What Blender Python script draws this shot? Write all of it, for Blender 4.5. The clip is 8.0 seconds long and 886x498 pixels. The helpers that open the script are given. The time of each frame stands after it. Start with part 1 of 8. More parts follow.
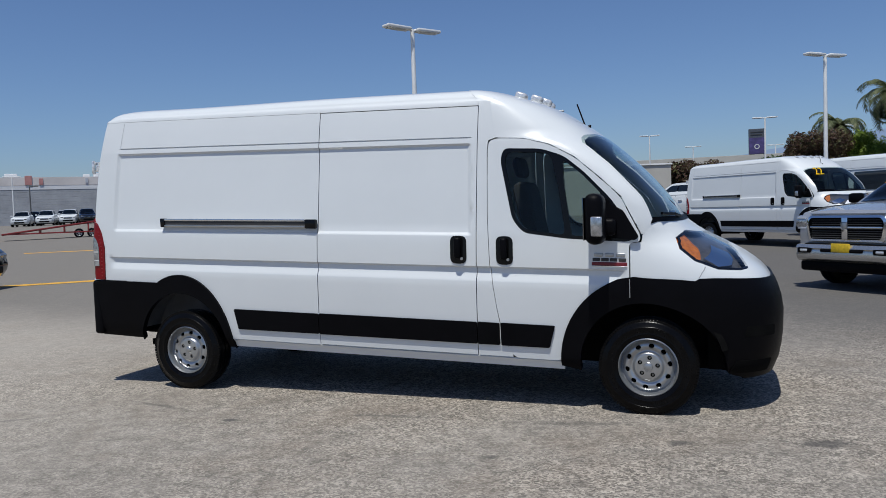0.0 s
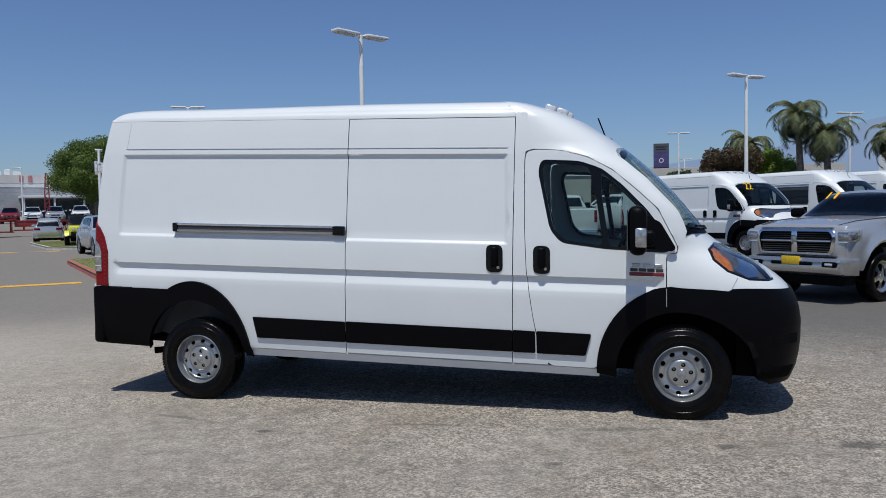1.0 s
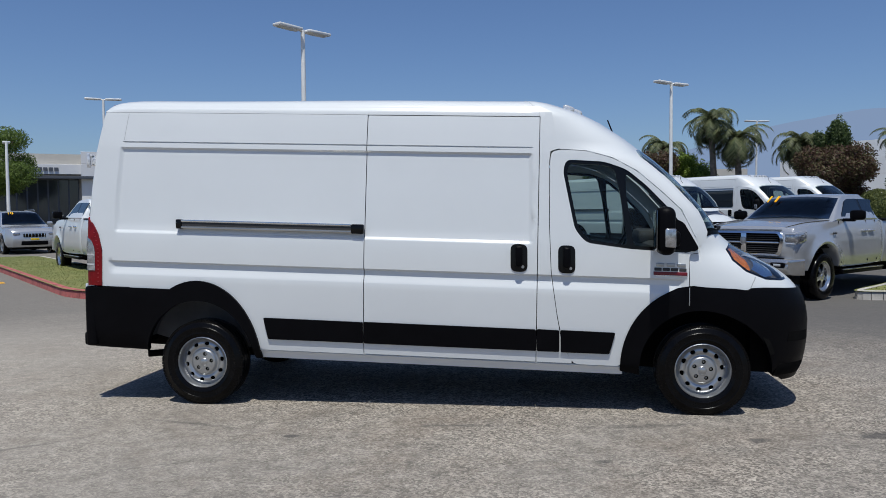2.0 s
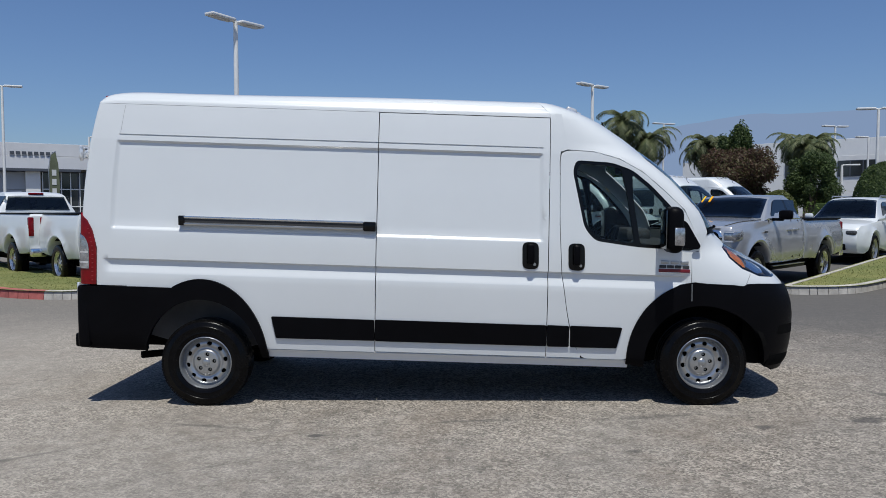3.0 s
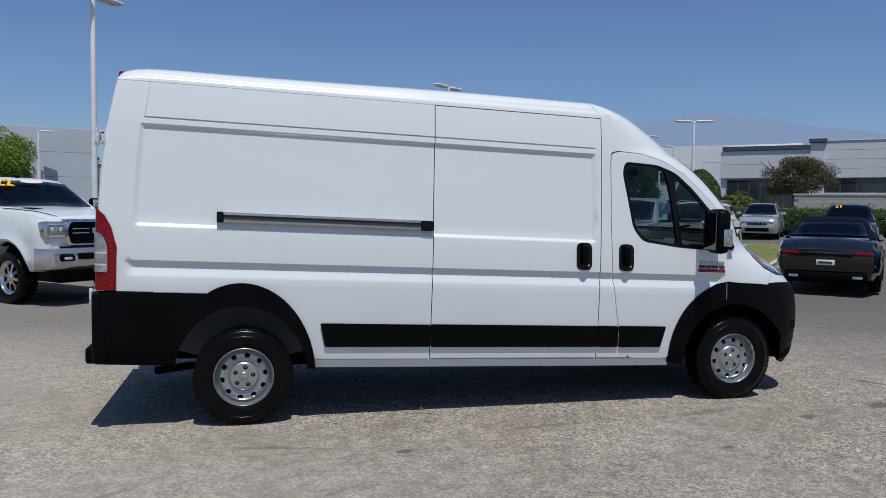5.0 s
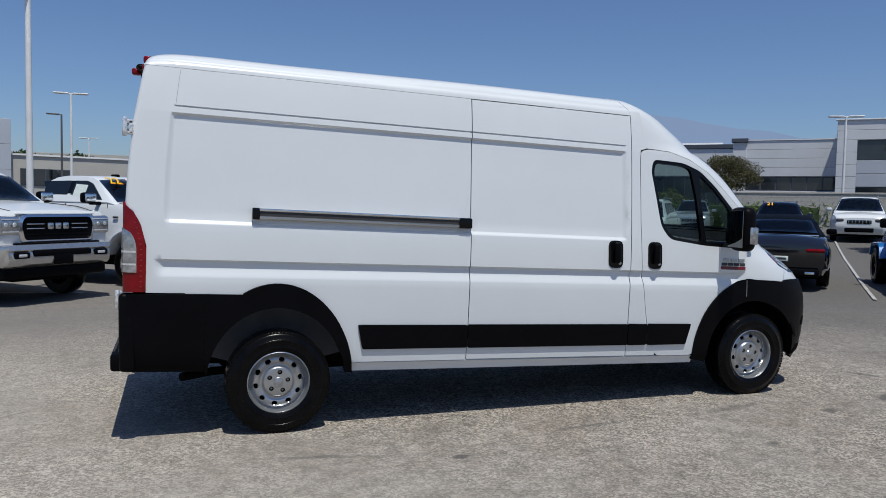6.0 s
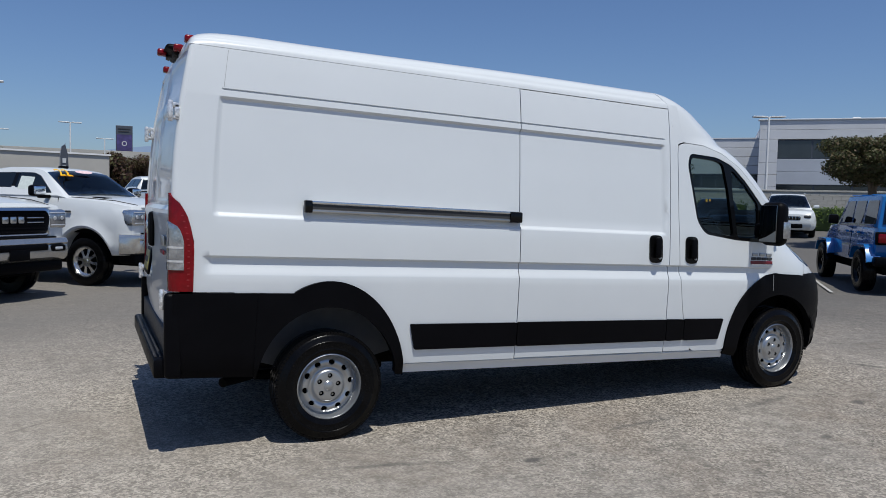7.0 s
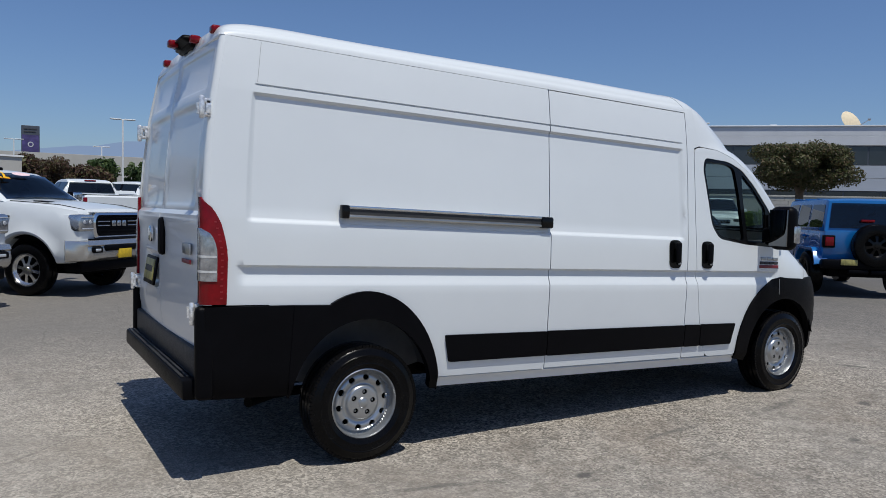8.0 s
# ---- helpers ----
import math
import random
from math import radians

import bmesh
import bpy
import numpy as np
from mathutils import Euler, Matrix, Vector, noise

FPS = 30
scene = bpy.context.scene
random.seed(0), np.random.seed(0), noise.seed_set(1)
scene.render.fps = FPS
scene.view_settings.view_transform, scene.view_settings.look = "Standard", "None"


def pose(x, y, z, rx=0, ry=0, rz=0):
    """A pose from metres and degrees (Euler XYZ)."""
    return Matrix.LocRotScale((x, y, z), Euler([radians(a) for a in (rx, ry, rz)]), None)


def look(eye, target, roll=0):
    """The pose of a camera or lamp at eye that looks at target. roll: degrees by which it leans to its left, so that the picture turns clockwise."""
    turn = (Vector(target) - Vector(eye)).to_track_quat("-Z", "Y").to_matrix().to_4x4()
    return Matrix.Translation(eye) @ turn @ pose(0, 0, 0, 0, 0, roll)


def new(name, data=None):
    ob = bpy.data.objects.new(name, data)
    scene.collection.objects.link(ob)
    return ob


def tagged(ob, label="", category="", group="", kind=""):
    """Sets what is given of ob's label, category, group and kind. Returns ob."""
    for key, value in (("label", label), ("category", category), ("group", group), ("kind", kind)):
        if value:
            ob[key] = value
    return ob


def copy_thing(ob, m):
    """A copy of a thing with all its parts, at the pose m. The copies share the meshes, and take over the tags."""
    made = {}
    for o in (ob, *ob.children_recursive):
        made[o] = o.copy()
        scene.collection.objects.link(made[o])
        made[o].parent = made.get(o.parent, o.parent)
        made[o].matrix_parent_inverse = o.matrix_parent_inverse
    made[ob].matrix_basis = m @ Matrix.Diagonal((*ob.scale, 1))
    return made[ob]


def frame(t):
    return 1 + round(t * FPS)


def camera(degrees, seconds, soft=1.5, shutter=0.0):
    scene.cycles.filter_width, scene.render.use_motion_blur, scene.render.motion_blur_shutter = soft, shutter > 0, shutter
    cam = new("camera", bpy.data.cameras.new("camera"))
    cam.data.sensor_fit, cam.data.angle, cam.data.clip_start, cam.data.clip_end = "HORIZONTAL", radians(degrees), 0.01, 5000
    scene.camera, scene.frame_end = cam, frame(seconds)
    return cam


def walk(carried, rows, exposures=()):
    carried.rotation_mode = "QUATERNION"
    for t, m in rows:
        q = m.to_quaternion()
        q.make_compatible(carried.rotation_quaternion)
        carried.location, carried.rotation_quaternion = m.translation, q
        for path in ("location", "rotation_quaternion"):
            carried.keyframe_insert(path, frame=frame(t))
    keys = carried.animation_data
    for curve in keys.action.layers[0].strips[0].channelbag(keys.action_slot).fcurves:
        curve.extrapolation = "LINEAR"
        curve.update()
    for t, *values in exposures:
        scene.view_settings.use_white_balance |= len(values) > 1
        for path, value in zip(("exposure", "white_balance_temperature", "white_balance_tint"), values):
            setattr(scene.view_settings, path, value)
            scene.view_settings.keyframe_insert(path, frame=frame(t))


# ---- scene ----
cam = camera(60.3, 8.0, soft=0.6)
PATH = [
    (0, (4.545, -5.603, 1.544), (3.865, -3.725, 1.439), -2.0),
    (0.5, (4.068, -5.713, 1.562), (3.497, -3.799, 1.464), -1.4),
    (1, (3.629, -5.903, 1.584), (3.168, -3.959, 1.491), -1.0),
    (1.5, (3.176, -5.951, 1.581), (2.826, -3.984, 1.492), -0.7),
    (3, (1.913, -6.102, 1.601), (1.921, -4.104, 1.495), -0.0),
    (3.5, (1.437, -6.108, 1.604), (1.573, -4.115, 1.498), 0.2),
    (4, (0.971, -5.966, 1.603), (1.231, -3.986, 1.499), 0.5),
    (4.5, (0.489, -5.82, 1.592), (0.87, -3.859, 1.489), 0.8),
    (4.7, (0.303, -5.731, 1.59), (0.731, -3.78, 1.486), 0.8),
    (6, (-0.724, -5.198, 1.587), (-0.038, -3.323, 1.472), 1.1),
    (6.5, (-1.106, -4.913, 1.574), (-0.327, -3.075, 1.454), 1.3),
    (7, (-1.465, -4.637, 1.551), (-0.594, -2.841, 1.429), 1.3),
    (7.5, (-1.761, -4.339, 1.545), (-0.801, -2.588, 1.425), 1.3),
    (8, (-1.989, -4.076, 1.542), (-0.942, -2.376, 1.434), 1.3),
]
walk(cam, [(t, look(eye, target, roll)) for t, eye, target, roll in PATH])

from mathutils import geometry

# ---- light ----
world = bpy.data.worlds.new("sky")
scene.world = world
world.use_nodes = True
wn = world.node_tree.nodes
sky = wn.new("ShaderNodeTexSky")
sky.sky_type = "NISHITA"
sky.sun_disc = False
sky.sun_elevation = radians(69)
sky.sun_rotation = radians(176)
sky.altitude = 200
sky.air_density = 1.0
sky.dust_density = 0.9
sky.ozone_density = 3.0
wn["Background"].inputs["Strength"].default_value = 0.085
tone = wn.new("ShaderNodeMix")
tone.data_type, tone.blend_type = "RGBA", "MULTIPLY"
tone.inputs[0].default_value = 1.0
tone.inputs[7].default_value = (0.84, 0.985, 1.235, 1)
world.node_tree.links.new(sky.outputs["Color"], tone.inputs[6])
world.node_tree.links.new(tone.outputs[2], wn["Background"].inputs["Color"])
sun_data = bpy.data.lights.new("sun", "SUN")
sun_data.energy, sun_data.angle, sun_data.color = 4.6, radians(0.53), (0.98, 0.965, 0.90)
sun = new("sun", sun_data)
sun.matrix_world = look((0.15, -3.8, 10), (0, 0, 0))
scene.view_settings.exposure = -0.2


# ---- materials ----
def shade(name, color, rough=0.5, metal=0.0, vary=0.0, scale=8.0, fine=0.0, fine_scale=120.0, bump=0.0, bump_scale=80.0,
          coat=0.0, spec=0.5, second=None, detail=4.0):
    """A surface with stains at one scale, grain at another, and a fine relief."""
    m = bpy.data.materials.new(name)
    m.use_nodes = True
    n, l = m.node_tree.nodes, m.node_tree.links
    b = n["Principled BSDF"]
    b.inputs["Base Color"].default_value = (*color, 1)
    b.inputs["Roughness"].default_value = rough
    b.inputs["Metallic"].default_value = metal
    b.inputs["Coat Weight"].default_value = coat
    b.inputs["Coat Roughness"].default_value = 0.06
    b.inputs["Specular IOR Level"].default_value = spec
    coord = n.new("ShaderNodeTexCoord").outputs["Object"]

    def tex(s, d=detail, r=0.6):
        t = n.new("ShaderNodeTexNoise")
        t.inputs["Scale"].default_value, t.inputs["Detail"].default_value, t.inputs["Roughness"].default_value = s, d, r
        l.new(coord, t.inputs["Vector"])
        return t.outputs["Fac"]

    def mix(fac, a, c):
        x = n.new("ShaderNodeMix")
        x.data_type = "RGBA"
        for k, v in ((0, fac), (6, a), (7, c)):
            if hasattr(v, "is_linked"):
                l.new(v, x.inputs[k])
            else:
                x.inputs[k].default_value = v
        return x.outputs[2]

    def ramp(v, lo, hi):
        r = n.new("ShaderNodeMapRange")
        r.inputs[1].default_value, r.inputs[2].default_value = lo, hi
        l.new(v, r.inputs[0])
        return r.outputs[0]

    last = None
    if vary > 0:
        c1 = [c * (1 - vary) for c in color]
        c2 = second or [min(1, c * (1 + vary)) for c in color]
        last = mix(ramp(tex(scale), 0.35, 0.65), (*c1, 1), (*c2, 1))
    if fine > 0:
        f = ramp(tex(fine_scale, 3.0), 0.3, 0.7)
        dark = mix(f, (1 - fine, 1 - fine, 1 - fine, 1), (1 + fine, 1 + fine, 1 + fine, 1))
        x = n.new("ShaderNodeMix")
        x.data_type, x.blend_type = "RGBA", "MULTIPLY"
        x.inputs[0].default_value = 1
        if last is None:
            x.inputs[6].default_value = (*color, 1)
        else:
            l.new(last, x.inputs[6])
        l.new(dark, x.inputs[7])
        last = x.outputs[2]
    if last is not None:
        l.new(last, b.inputs["Base Color"])
    if bump > 0:
        bp = n.new("ShaderNodeBump")
        bp.inputs["Strength"].default_value, bp.inputs["Distance"].default_value = bump, 0.01
        l.new(tex(bump_scale, 5.0), bp.inputs["Height"])
        l.new(bp.outputs[0], b.inputs["Normal"])
    if rough > 0.05 and metal < 0.5 and vary > 0:
        rr = n.new("ShaderNodeMapRange")
        rr.inputs[3].default_value, rr.inputs[4].default_value = rough * 0.85, min(1, rough * 1.15)
        l.new(tex(scale * 2.3), rr.inputs[0])
        l.new(rr.outputs[0], b.inputs["Roughness"])
    return m


def glass(name, tint, rough=0.0, ior=1.6):
    """A thin pane: part mirror, part tinted see-through."""
    m = bpy.data.materials.new(name)
    m.use_nodes = True
    n, l = m.node_tree.nodes, m.node_tree.links
    n.remove(n["Principled BSDF"])
    clear = n.new("ShaderNodeBsdfTransparent")
    clear.inputs[0].default_value = (*tint, 1)
    gloss = n.new("ShaderNodeBsdfGlossy")
    gloss.inputs["Roughness"].default_value = rough
    gloss.inputs[0].default_value = (0.9, 0.95, 1.0, 1)
    face = n.new("ShaderNodeLayerWeight")
    face.inputs[0].default_value = 0.5
    steep = n.new("ShaderNodeMath")
    steep.operation = "POWER"
    l.new(face.outputs["Facing"], steep.inputs[0])
    steep.inputs[1].default_value = 5.0
    fres = n.new("ShaderNodeMapRange")
    fres.inputs[3].default_value, fres.inputs[4].default_value = ((ior - 1) / (ior + 1)) ** 2, 1.0
    l.new(steep.outputs[0], fres.inputs[0])
    mx = n.new("ShaderNodeMixShader")
    l.new(fres.outputs[0], mx.inputs[0])
    l.new(clear.outputs[0], mx.inputs[1])
    l.new(gloss.outputs[0], mx.inputs[2])
    l.new(mx.outputs[0], n["Material Output"].inputs[0])
    return m


STAINS = (((5.15, -0.42), (0.16, 0.09), 20, 0.75), ((1.04, -0.79), (0.075, 0.035), 0, 0.8), ((5.75, 0.35), (0.05, 0.26), 25, 0.6), ((3.2, -1.15), (0.06, 0.035), 0, 0.6),
          ((2.2, -0.42), (0.3, 0.03), 6, 0.55), ((4.3, -0.6), (0.10, 0.05), 30, 0.7), ((-0.9, -1.35), (0.5, 0.03), 38, 0.5), ((0.2, -0.55), (0.35, 0.03), -12, 0.5), ((3.6, -0.30), (0.4, 0.05), 12, 0.5))


def asphalt_material(name, base, light, patch):
    """Worn asphalt: pale stones in a grey binder, wide stains, hairline cracks."""
    m = bpy.data.materials.new(name)
    m.use_nodes = True
    n, l = m.node_tree.nodes, m.node_tree.links
    b = n["Principled BSDF"]
    b.inputs["Roughness"].default_value = 0.9
    b.inputs["Specular IOR Level"].default_value = 0.25
    coord = n.new("ShaderNodeTexCoord").outputs["Object"]

    def noise_tex(s, d, r=0.6):
        t = n.new("ShaderNodeTexNoise")
        t.inputs["Scale"].default_value, t.inputs["Detail"].default_value, t.inputs["Roughness"].default_value = s, d, r
        l.new(coord, t.inputs["Vector"])
        return t.outputs["Fac"]

    def rng(v, lo, hi, a=0.0, z=1.0):
        r = n.new("ShaderNodeMapRange")
        for k, x in ((1, lo), (2, hi), (3, a), (4, z)):
            r.inputs[k].default_value = x
        l.new(v, r.inputs[0])
        return r.outputs[0]

    def mix(fac, a, c, kind="MIX"):
        x = n.new("ShaderNodeMix")
        x.data_type, x.blend_type = "RGBA", kind
        for k, v in ((0, fac), (6, a), (7, c)):
            if hasattr(v, "is_linked"):
                l.new(v, x.inputs[k])
            else:
                x.inputs[k].default_value = v
        return x.outputs[2]

    stones = n.new("ShaderNodeTexVoronoi")
    stones.inputs["Scale"].default_value = 74
    l.new(coord, stones.inputs["Vector"])
    shadeof = n.new("ShaderNodeSeparateColor")
    l.new(stones.outputs["Color"], shadeof.inputs[0])
    gritty = rng(shadeof.outputs[0], 0.15, 0.95)
    col = mix(gritty, (*base, 1), (*light, 1))
    big = n.new("ShaderNodeTexVoronoi")
    big.inputs["Scale"].default_value = 36
    l.new(coord, big.inputs["Vector"])
    sep2 = n.new("ShaderNodeSeparateColor")
    l.new(big.outputs["Color"], sep2.inputs[0])
    col = mix(rng(sep2.outputs[1], 0.86, 0.97, 0, 0.4), col, (0.05, 0.05, 0.052, 1))
    col = mix(rng(noise_tex(0.22, 5), 0.40, 0.62, 0, 0.7), col, (*patch, 1))
    col = mix(rng(noise_tex(1.3, 6, 0.7), 0.48, 0.72, 0, 0.5), col, tuple(c * 0.62 for c in patch) + (1,))
    col = mix(rng(noise_tex(3.1, 5, 0.65), 0.62, 0.74, 0, 0.5), col, (0.07, 0.068, 0.066, 1))
    col = mix(rng(noise_tex(0.75, 6, 0.75), 0.50, 0.66, 0, 0.38), col, (0.17, 0.135, 0.105, 1))
    mottle = rng(noise_tex(7.0, 6, 0.8), 0.34, 0.68, 0.68, 1.28)
    shade_of = n.new("ShaderNodeCombineColor")
    for k in range(3):
        l.new(mottle, shade_of.inputs[k])
    col = mix(1.0, col, shade_of.outputs[0], "MULTIPLY")
    # paler towards the van's tail: a view-dependent brightening put into the colour
    tail = n.new("ShaderNodeSeparateXYZ")
    l.new(coord, tail.inputs[0])
    col = mix(rng(tail.outputs[0], 1.0, -3.5, 0, 0.42), col, (0.42, 0.383, 0.33, 1))
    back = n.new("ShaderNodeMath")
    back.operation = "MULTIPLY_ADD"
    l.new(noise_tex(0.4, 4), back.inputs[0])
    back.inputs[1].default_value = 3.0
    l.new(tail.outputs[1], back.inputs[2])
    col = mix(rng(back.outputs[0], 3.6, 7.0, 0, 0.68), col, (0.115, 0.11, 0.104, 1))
    # darker beyond the van: stains, and a grazing-angle dimming put into the colour
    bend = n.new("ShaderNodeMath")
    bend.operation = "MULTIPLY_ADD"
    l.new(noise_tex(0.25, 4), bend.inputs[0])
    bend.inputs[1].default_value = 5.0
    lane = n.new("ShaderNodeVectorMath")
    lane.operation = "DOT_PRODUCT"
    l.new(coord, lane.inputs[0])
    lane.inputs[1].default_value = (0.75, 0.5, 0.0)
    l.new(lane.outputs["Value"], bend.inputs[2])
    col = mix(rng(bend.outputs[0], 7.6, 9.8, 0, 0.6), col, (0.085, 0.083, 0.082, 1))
    warp = n.new("ShaderNodeTexNoise")
    warp.inputs["Scale"].default_value, warp.inputs["Detail"].default_value = 1.1, 4
    l.new(coord, warp.inputs["Vector"])
    add = n.new("ShaderNodeMix")
    add.data_type = "VECTOR"
    add.inputs[0].default_value = 0.22
    l.new(coord, add.inputs[4])
    l.new(warp.outputs["Color"], add.inputs[5])
    crack = n.new("ShaderNodeTexVoronoi")
    crack.feature = "DISTANCE_TO_EDGE"
    crack.inputs["Scale"].default_value = 0.33
    l.new(add.outputs[1], crack.inputs["Vector"])
    gate = rng(noise_tex(0.5, 2), 0.44, 0.52)
    line = rng(crack.outputs["Distance"], 0.0, 0.0035, 1, 0)
    both = n.new("ShaderNodeMath")
    both.operation = "MULTIPLY"
    l.new(gate, both.inputs[0])
    l.new(line, both.inputs[1])
    half = n.new("ShaderNodeMath")
    half.operation = "MULTIPLY"
    l.new(both.outputs[0], half.inputs[0])
    half.inputs[1].default_value = 0.28
    col = mix(half.outputs[0], col, (0.06, 0.058, 0.055, 1))
    # oil and rubber soaked into the surface, with ragged edges
    ragged = n.new("ShaderNodeTexNoise")
    ragged.inputs["Scale"].default_value, ragged.inputs["Detail"].default_value = 9.0, 5
    l.new(coord, ragged.inputs["Vector"])
    for (x, y), (rx, ry), turn, depth in STAINS:
        place = n.new("ShaderNodeMapping")
        place.vector_type = "TEXTURE"
        place.inputs["Location"].default_value = (x, y, 0)
        place.inputs["Rotation"].default_value = (0, 0, radians(turn))
        place.inputs["Scale"].default_value = (rx, ry, 1)
        l.new(coord, place.inputs["Vector"])
        far = n.new("ShaderNodeVectorMath")
        far.operation = "LENGTH"
        l.new(place.outputs[0], far.inputs[0])
        edge = n.new("ShaderNodeMath")
        edge.operation = "MULTIPLY_ADD"
        l.new(ragged.outputs["Fac"], edge.inputs[0])
        edge.inputs[1].default_value = 2.2
        l.new(far.outputs["Value"], edge.inputs[2])
        col = mix(rng(edge.outputs[0], 1.55, 2.35, depth, 0), col, (0.065, 0.062, 0.06, 1))
    l.new(col, b.inputs["Base Color"])
    bp = n.new("ShaderNodeBump")
    bp.inputs["Strength"].default_value, bp.inputs["Distance"].default_value = 0.55, 0.006
    l.new(stones.outputs["Distance"], bp.inputs["Height"])
    l.new(bp.outputs[0], b.inputs["Normal"])
    return m


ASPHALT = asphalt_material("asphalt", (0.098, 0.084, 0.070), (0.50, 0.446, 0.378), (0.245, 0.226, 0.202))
WHITE_PAINT = shade("white_paint", (0.642, 0.668, 0.680), 0.3, vary=0.015, scale=1.5, coat=0.6)
BLACK_PLASTIC = shade("black_plastic", (0.003, 0.003, 0.004), 0.42, vary=0.15, scale=4, bump=0.1, bump_scale=700, spec=0.06)
STEP_GREY = shade("step_grey", (0.03, 0.03, 0.032), 0.5, vary=0.2, scale=12, bump=0.2, bump_scale=500, spec=0.3)
GLOSS_BLACK = shade("gloss_black", (0.004, 0.004, 0.0045), 0.16, vary=0.1, scale=3, spec=0.22)
RUBBER = shade("rubber", (0.003, 0.003, 0.0035), 0.22, vary=0.3, scale=9, fine=0.2, bump=0.06, bump_scale=240, spec=0.12)
LAMP_SILVER = shade("lamp_silver", (0.40, 0.41, 0.43), 0.14, 0.75, vary=0.3, scale=25)
SEAM = shade("seam_grey", (0.34, 0.35, 0.36), 0.6, vary=0.1)
STEEL = shade("silver_steel", (0.40, 0.41, 0.42), 0.30, 0.8, vary=0.06, scale=7)
BUMPER_CHROME = shade("bumper_chrome", (0.56, 0.55, 0.53), 0.24, 0.85, vary=0.06, scale=6)
ALLOY = shade("alloy", (0.60, 0.61, 0.62), 0.2, 0.92, vary=0.08, scale=12)
CHROME = shade("chrome", (0.78, 0.79, 0.8), 0.1, 1.0)
TRACK_METAL = shade("track_metal", (0.46, 0.45, 0.43), 0.28, 0.9, vary=0.08, scale=5)
# near-black: deep shade of gaps, wells and slots put into the colour
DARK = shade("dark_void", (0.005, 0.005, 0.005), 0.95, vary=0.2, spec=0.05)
# the wheelhouse's white with its shade put into a blue-grey colour
WELL = shade("well_shade", (0.085, 0.092, 0.105), 0.7, vary=0.15, scale=5)
MIRROR = shade("mirror_glass", (0.16, 0.17, 0.18), 0.03, 1.0)
TRIM_GREY = shade("grey_trim", (0.032, 0.033, 0.035), 0.65, vary=0.1, scale=12, bump=0.2, bump_scale=400)
SEAT_CLOTH = shade("seat_cloth", (0.022, 0.022, 0.024), 0.9, vary=0.12, scale=14, bump=0.3, bump_scale=500)
RED_LENS = shade("red_lens", (0.165, 0.0015, 0.005), 0.12, vary=0.2, scale=18, spec=0.3)
CLEAR_LENS = shade("clear_lens", (0.62, 0.63, 0.64), 0.12, 0.35, vary=0.15, scale=40, coat=1.0)
AMBER_LENS = shade("amber_lens", (0.40, 0.12, 0.022), 0.15, vary=0.25, scale=45, coat=0.3)
LAMP_DARK = shade("lamp_interior", (0.075, 0.075, 0.078), 0.35, 0.25, vary=0.35, scale=30)
WINDOW = glass("window_glass", (0.58, 0.67, 0.65), 0.0, 1.32)
TINTED = glass("tinted_glass", (0.10, 0.115, 0.115), 0.0, 1.8)
LENS = glass("lens_glass", (0.9, 0.92, 0.95))
RED_PAINT_BADGE = shade("badge_red", (0.15, 0.008, 0.016), 0.4, vary=0.1)


# ---- mesh tools ----
def part(name, bm, material, parent=None, label="", smooth=True):
    """Links a bmesh as one mesh object, under a thing or under a part."""
    me = bpy.data.meshes.new(name)
    if smooth:
        for f in bm.faces:
            f.smooth = True
    bm.to_mesh(me)
    bm.free()
    me.materials.append(material)
    if smooth:
        me.set_sharp_from_angle(angle=radians(38))
    ob = new(name, me)
    if parent:
        ob.parent = parent
    if label:
        ob["label"] = label
    return ob


def thing(name, label, category, m=None, group="", kind=""):
    ob = new(name)
    ob.empty_display_size = 0.2
    if m is not None:
        ob.matrix_world = m
    return tagged(ob, label, category, group, kind)


def box(bm, x0, x1, y0, y1, z0, z1, bevel=0.0, m=None, seg=2):
    r = bmesh.ops.create_cube(bm, size=1)["verts"]
    bmesh.ops.scale(bm, vec=(x1 - x0, y1 - y0, z1 - z0), verts=r)
    bmesh.ops.translate(bm, vec=((x0 + x1) / 2, (y0 + y1) / 2, (z0 + z1) / 2), verts=r)
    if bevel:
        es = list({e for v in r for e in v.link_edges})
        out = bmesh.ops.bevel(bm, geom=es, offset=bevel, segments=seg, profile=0.5, affect="EDGES")
        r = list({v for f in out["faces"] for v in f.verts} | {v for v in r if v.is_valid})
    if m is not None:
        bmesh.ops.transform(bm, matrix=m, verts=r)
    return bm


def boxed(x0, x1, y0, y1, z0, z1, bevel=0.0, m=None, seg=2):
    return box(bmesh.new(), x0, x1, y0, y1, z0, z1, bevel, m, seg)


def lathe(profile, steps=48, axis="y", bm=None, m=None, arc=1.0):
    """Turns (radius, along) pairs round an axis."""
    bm = bm or bmesh.new()
    rings = []
    count = steps if arc == 1.0 else steps + 1
    for i in range(count):
        a = 2 * math.pi * arc * i / steps
        c, s = math.cos(a), math.sin(a)
        ring = []
        for r, h in profile:
            p = {"y": (r * c, h, r * s), "z": (r * c, r * s, h), "x": (h, r * c, r * s)}[axis]
            p = Vector(p)
            ring.append(bm.verts.new(m @ p if m is not None else p))
        rings.append(ring)
    for i in range(steps if arc == 1.0 else steps):
        a, b = rings[i], rings[(i + 1) % count]
        for j in range(len(profile) - 1):
            bm.faces.new((a[j], a[j + 1], b[j + 1], b[j]))
    bmesh.ops.remove_doubles(bm, verts=bm.verts, dist=1e-5)
    bmesh.ops.recalc_face_normals(bm, faces=bm.faces)
    return bm


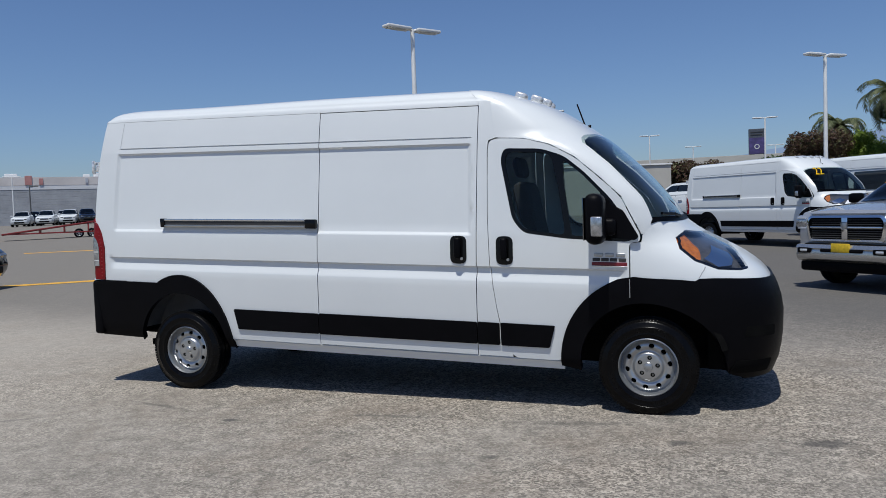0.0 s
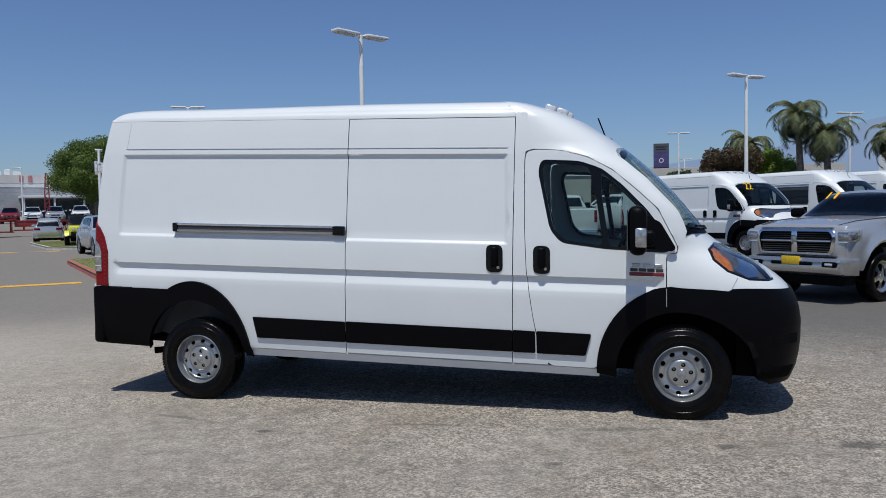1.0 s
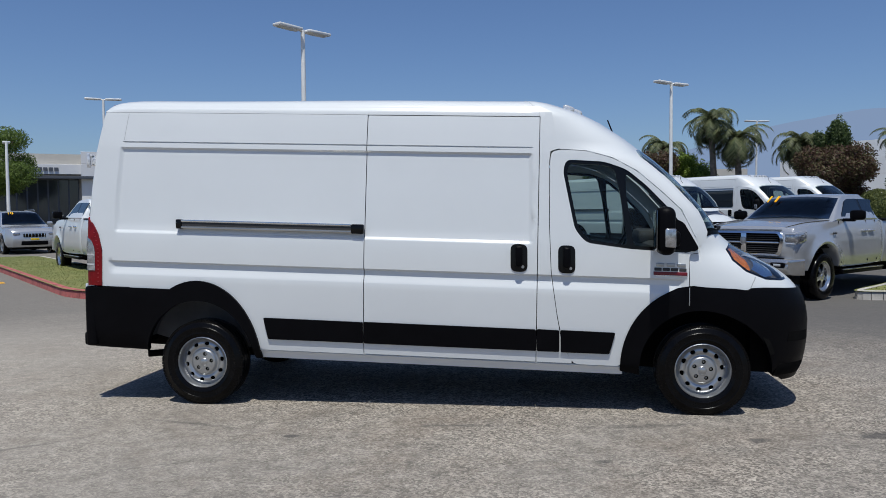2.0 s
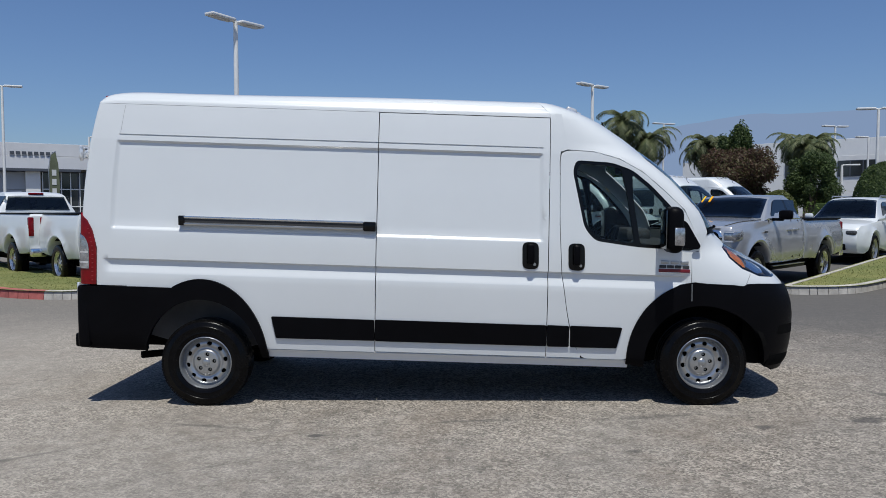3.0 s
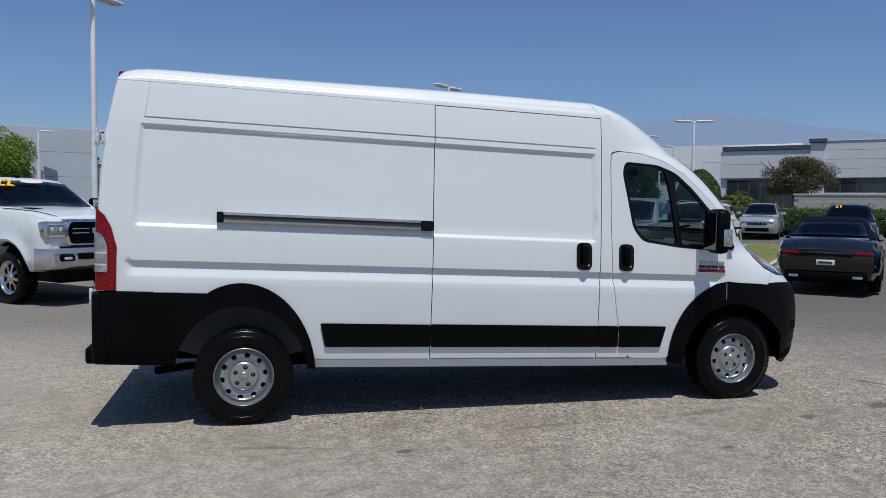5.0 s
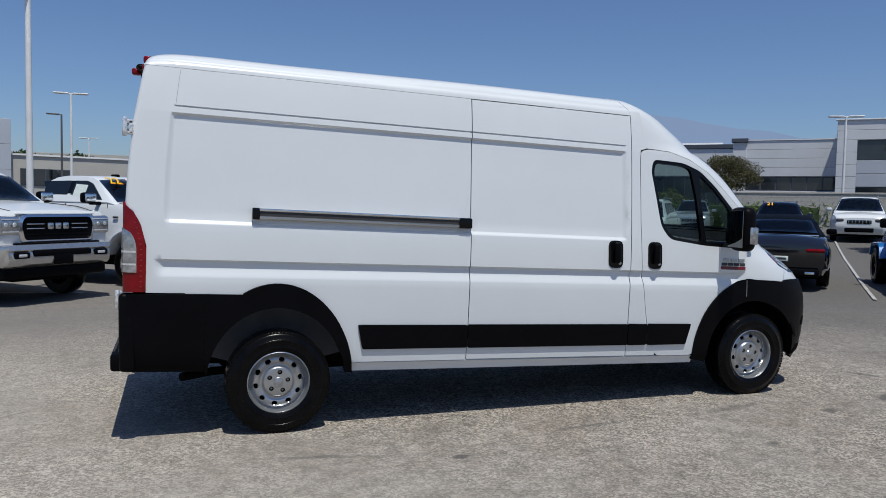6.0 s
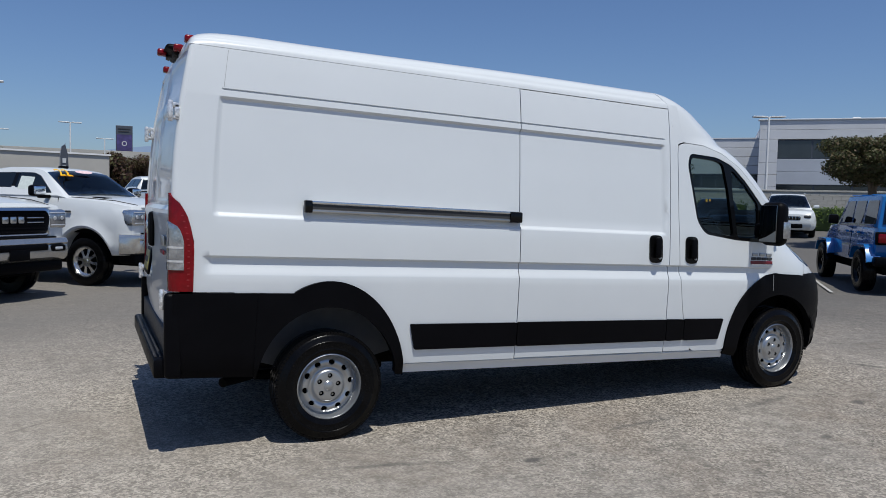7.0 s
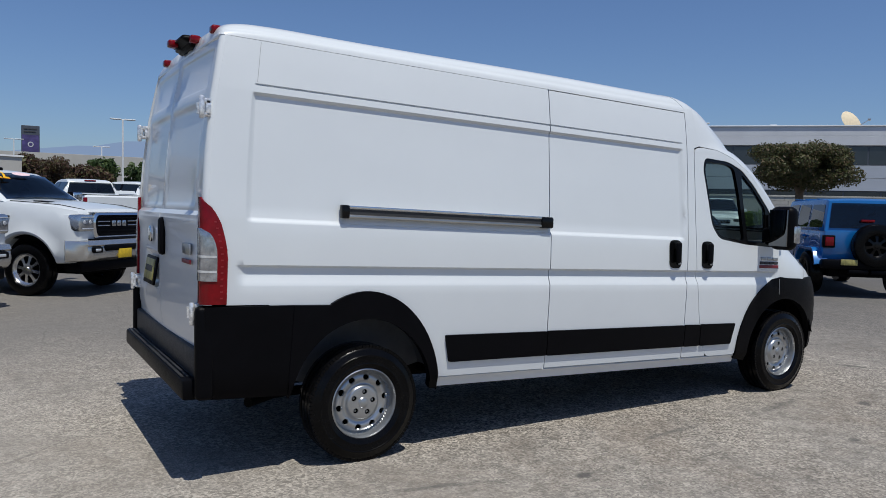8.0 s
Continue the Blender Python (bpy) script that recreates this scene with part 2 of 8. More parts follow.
def tube(points, radius, sides=8, bm=None, radii=None):
    """A round bar along points."""
    bm = bm or bmesh.new()
    pts = [Vector(p) for p in points]
    rings = []
    side = None
    for i, p in enumerate(pts):
        d = (pts[min(i + 1, len(pts) - 1)] - pts[max(i - 1, 0)]).normalized()
        if side is None:
            side = d.orthogonal().normalized()
        side = (side - d * side.dot(d)).normalized()
        up = d.cross(side)
        r = radii[i] if radii else radius
        rings.append([bm.verts.new(p + (side * math.cos(2 * math.pi * k / sides) + up * math.sin(2 * math.pi * k / sides)) * r) for k in range(sides)])
    for a, b in zip(rings, rings[1:]):
        for k in range(sides):
            bm.faces.new((a[k], a[(k + 1) % sides], b[(k + 1) % sides], b[k]))
    bm.faces.new(rings[0][::-1])
    bm.faces.new(rings[-1])
    return bm


def inside(px, py, loop):
    """Even-odd test of many points against one loop."""
    hit = np.zeros(len(px), bool)
    q = np.asarray(loop)
    x0, y0 = q[:, 0], q[:, 1]
    x1, y1 = np.roll(x0, -1), np.roll(y0, -1)
    for a, b, c, d in zip(x0, y0, x1, y1):
        if b == d:
            continue
        cross = ((b > py) != (d > py)) & (px < (c - a) * (py - b) / (d - b) + a)
        hit ^= cross
    return hit


def near(px, py, loop):
    q = np.asarray(loop)
    best = np.full(len(px), 1e9)
    for (a, b), (c, d) in zip(q, np.roll(q, -1, 0)):
        vx, vy = c - a, d - b
        k = np.clip(((px - a) * vx + (py - b) * vy) / max(vx * vx + vy * vy, 1e-12), 0, 1)
        best = np.minimum(best, np.hypot(px - a - k * vx, py - b - k * vy))
    return best


def dense(loop, step):
    out = []
    for p, q in zip(loop, loop[1:] + loop[:1]):
        k = max(1, int(math.hypot(q[0] - p[0], q[1] - p[1]) / step))
        out += [(p[0] + (q[0] - p[0]) * i / k, p[1] + (q[1] - p[1]) * i / k) for i in range(k)]
    return out


def crossed(loop, rows):
    """The loop with points of its own where it crosses the rows."""
    out = []
    for p, q in zip(loop, loop[1:] + loop[:1]):
        out.append(p)
        lo, hi = sorted((p[1], q[1]))
        if hi - lo < 0.004:
            continue
        cuts = [v for v in rows if lo + 0.0015 < v < hi - 0.0015]
        for v in sorted(cuts, reverse=p[1] > q[1]):
            k = (v - p[1]) / (q[1] - p[1])
            out.append((p[0] + (q[0] - p[0]) * k, v))
    return out


def rounded(loop, r, seg=4):
    """The loop with its corners rounded."""
    out = []
    n = len(loop)
    for i in range(n):
        a, b, c = (Vector(loop[(i + k - 1) % n]) for k in range(3))
        u, v = (a - b), (c - b)
        k = min(r, u.length * 0.45, v.length * 0.45)
        p, q = b + u.normalized() * k, b + v.normalized() * k
        for s in range(seg + 1):
            t = s / seg
            w = p * (1 - t) ** 2 + b * 2 * t * (1 - t) + q * t * t
            out.append((w.x, w.y))
    return out


def sheet(outline, place, holes=(), us=(), vs=(), step=0.06, rim=0.012, flip=False, bm=None, offset=0.0, points=None):
    """A pressed panel: the flat outline, filled with a grid (or the given points) and laid on a curved surface by place(u, v), with its edges turned inwards."""
    outline = crossed(dense(list(outline), step), vs)
    holes = [crossed(dense(list(h), step), vs) for h in holes]
    o = np.array(outline)
    gx = sorted(set(np.round(np.r_[np.arange(o[:, 0].min(), o[:, 0].max(), step), np.array(us, float)], 5)))
    gy = sorted(set(np.round(np.r_[np.arange(o[:, 1].min(), o[:, 1].max(), step), np.array(vs, float)], 5))) if not len(vs) else sorted(set(np.round(vs, 5)))
    X, Y = (a.ravel() for a in np.meshgrid(gx, gy)) if points is None else np.array(points).T
    keep = inside(X, Y, outline)
    for h in holes:
        keep &= ~inside(X, Y, h)
    X, Y = X[keep], Y[keep]
    if len(X):
        keep = near(X, Y, outline) > step * 0.12
        for h in holes:
            keep &= near(X, Y, h) > step * 0.12
        X, Y = X[keep], Y[keep]
    verts, edges, k = [], [], 0
    for loop in (outline, *holes):
        verts += [Vector(p) for p in loop]
        edges += [(k + i, k + (i + 1) % len(loop)) for i in range(len(loop))]
        k += len(loop)
    verts += [Vector((a, b)) for a, b in zip(X, Y)]
    co, _, faces, *_ = geometry.delaunay_2d_cdt(verts, edges, [], 0, 1e-6)
    c = np.array([(v.x, v.y) for v in co])
    tri = np.array([f for f in faces if len(f) == 3])
    mid = c[tri].mean(1)
    keep = inside(mid[:, 0], mid[:, 1], outline)
    for h in holes:
        keep &= ~inside(mid[:, 0], mid[:, 1], h)
    tri = tri[keep]
    # slivers along straight edges would spoil the shading
    p, q, r = c[tri[:, 0]], c[tri[:, 1]], c[tri[:, 2]]
    area = np.abs((q[:, 0] - p[:, 0]) * (r[:, 1] - p[:, 1]) - (q[:, 1] - p[:, 1]) * (r[:, 0] - p[:, 0]))
    longest = np.maximum(np.maximum(np.hypot(*(q - p).T), np.hypot(*(r - q).T)), np.hypot(*(p - r).T))
    tri = tri[area / longest > 2e-4]
    bm = bm or bmesh.new()
    made = [None] * len(co)
    new_faces = []
    for f in tri:
        for i in f:
            if made[i] is None:
                made[i] = bm.verts.new(place(c[i][0], c[i][1]))
        f = [made[i] for i in f]
        try:
            new_faces.append(bm.faces.new(f[::-1] if flip else f))
        except ValueError:
            pass
    bm.normal_update()
    if offset:
        shift = {v: v.normal.copy() for v in made if v}
        for v, nrm in shift.items():
            v.co += nrm * offset
    if rim:
        border = [e for e in bm.edges if e.is_boundary and e.link_faces[0] in set(new_faces)]
        inner = {}
        for e in border:
            for v in e.verts:
                if v not in inner:
                    inner[v] = bm.verts.new(v.co - v.normal * rim)
        for e in border:
            l = next(lp for lp in e.link_loops)
            a, b = l.vert, l.link_loop_next.vert
            bm.faces.new((b, a, inner[a], inner[b]))
    return bm


def flat(loop, m, thick, bm=None):
    """A flat plate of that outline, in the plane of the pose m, with thickness."""
    bm = bm or bmesh.new()
    top = [bm.verts.new(m @ Vector((x, y, thick))) for x, y in loop]
    low = [bm.verts.new(m @ Vector((x, y, 0))) for x, y in loop]
    bm.faces.new(top)
    bm.faces.new(low[::-1])
    for i in range(len(loop)):
        j = (i + 1) % len(loop)
        bm.faces.new((low[i], low[j], top[j], top[i]))
    return bm


def lettering(name, text, size, m, material, parent, depth=0.004, space=1.0):
    """Raised letters in the built-in font, as a mesh."""
    cu = bpy.data.curves.new(name, "FONT")
    cu.body, cu.size, cu.extrude, cu.align_x, cu.align_y, cu.space_character = text, size, depth, "CENTER", "CENTER", space
    cu.resolution_u = 3
    tmp = bpy.data.objects.new("tmp", cu)
    scene.collection.objects.link(tmp)
    me = bpy.data.meshes.new_from_object(tmp.evaluated_get(bpy.context.evaluated_depsgraph_get()))
    bpy.data.objects.remove(tmp)
    bpy.data.curves.remove(cu)
    me.materials.clear()
    me.materials.append(material)
    me.transform(m)
    ob = new(name, me)
    if parent:
        ob.parent = parent
    return ob


def lerp(table, v):
    xs, ys = zip(*table)
    return float(np.interp(v, xs, ys))


def smooth(a, b, v):
    t = min(1, max(0, (v - a) / (b - a)))
    return t * t * (3 - 2 * t)


# ---- ground ----
def gz(x, y):
    """The lot climbs gently away from the van, sloped to fit the camera's view."""
    u = 0.5 * x + 0.87 * y - 10
    u = max(0.0, min(u, 55.0))
    rise = 0.2 * smooth(18, 27, x) * smooth(-1, 8, x - 0.9 * y) * (1 - smooth(40, 60, x))
    bank = 1.1 * smooth(73, 79.5, 0.69 * y - 0.72 * x) * smooth(-38, -46, x)
    return 0.018 * (u * u / 8 if u < 4 else u - 2) + rise + bank


def ground_sheet():
    bm = bmesh.new()
    xs = [-900, -300, -120, *range(-80, 84, 4), 120, 300, 900]
    ys = [-400, -100, -40, -16, -8, *range(-4, 116, 4), 160, 400, 1600]
    grid = [[bm.verts.new((x, y, gz(x, y))) for x in xs] for y in ys]
    for a, b in zip(grid, grid[1:]):
        for i in range(len(xs) - 1):
            bm.faces.new((a[i], a[i + 1], b[i + 1], b[i]))
    return tagged(part("ground", bm, ASPHALT, smooth=False), "sun-bleached grey asphalt of the car park, with view-dependent tones painted in", "ground", kind="structure")


ground_sheet()


# ---- the cargo van ----
HINGE = shade("hinge_metal", (0.74, 0.75, 0.76), 0.3, 0.55, vary=0.35, scale=40)
DIODE = shade("lamp_diode", (0.21, 0.004, 0.007), 0.3)
PLATE_DIM = shade("plate_dim", (0.30, 0.27, 0.09), 0.4, vary=0.3, scale=18)
PLATE_YELLOW = shade("plate_yellow", (0.62, 0.42, 0.02), 0.45, vary=0.15, scale=30)
MID = 1.02          # the van's middle, from its near side
BASE = [(0.38, 0.075), (0.44, 0.055), (0.47, 0.03), (0.56, 0.02), (0.75, 0.008), (1.0, 0.0), (1.25, 0.004), (1.42, 0.012), (1.8, 0.042),
        (2.12, 0.072), (2.3, 0.098), (2.43, 0.122), (2.45, 0.128), (2.47, 0.142), (2.50, 0.152), (2.53, 0.175), (2.55, 0.21), (2.565, 0.27),
        (2.575, 0.36), (2.585, 0.52), (2.592, 0.75), (2.595, 1.02)]
REAR = [(0.4, -0.965), (0.94, -0.965), (1.53, -0.96), (1.76, -0.945), (2.08, -0.91), (2.39, -0.853), (2.48, -0.82), (2.56, -0.76), (2.6, -0.7)]
CORNER = 0.03
FRONT = [(0.26, 4.74), (0.32, 4.88), (0.5, 4.95), (0.65, 4.98), (0.85, 4.985), (0.95, 4.97), (1.05, 4.94), (1.12, 4.90), (1.18, 4.845), (1.26, 4.73), (1.33, 4.60),
         (1.40, 4.46), (1.47, 4.34), (1.52, 4.28), (1.62, 4.21), (1.75, 4.105), (1.88, 3.99), (2.0, 3.87), (2.12, 3.74), (2.27, 3.55), (2.40, 3.35), (2.48, 3.18), (2.54, 3.02), (2.575, 2.90), (2.6, 2.80)]
START = [(0.2, 3.36), (1.36, 3.36), (1.39, 3.60), (1.5, 3.75), (1.695, 3.78), (1.77, 3.70), (1.965, 3.49), (2.073, 3.28), (2.143, 3.05), (2.17, 2.86), (2.45, 2.80), (2.55, 2.72), (2.6, 2.60)]
ROUND = [(0.2, 3.8), (1.0, 3.8), (1.2, 3.6), (1.36, 3.4), (1.4, 2.8), (1.6, 3.2), (2.2, 3.2), (2.5, 2.6), (2.6, 2.2)]


def recess(x, z):
    """The pressed grooves of the side."""
    low = np.interp(z, [1.055, 1.115, 1.158, 1.168], [0, 0.022, 0.022, 0]) * smooth(-0.80, -0.72, x) * (1 - smooth(3.86, 3.92, x))
    panel = np.interp(z, [1.403, 1.428, 2.100, 2.118], [0, 0.019, 0.019, 0]) * smooth(-0.735, -0.70, x) * (1 - smooth(2.715, 2.755, x))
    line = np.interp(z, [2.155, 2.159, 2.163, 2.167], [0, 0.014, 0.014, 0]) * smooth(-0.72, -0.71, x) * (1 - smooth(2.735, 2.755, x))
    return low + panel + line


def van_side(u, z):
    """The side wall; u is x, but for the tail, where it keeps step with the leaning rear edge."""
    x = u + (lerp(REAR, z) + 0.965) * (1 - smooth(-0.88, -0.4, u))
    y = lerp(BASE, z) + recess(u, z)
    d = u + 0.965
    if d < CORNER:
        d = max(d, 0)
        y += CORNER - math.sqrt(max(CORNER ** 2 - (CORNER - d) ** 2, 0))
    return Vector((x, y, z))


def bumper_side(u, z):
    """The bumper's corner, which stands a little behind the body."""
    y = lerp(BASE, z)
    d = max(u + 1.005, 0)
    if d < CORNER:
        y += CORNER - math.sqrt(max(CORNER ** 2 - (CORNER - d) ** 2, 0))
    return Vector((u, y, z))


def van_nose(a, z):
    """The front end: a runs from 0 at the side to 90 at the middle (degrees)."""
    n = lerp(ROUND, z)
    x0, x1, f = lerp(START, z), lerp(FRONT, z), lerp(BASE, z)
    t = radians(min(90, max(0, a * 40)))
    s, c = max(math.sin(t), 0), max(math.cos(t), 0)
    p = Vector((x0 + (x1 - x0) * s ** (2 / n), MID - (MID - f) * c ** (2 / n), z))
    p.y += recess(p.x, z)
    p.z -= 0.013 * smooth(2.45, 2.55, z)
    return p


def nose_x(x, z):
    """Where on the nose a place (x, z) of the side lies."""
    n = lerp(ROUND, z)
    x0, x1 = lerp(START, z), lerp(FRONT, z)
    # forward shift that fits the front end to the camera's view
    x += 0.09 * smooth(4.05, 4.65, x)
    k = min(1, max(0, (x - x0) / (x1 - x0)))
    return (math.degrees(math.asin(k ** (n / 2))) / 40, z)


def npath(*points):
    """A path of the side, (x, z) by (x, z), carried over to the nose in small steps."""
    out = []
    for (a, b), (c, d) in zip(points, points[1:]):
        k = max(1, int(math.hypot(c - a, d - b) / 0.03))
        out += [nose_x(a + (c - a) * i / k, b + (d - b) * i / k) for i in range(k)]
    return out + [nose_x(*points[-1])]


def mirrored(place):
    return lambda u, v: Vector((place(u, v).x, 2 * MID - place(u, v).y, place(u, v).z))


def arc(cx, cz, rx, rz, a0, a1, n=24):
    return [(cx + rx * math.cos(radians(a0 + (a1 - a0) * i / n)), cz + rz * math.sin(radians(a0 + (a1 - a0) * i / n))) for i in range(n + 1)]


SIDE_ROWS = [0.41, 0.44, 0.47, 0.5, 0.56, 0.65, 0.75, 0.87, 1.0, 1.052, 1.058, 1.075, 1.095, 1.112, 1.118, 1.135, 1.155, 1.161, 1.166, 1.17, 1.2, 1.25, 1.33, 1.398,
             1.404, 1.416, 1.426, 1.431, 1.5, 1.6, 1.7, 1.8, 1.9, 2.0, 2.06, 2.085, 2.097, 2.1, 2.109, 2.118, 2.121, 2.150, 2.1545, 2.159, 2.163, 2.1675, 2.172, 2.25, 2.33, 2.37, 2.39]
SIDE_COLS = [-0.9645, -0.962, -0.957, -0.95, -0.94, -0.93, -0.915, -0.90, -0.82, -0.80, -0.79, -0.78, -0.77, -0.76, -0.75, -0.742, -0.735, -0.728, -0.72, -0.70, -0.69, 2.715, 2.725, 2.735, 2.745, 2.755, 3.86, 3.89, 3.92]
NOSE_ROWS = [0.26, 0.32, 0.4, 0.5, 0.6, 0.7, 0.85, 0.95, 1.02, 1.08, 1.12, 1.16, 1.2, 1.25, 1.3, 1.35, 1.4, 1.45, 1.5, 1.56, 1.62, 1.7, 1.8, 1.9, 2.0, 2.08, 2.14, 2.17, 2.22, 2.28,
             2.34, 2.4, 2.44, 2.47, 2.5, 2.53, 2.55, 2.565, 2.58, 2.588]
G = 0.0032          # half a panel gap
FHUB = (4.038, 0.462)
RHUB = (0.0, 0.338)
WINDOW_LOOP = [(2.985, 1.98), (3.01, 2.072), (3.30, 2.062), (3.47, 2.005), (3.62, 1.885), (3.80, 1.70), (3.86, 1.62), (3.985, 1.40), (3.93, 1.372), (3.50, 1.388), (3.16, 1.428), (3.075, 1.53)]
DOOR_LOOP = [(2.885, 2.06), (2.895, 2.13), (2.96, 2.149), (3.16, 2.142), (3.36, 2.092), (3.55, 1.992), (3.74, 1.83), (3.88, 1.70), (4.02, 1.42), (4.015, 1.375),
             (3.94, 1.365), (3.935, 0.965), (3.80, 0.99), (3.62, 0.90), (3.50, 0.72), (3.435, 0.470), (3.06, 0.470), (2.985, 0.62), (2.94, 0.85), (2.895, 1.18), (2.882, 1.55)]


def van_body(van):
    """Shell panels of both sides, roof, nose and tail."""
    for near_side in (True, False):
        def put(name, loop, place=van_side, holes=(), us=SIDE_COLS, vs=SIDE_ROWS, mat=WHITE_PAINT, step=0.06, rim=0.014, label="", offset=0.0, parent=None):
            p = place if near_side else mirrored(place)
            return part(name, sheet(loop, p, holes, us, vs, step, rim, not near_side, offset=offset), mat, parent or van, label)

        rear_edge = [(-0.932, z) for z in (0.95, 1.2, 1.53, 1.76, 1.95, 2.08, 2.25, 2.36, 2.4095)]
        # the long rear quarter, from the tail to the sliding door
        rear_arch = arc(0.0, 0.338, 0.50, 0.64, 152, 9, 26)
        quarter = rear_edge + [(1.425 - G, 2.4095), (1.405 - G, 1.5), (1.385 - G, 0.47), (0.54, 0.47)] + rear_arch[::-1] + [(-0.6, 0.95)]
        quarter = [(-0.838, 0.95), (-0.835, 1.25), (-0.868, 1.38), (-0.915, 1.47), (-0.932, 1.485)] + [(x, z) for x, z in rear_edge if z > 1.54] + quarter[len(rear_edge):]
        put("rear_side_panel", quarter)
        put("sliding_door" if near_side else "side_panel", [(1.425 + G, 2.405), (2.808 - G, 2.405), (2.79 - G, 1.5), (2.772 - G, 0.475), (1.385 + G, 0.475), (1.405 + G, 1.5)])
        # the pillar between the doors and the band over the cab door
        pillar = [(2.808 + G, 2.445), (2.90, 2.445), (2.95, 2.157), (2.889, 2.137), (2.879, 2.06), (2.877, 1.55), (2.890, 1.18), (2.935, 0.85), (2.977, 0.615), (3.05, 0.497), (3.05, 0.475), (2.772 + G, 0.475), (2.79 + G, 1.5)]
        put("door_pillar", pillar)
        door = put("cab_door", rounded(DOOR_LOOP, 0.05, 4), holes=[rounded(WINDOW_LOOP, 0.05)])
        # sill under the doors
        put("sill", [(0.515, 0.40), (0.515, 0.462), (3.445, 0.462), (3.44, 0.40)], vs=[0.40, 0.42, 0.44, 0.455])
        put("window_seal", rounded(WINDOW_LOOP, 0.05), mat=GLOSS_BLACK, offset=-0.006, rim=0.03, parent=door,
            holes=[rounded([(3.015, 1.97), (3.035, 2.045), (3.295, 2.036), (3.375, 2.012), (3.425, 1.80), (3.48, 1.415), (3.18, 1.452), (3.10, 1.545)], 0.05),
                   rounded([(3.465, 1.975), (3.60, 1.87), (3.765, 1.70), (3.755, 1.41), (3.525, 1.412), (3.47, 1.80)], 0.03)])
        g = put("window_pane", rounded([(3.0, 1.97), (3.02, 2.06), (3.295, 2.05), (3.39, 2.02), (3.44, 1.80), (3.495, 1.40), (3.175, 1.44), (3.085, 1.54)], 0.05), mat=WINDOW, offset=-0.02, rim=0, parent=door)
        q = put("quarter_pane", rounded([(3.45, 1.99), (3.60, 1.885), (3.775, 1.71), (3.765, 1.40), (3.51, 1.40), (3.455, 1.80)], 0.03), mat=WINDOW, offset=-0.014, rim=0, parent=door)
        g.visible_shadow = q.visible_shadow = False
        # black mouldings, one to each panel
        for x0, x1, cut0, cut1 in ((0.555, 1.388 - G, 0.035, 0), (1.388 + G, 2.776 - G, 0, 0), (2.776 + G, 2.955, 0, 0), (2.965, 3.385, 0, 0.045)):
            put("side_moulding", rounded([(x0, 0.738), (x1, 0.735), (x1 - cut1, 0.565), (x0 + cut0, 0.563)], 0.012), mat=BLACK_PLASTIC, offset=0.014, rim=0.02, vs=[0.58, 0.62, 0.66, 0.7, 0.725])
        put("panel_seam", [(-0.706, 2.175), (-0.702, 2.175), (-0.702, 2.40), (-0.706, 2.40)], mat=SEAM, offset=0.0012, rim=0.0, us=(), vs=[2.25, 2.35], step=0.1)
        # wheel-arch claddings
        c0 = arc(0.0, 0.338, 0.47, 0.52, 171, 8, 28)
        outer_r = arc(0.0, 0.338, 0.525, 0.685, 4, 116, 24)
        cl = c0 + [(0.47, 0.40), (0.525, 0.40)] + outer_r + [(-0.236, 0.945), (-0.40, 0.946), (-0.46, 0.947), (-0.48, 0.55), (-0.472, 0.41)]
        put("rear_arch_cladding", cl, mat=BLACK_PLASTIC, offset=0.022, rim=0.05, vs=[z / 20 for z in range(8, 22)])
        # front arch and bumper in one moulding, on the nose
        fo = arc(FHUB[0], FHUB[1], 0.615, 0.662, 182, 96, 22)
        fi = arc(FHUB[0], FHUB[1], 0.47, 0.47, -2, 186, 28)
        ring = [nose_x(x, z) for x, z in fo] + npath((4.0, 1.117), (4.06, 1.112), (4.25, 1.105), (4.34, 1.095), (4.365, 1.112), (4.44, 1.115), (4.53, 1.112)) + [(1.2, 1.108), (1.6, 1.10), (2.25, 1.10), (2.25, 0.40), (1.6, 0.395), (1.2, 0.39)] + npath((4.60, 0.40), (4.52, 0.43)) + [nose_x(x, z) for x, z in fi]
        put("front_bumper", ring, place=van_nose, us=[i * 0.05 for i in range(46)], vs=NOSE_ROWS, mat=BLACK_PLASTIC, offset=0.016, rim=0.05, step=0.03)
        # flush dark patches paint in the shade of the bumper's recesses
        for loop in ([(1.10, 0.70), (1.62, 0.70), (1.62, 0.775), (1.14, 0.775)], [(0.98, 0.44), (1.62, 0.44), (1.62, 0.53), (1.04, 0.53)]):
            put("bumper_vent", rounded(loop, 0.02), place=van_nose, us=[1.1, 1.2, 1.3, 1.4, 1.5], vs=[0.47, 0.5, 0.72, 0.75], mat=DARK, offset=0.0185, rim=0.004, step=0.06)
        # pale steel strip paints the glint along the door seam in the cladding
        put("cladding_seam", npath((3.936, 0.97), (3.936, 1.105)) + npath((3.942, 1.105), (3.942, 0.97)), place=van_nose, us=(), vs=[1.0, 1.05], mat=STEEL, offset=0.0185, rim=0.0, step=0.05)
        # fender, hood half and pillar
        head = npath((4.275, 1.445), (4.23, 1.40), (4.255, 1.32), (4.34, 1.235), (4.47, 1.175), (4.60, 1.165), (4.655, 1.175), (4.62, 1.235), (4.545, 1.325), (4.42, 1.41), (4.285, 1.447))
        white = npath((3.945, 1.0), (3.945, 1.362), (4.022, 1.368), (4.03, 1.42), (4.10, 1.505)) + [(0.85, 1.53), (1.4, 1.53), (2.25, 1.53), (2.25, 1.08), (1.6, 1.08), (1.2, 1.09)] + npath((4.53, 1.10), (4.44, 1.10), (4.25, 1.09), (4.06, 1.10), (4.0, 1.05))
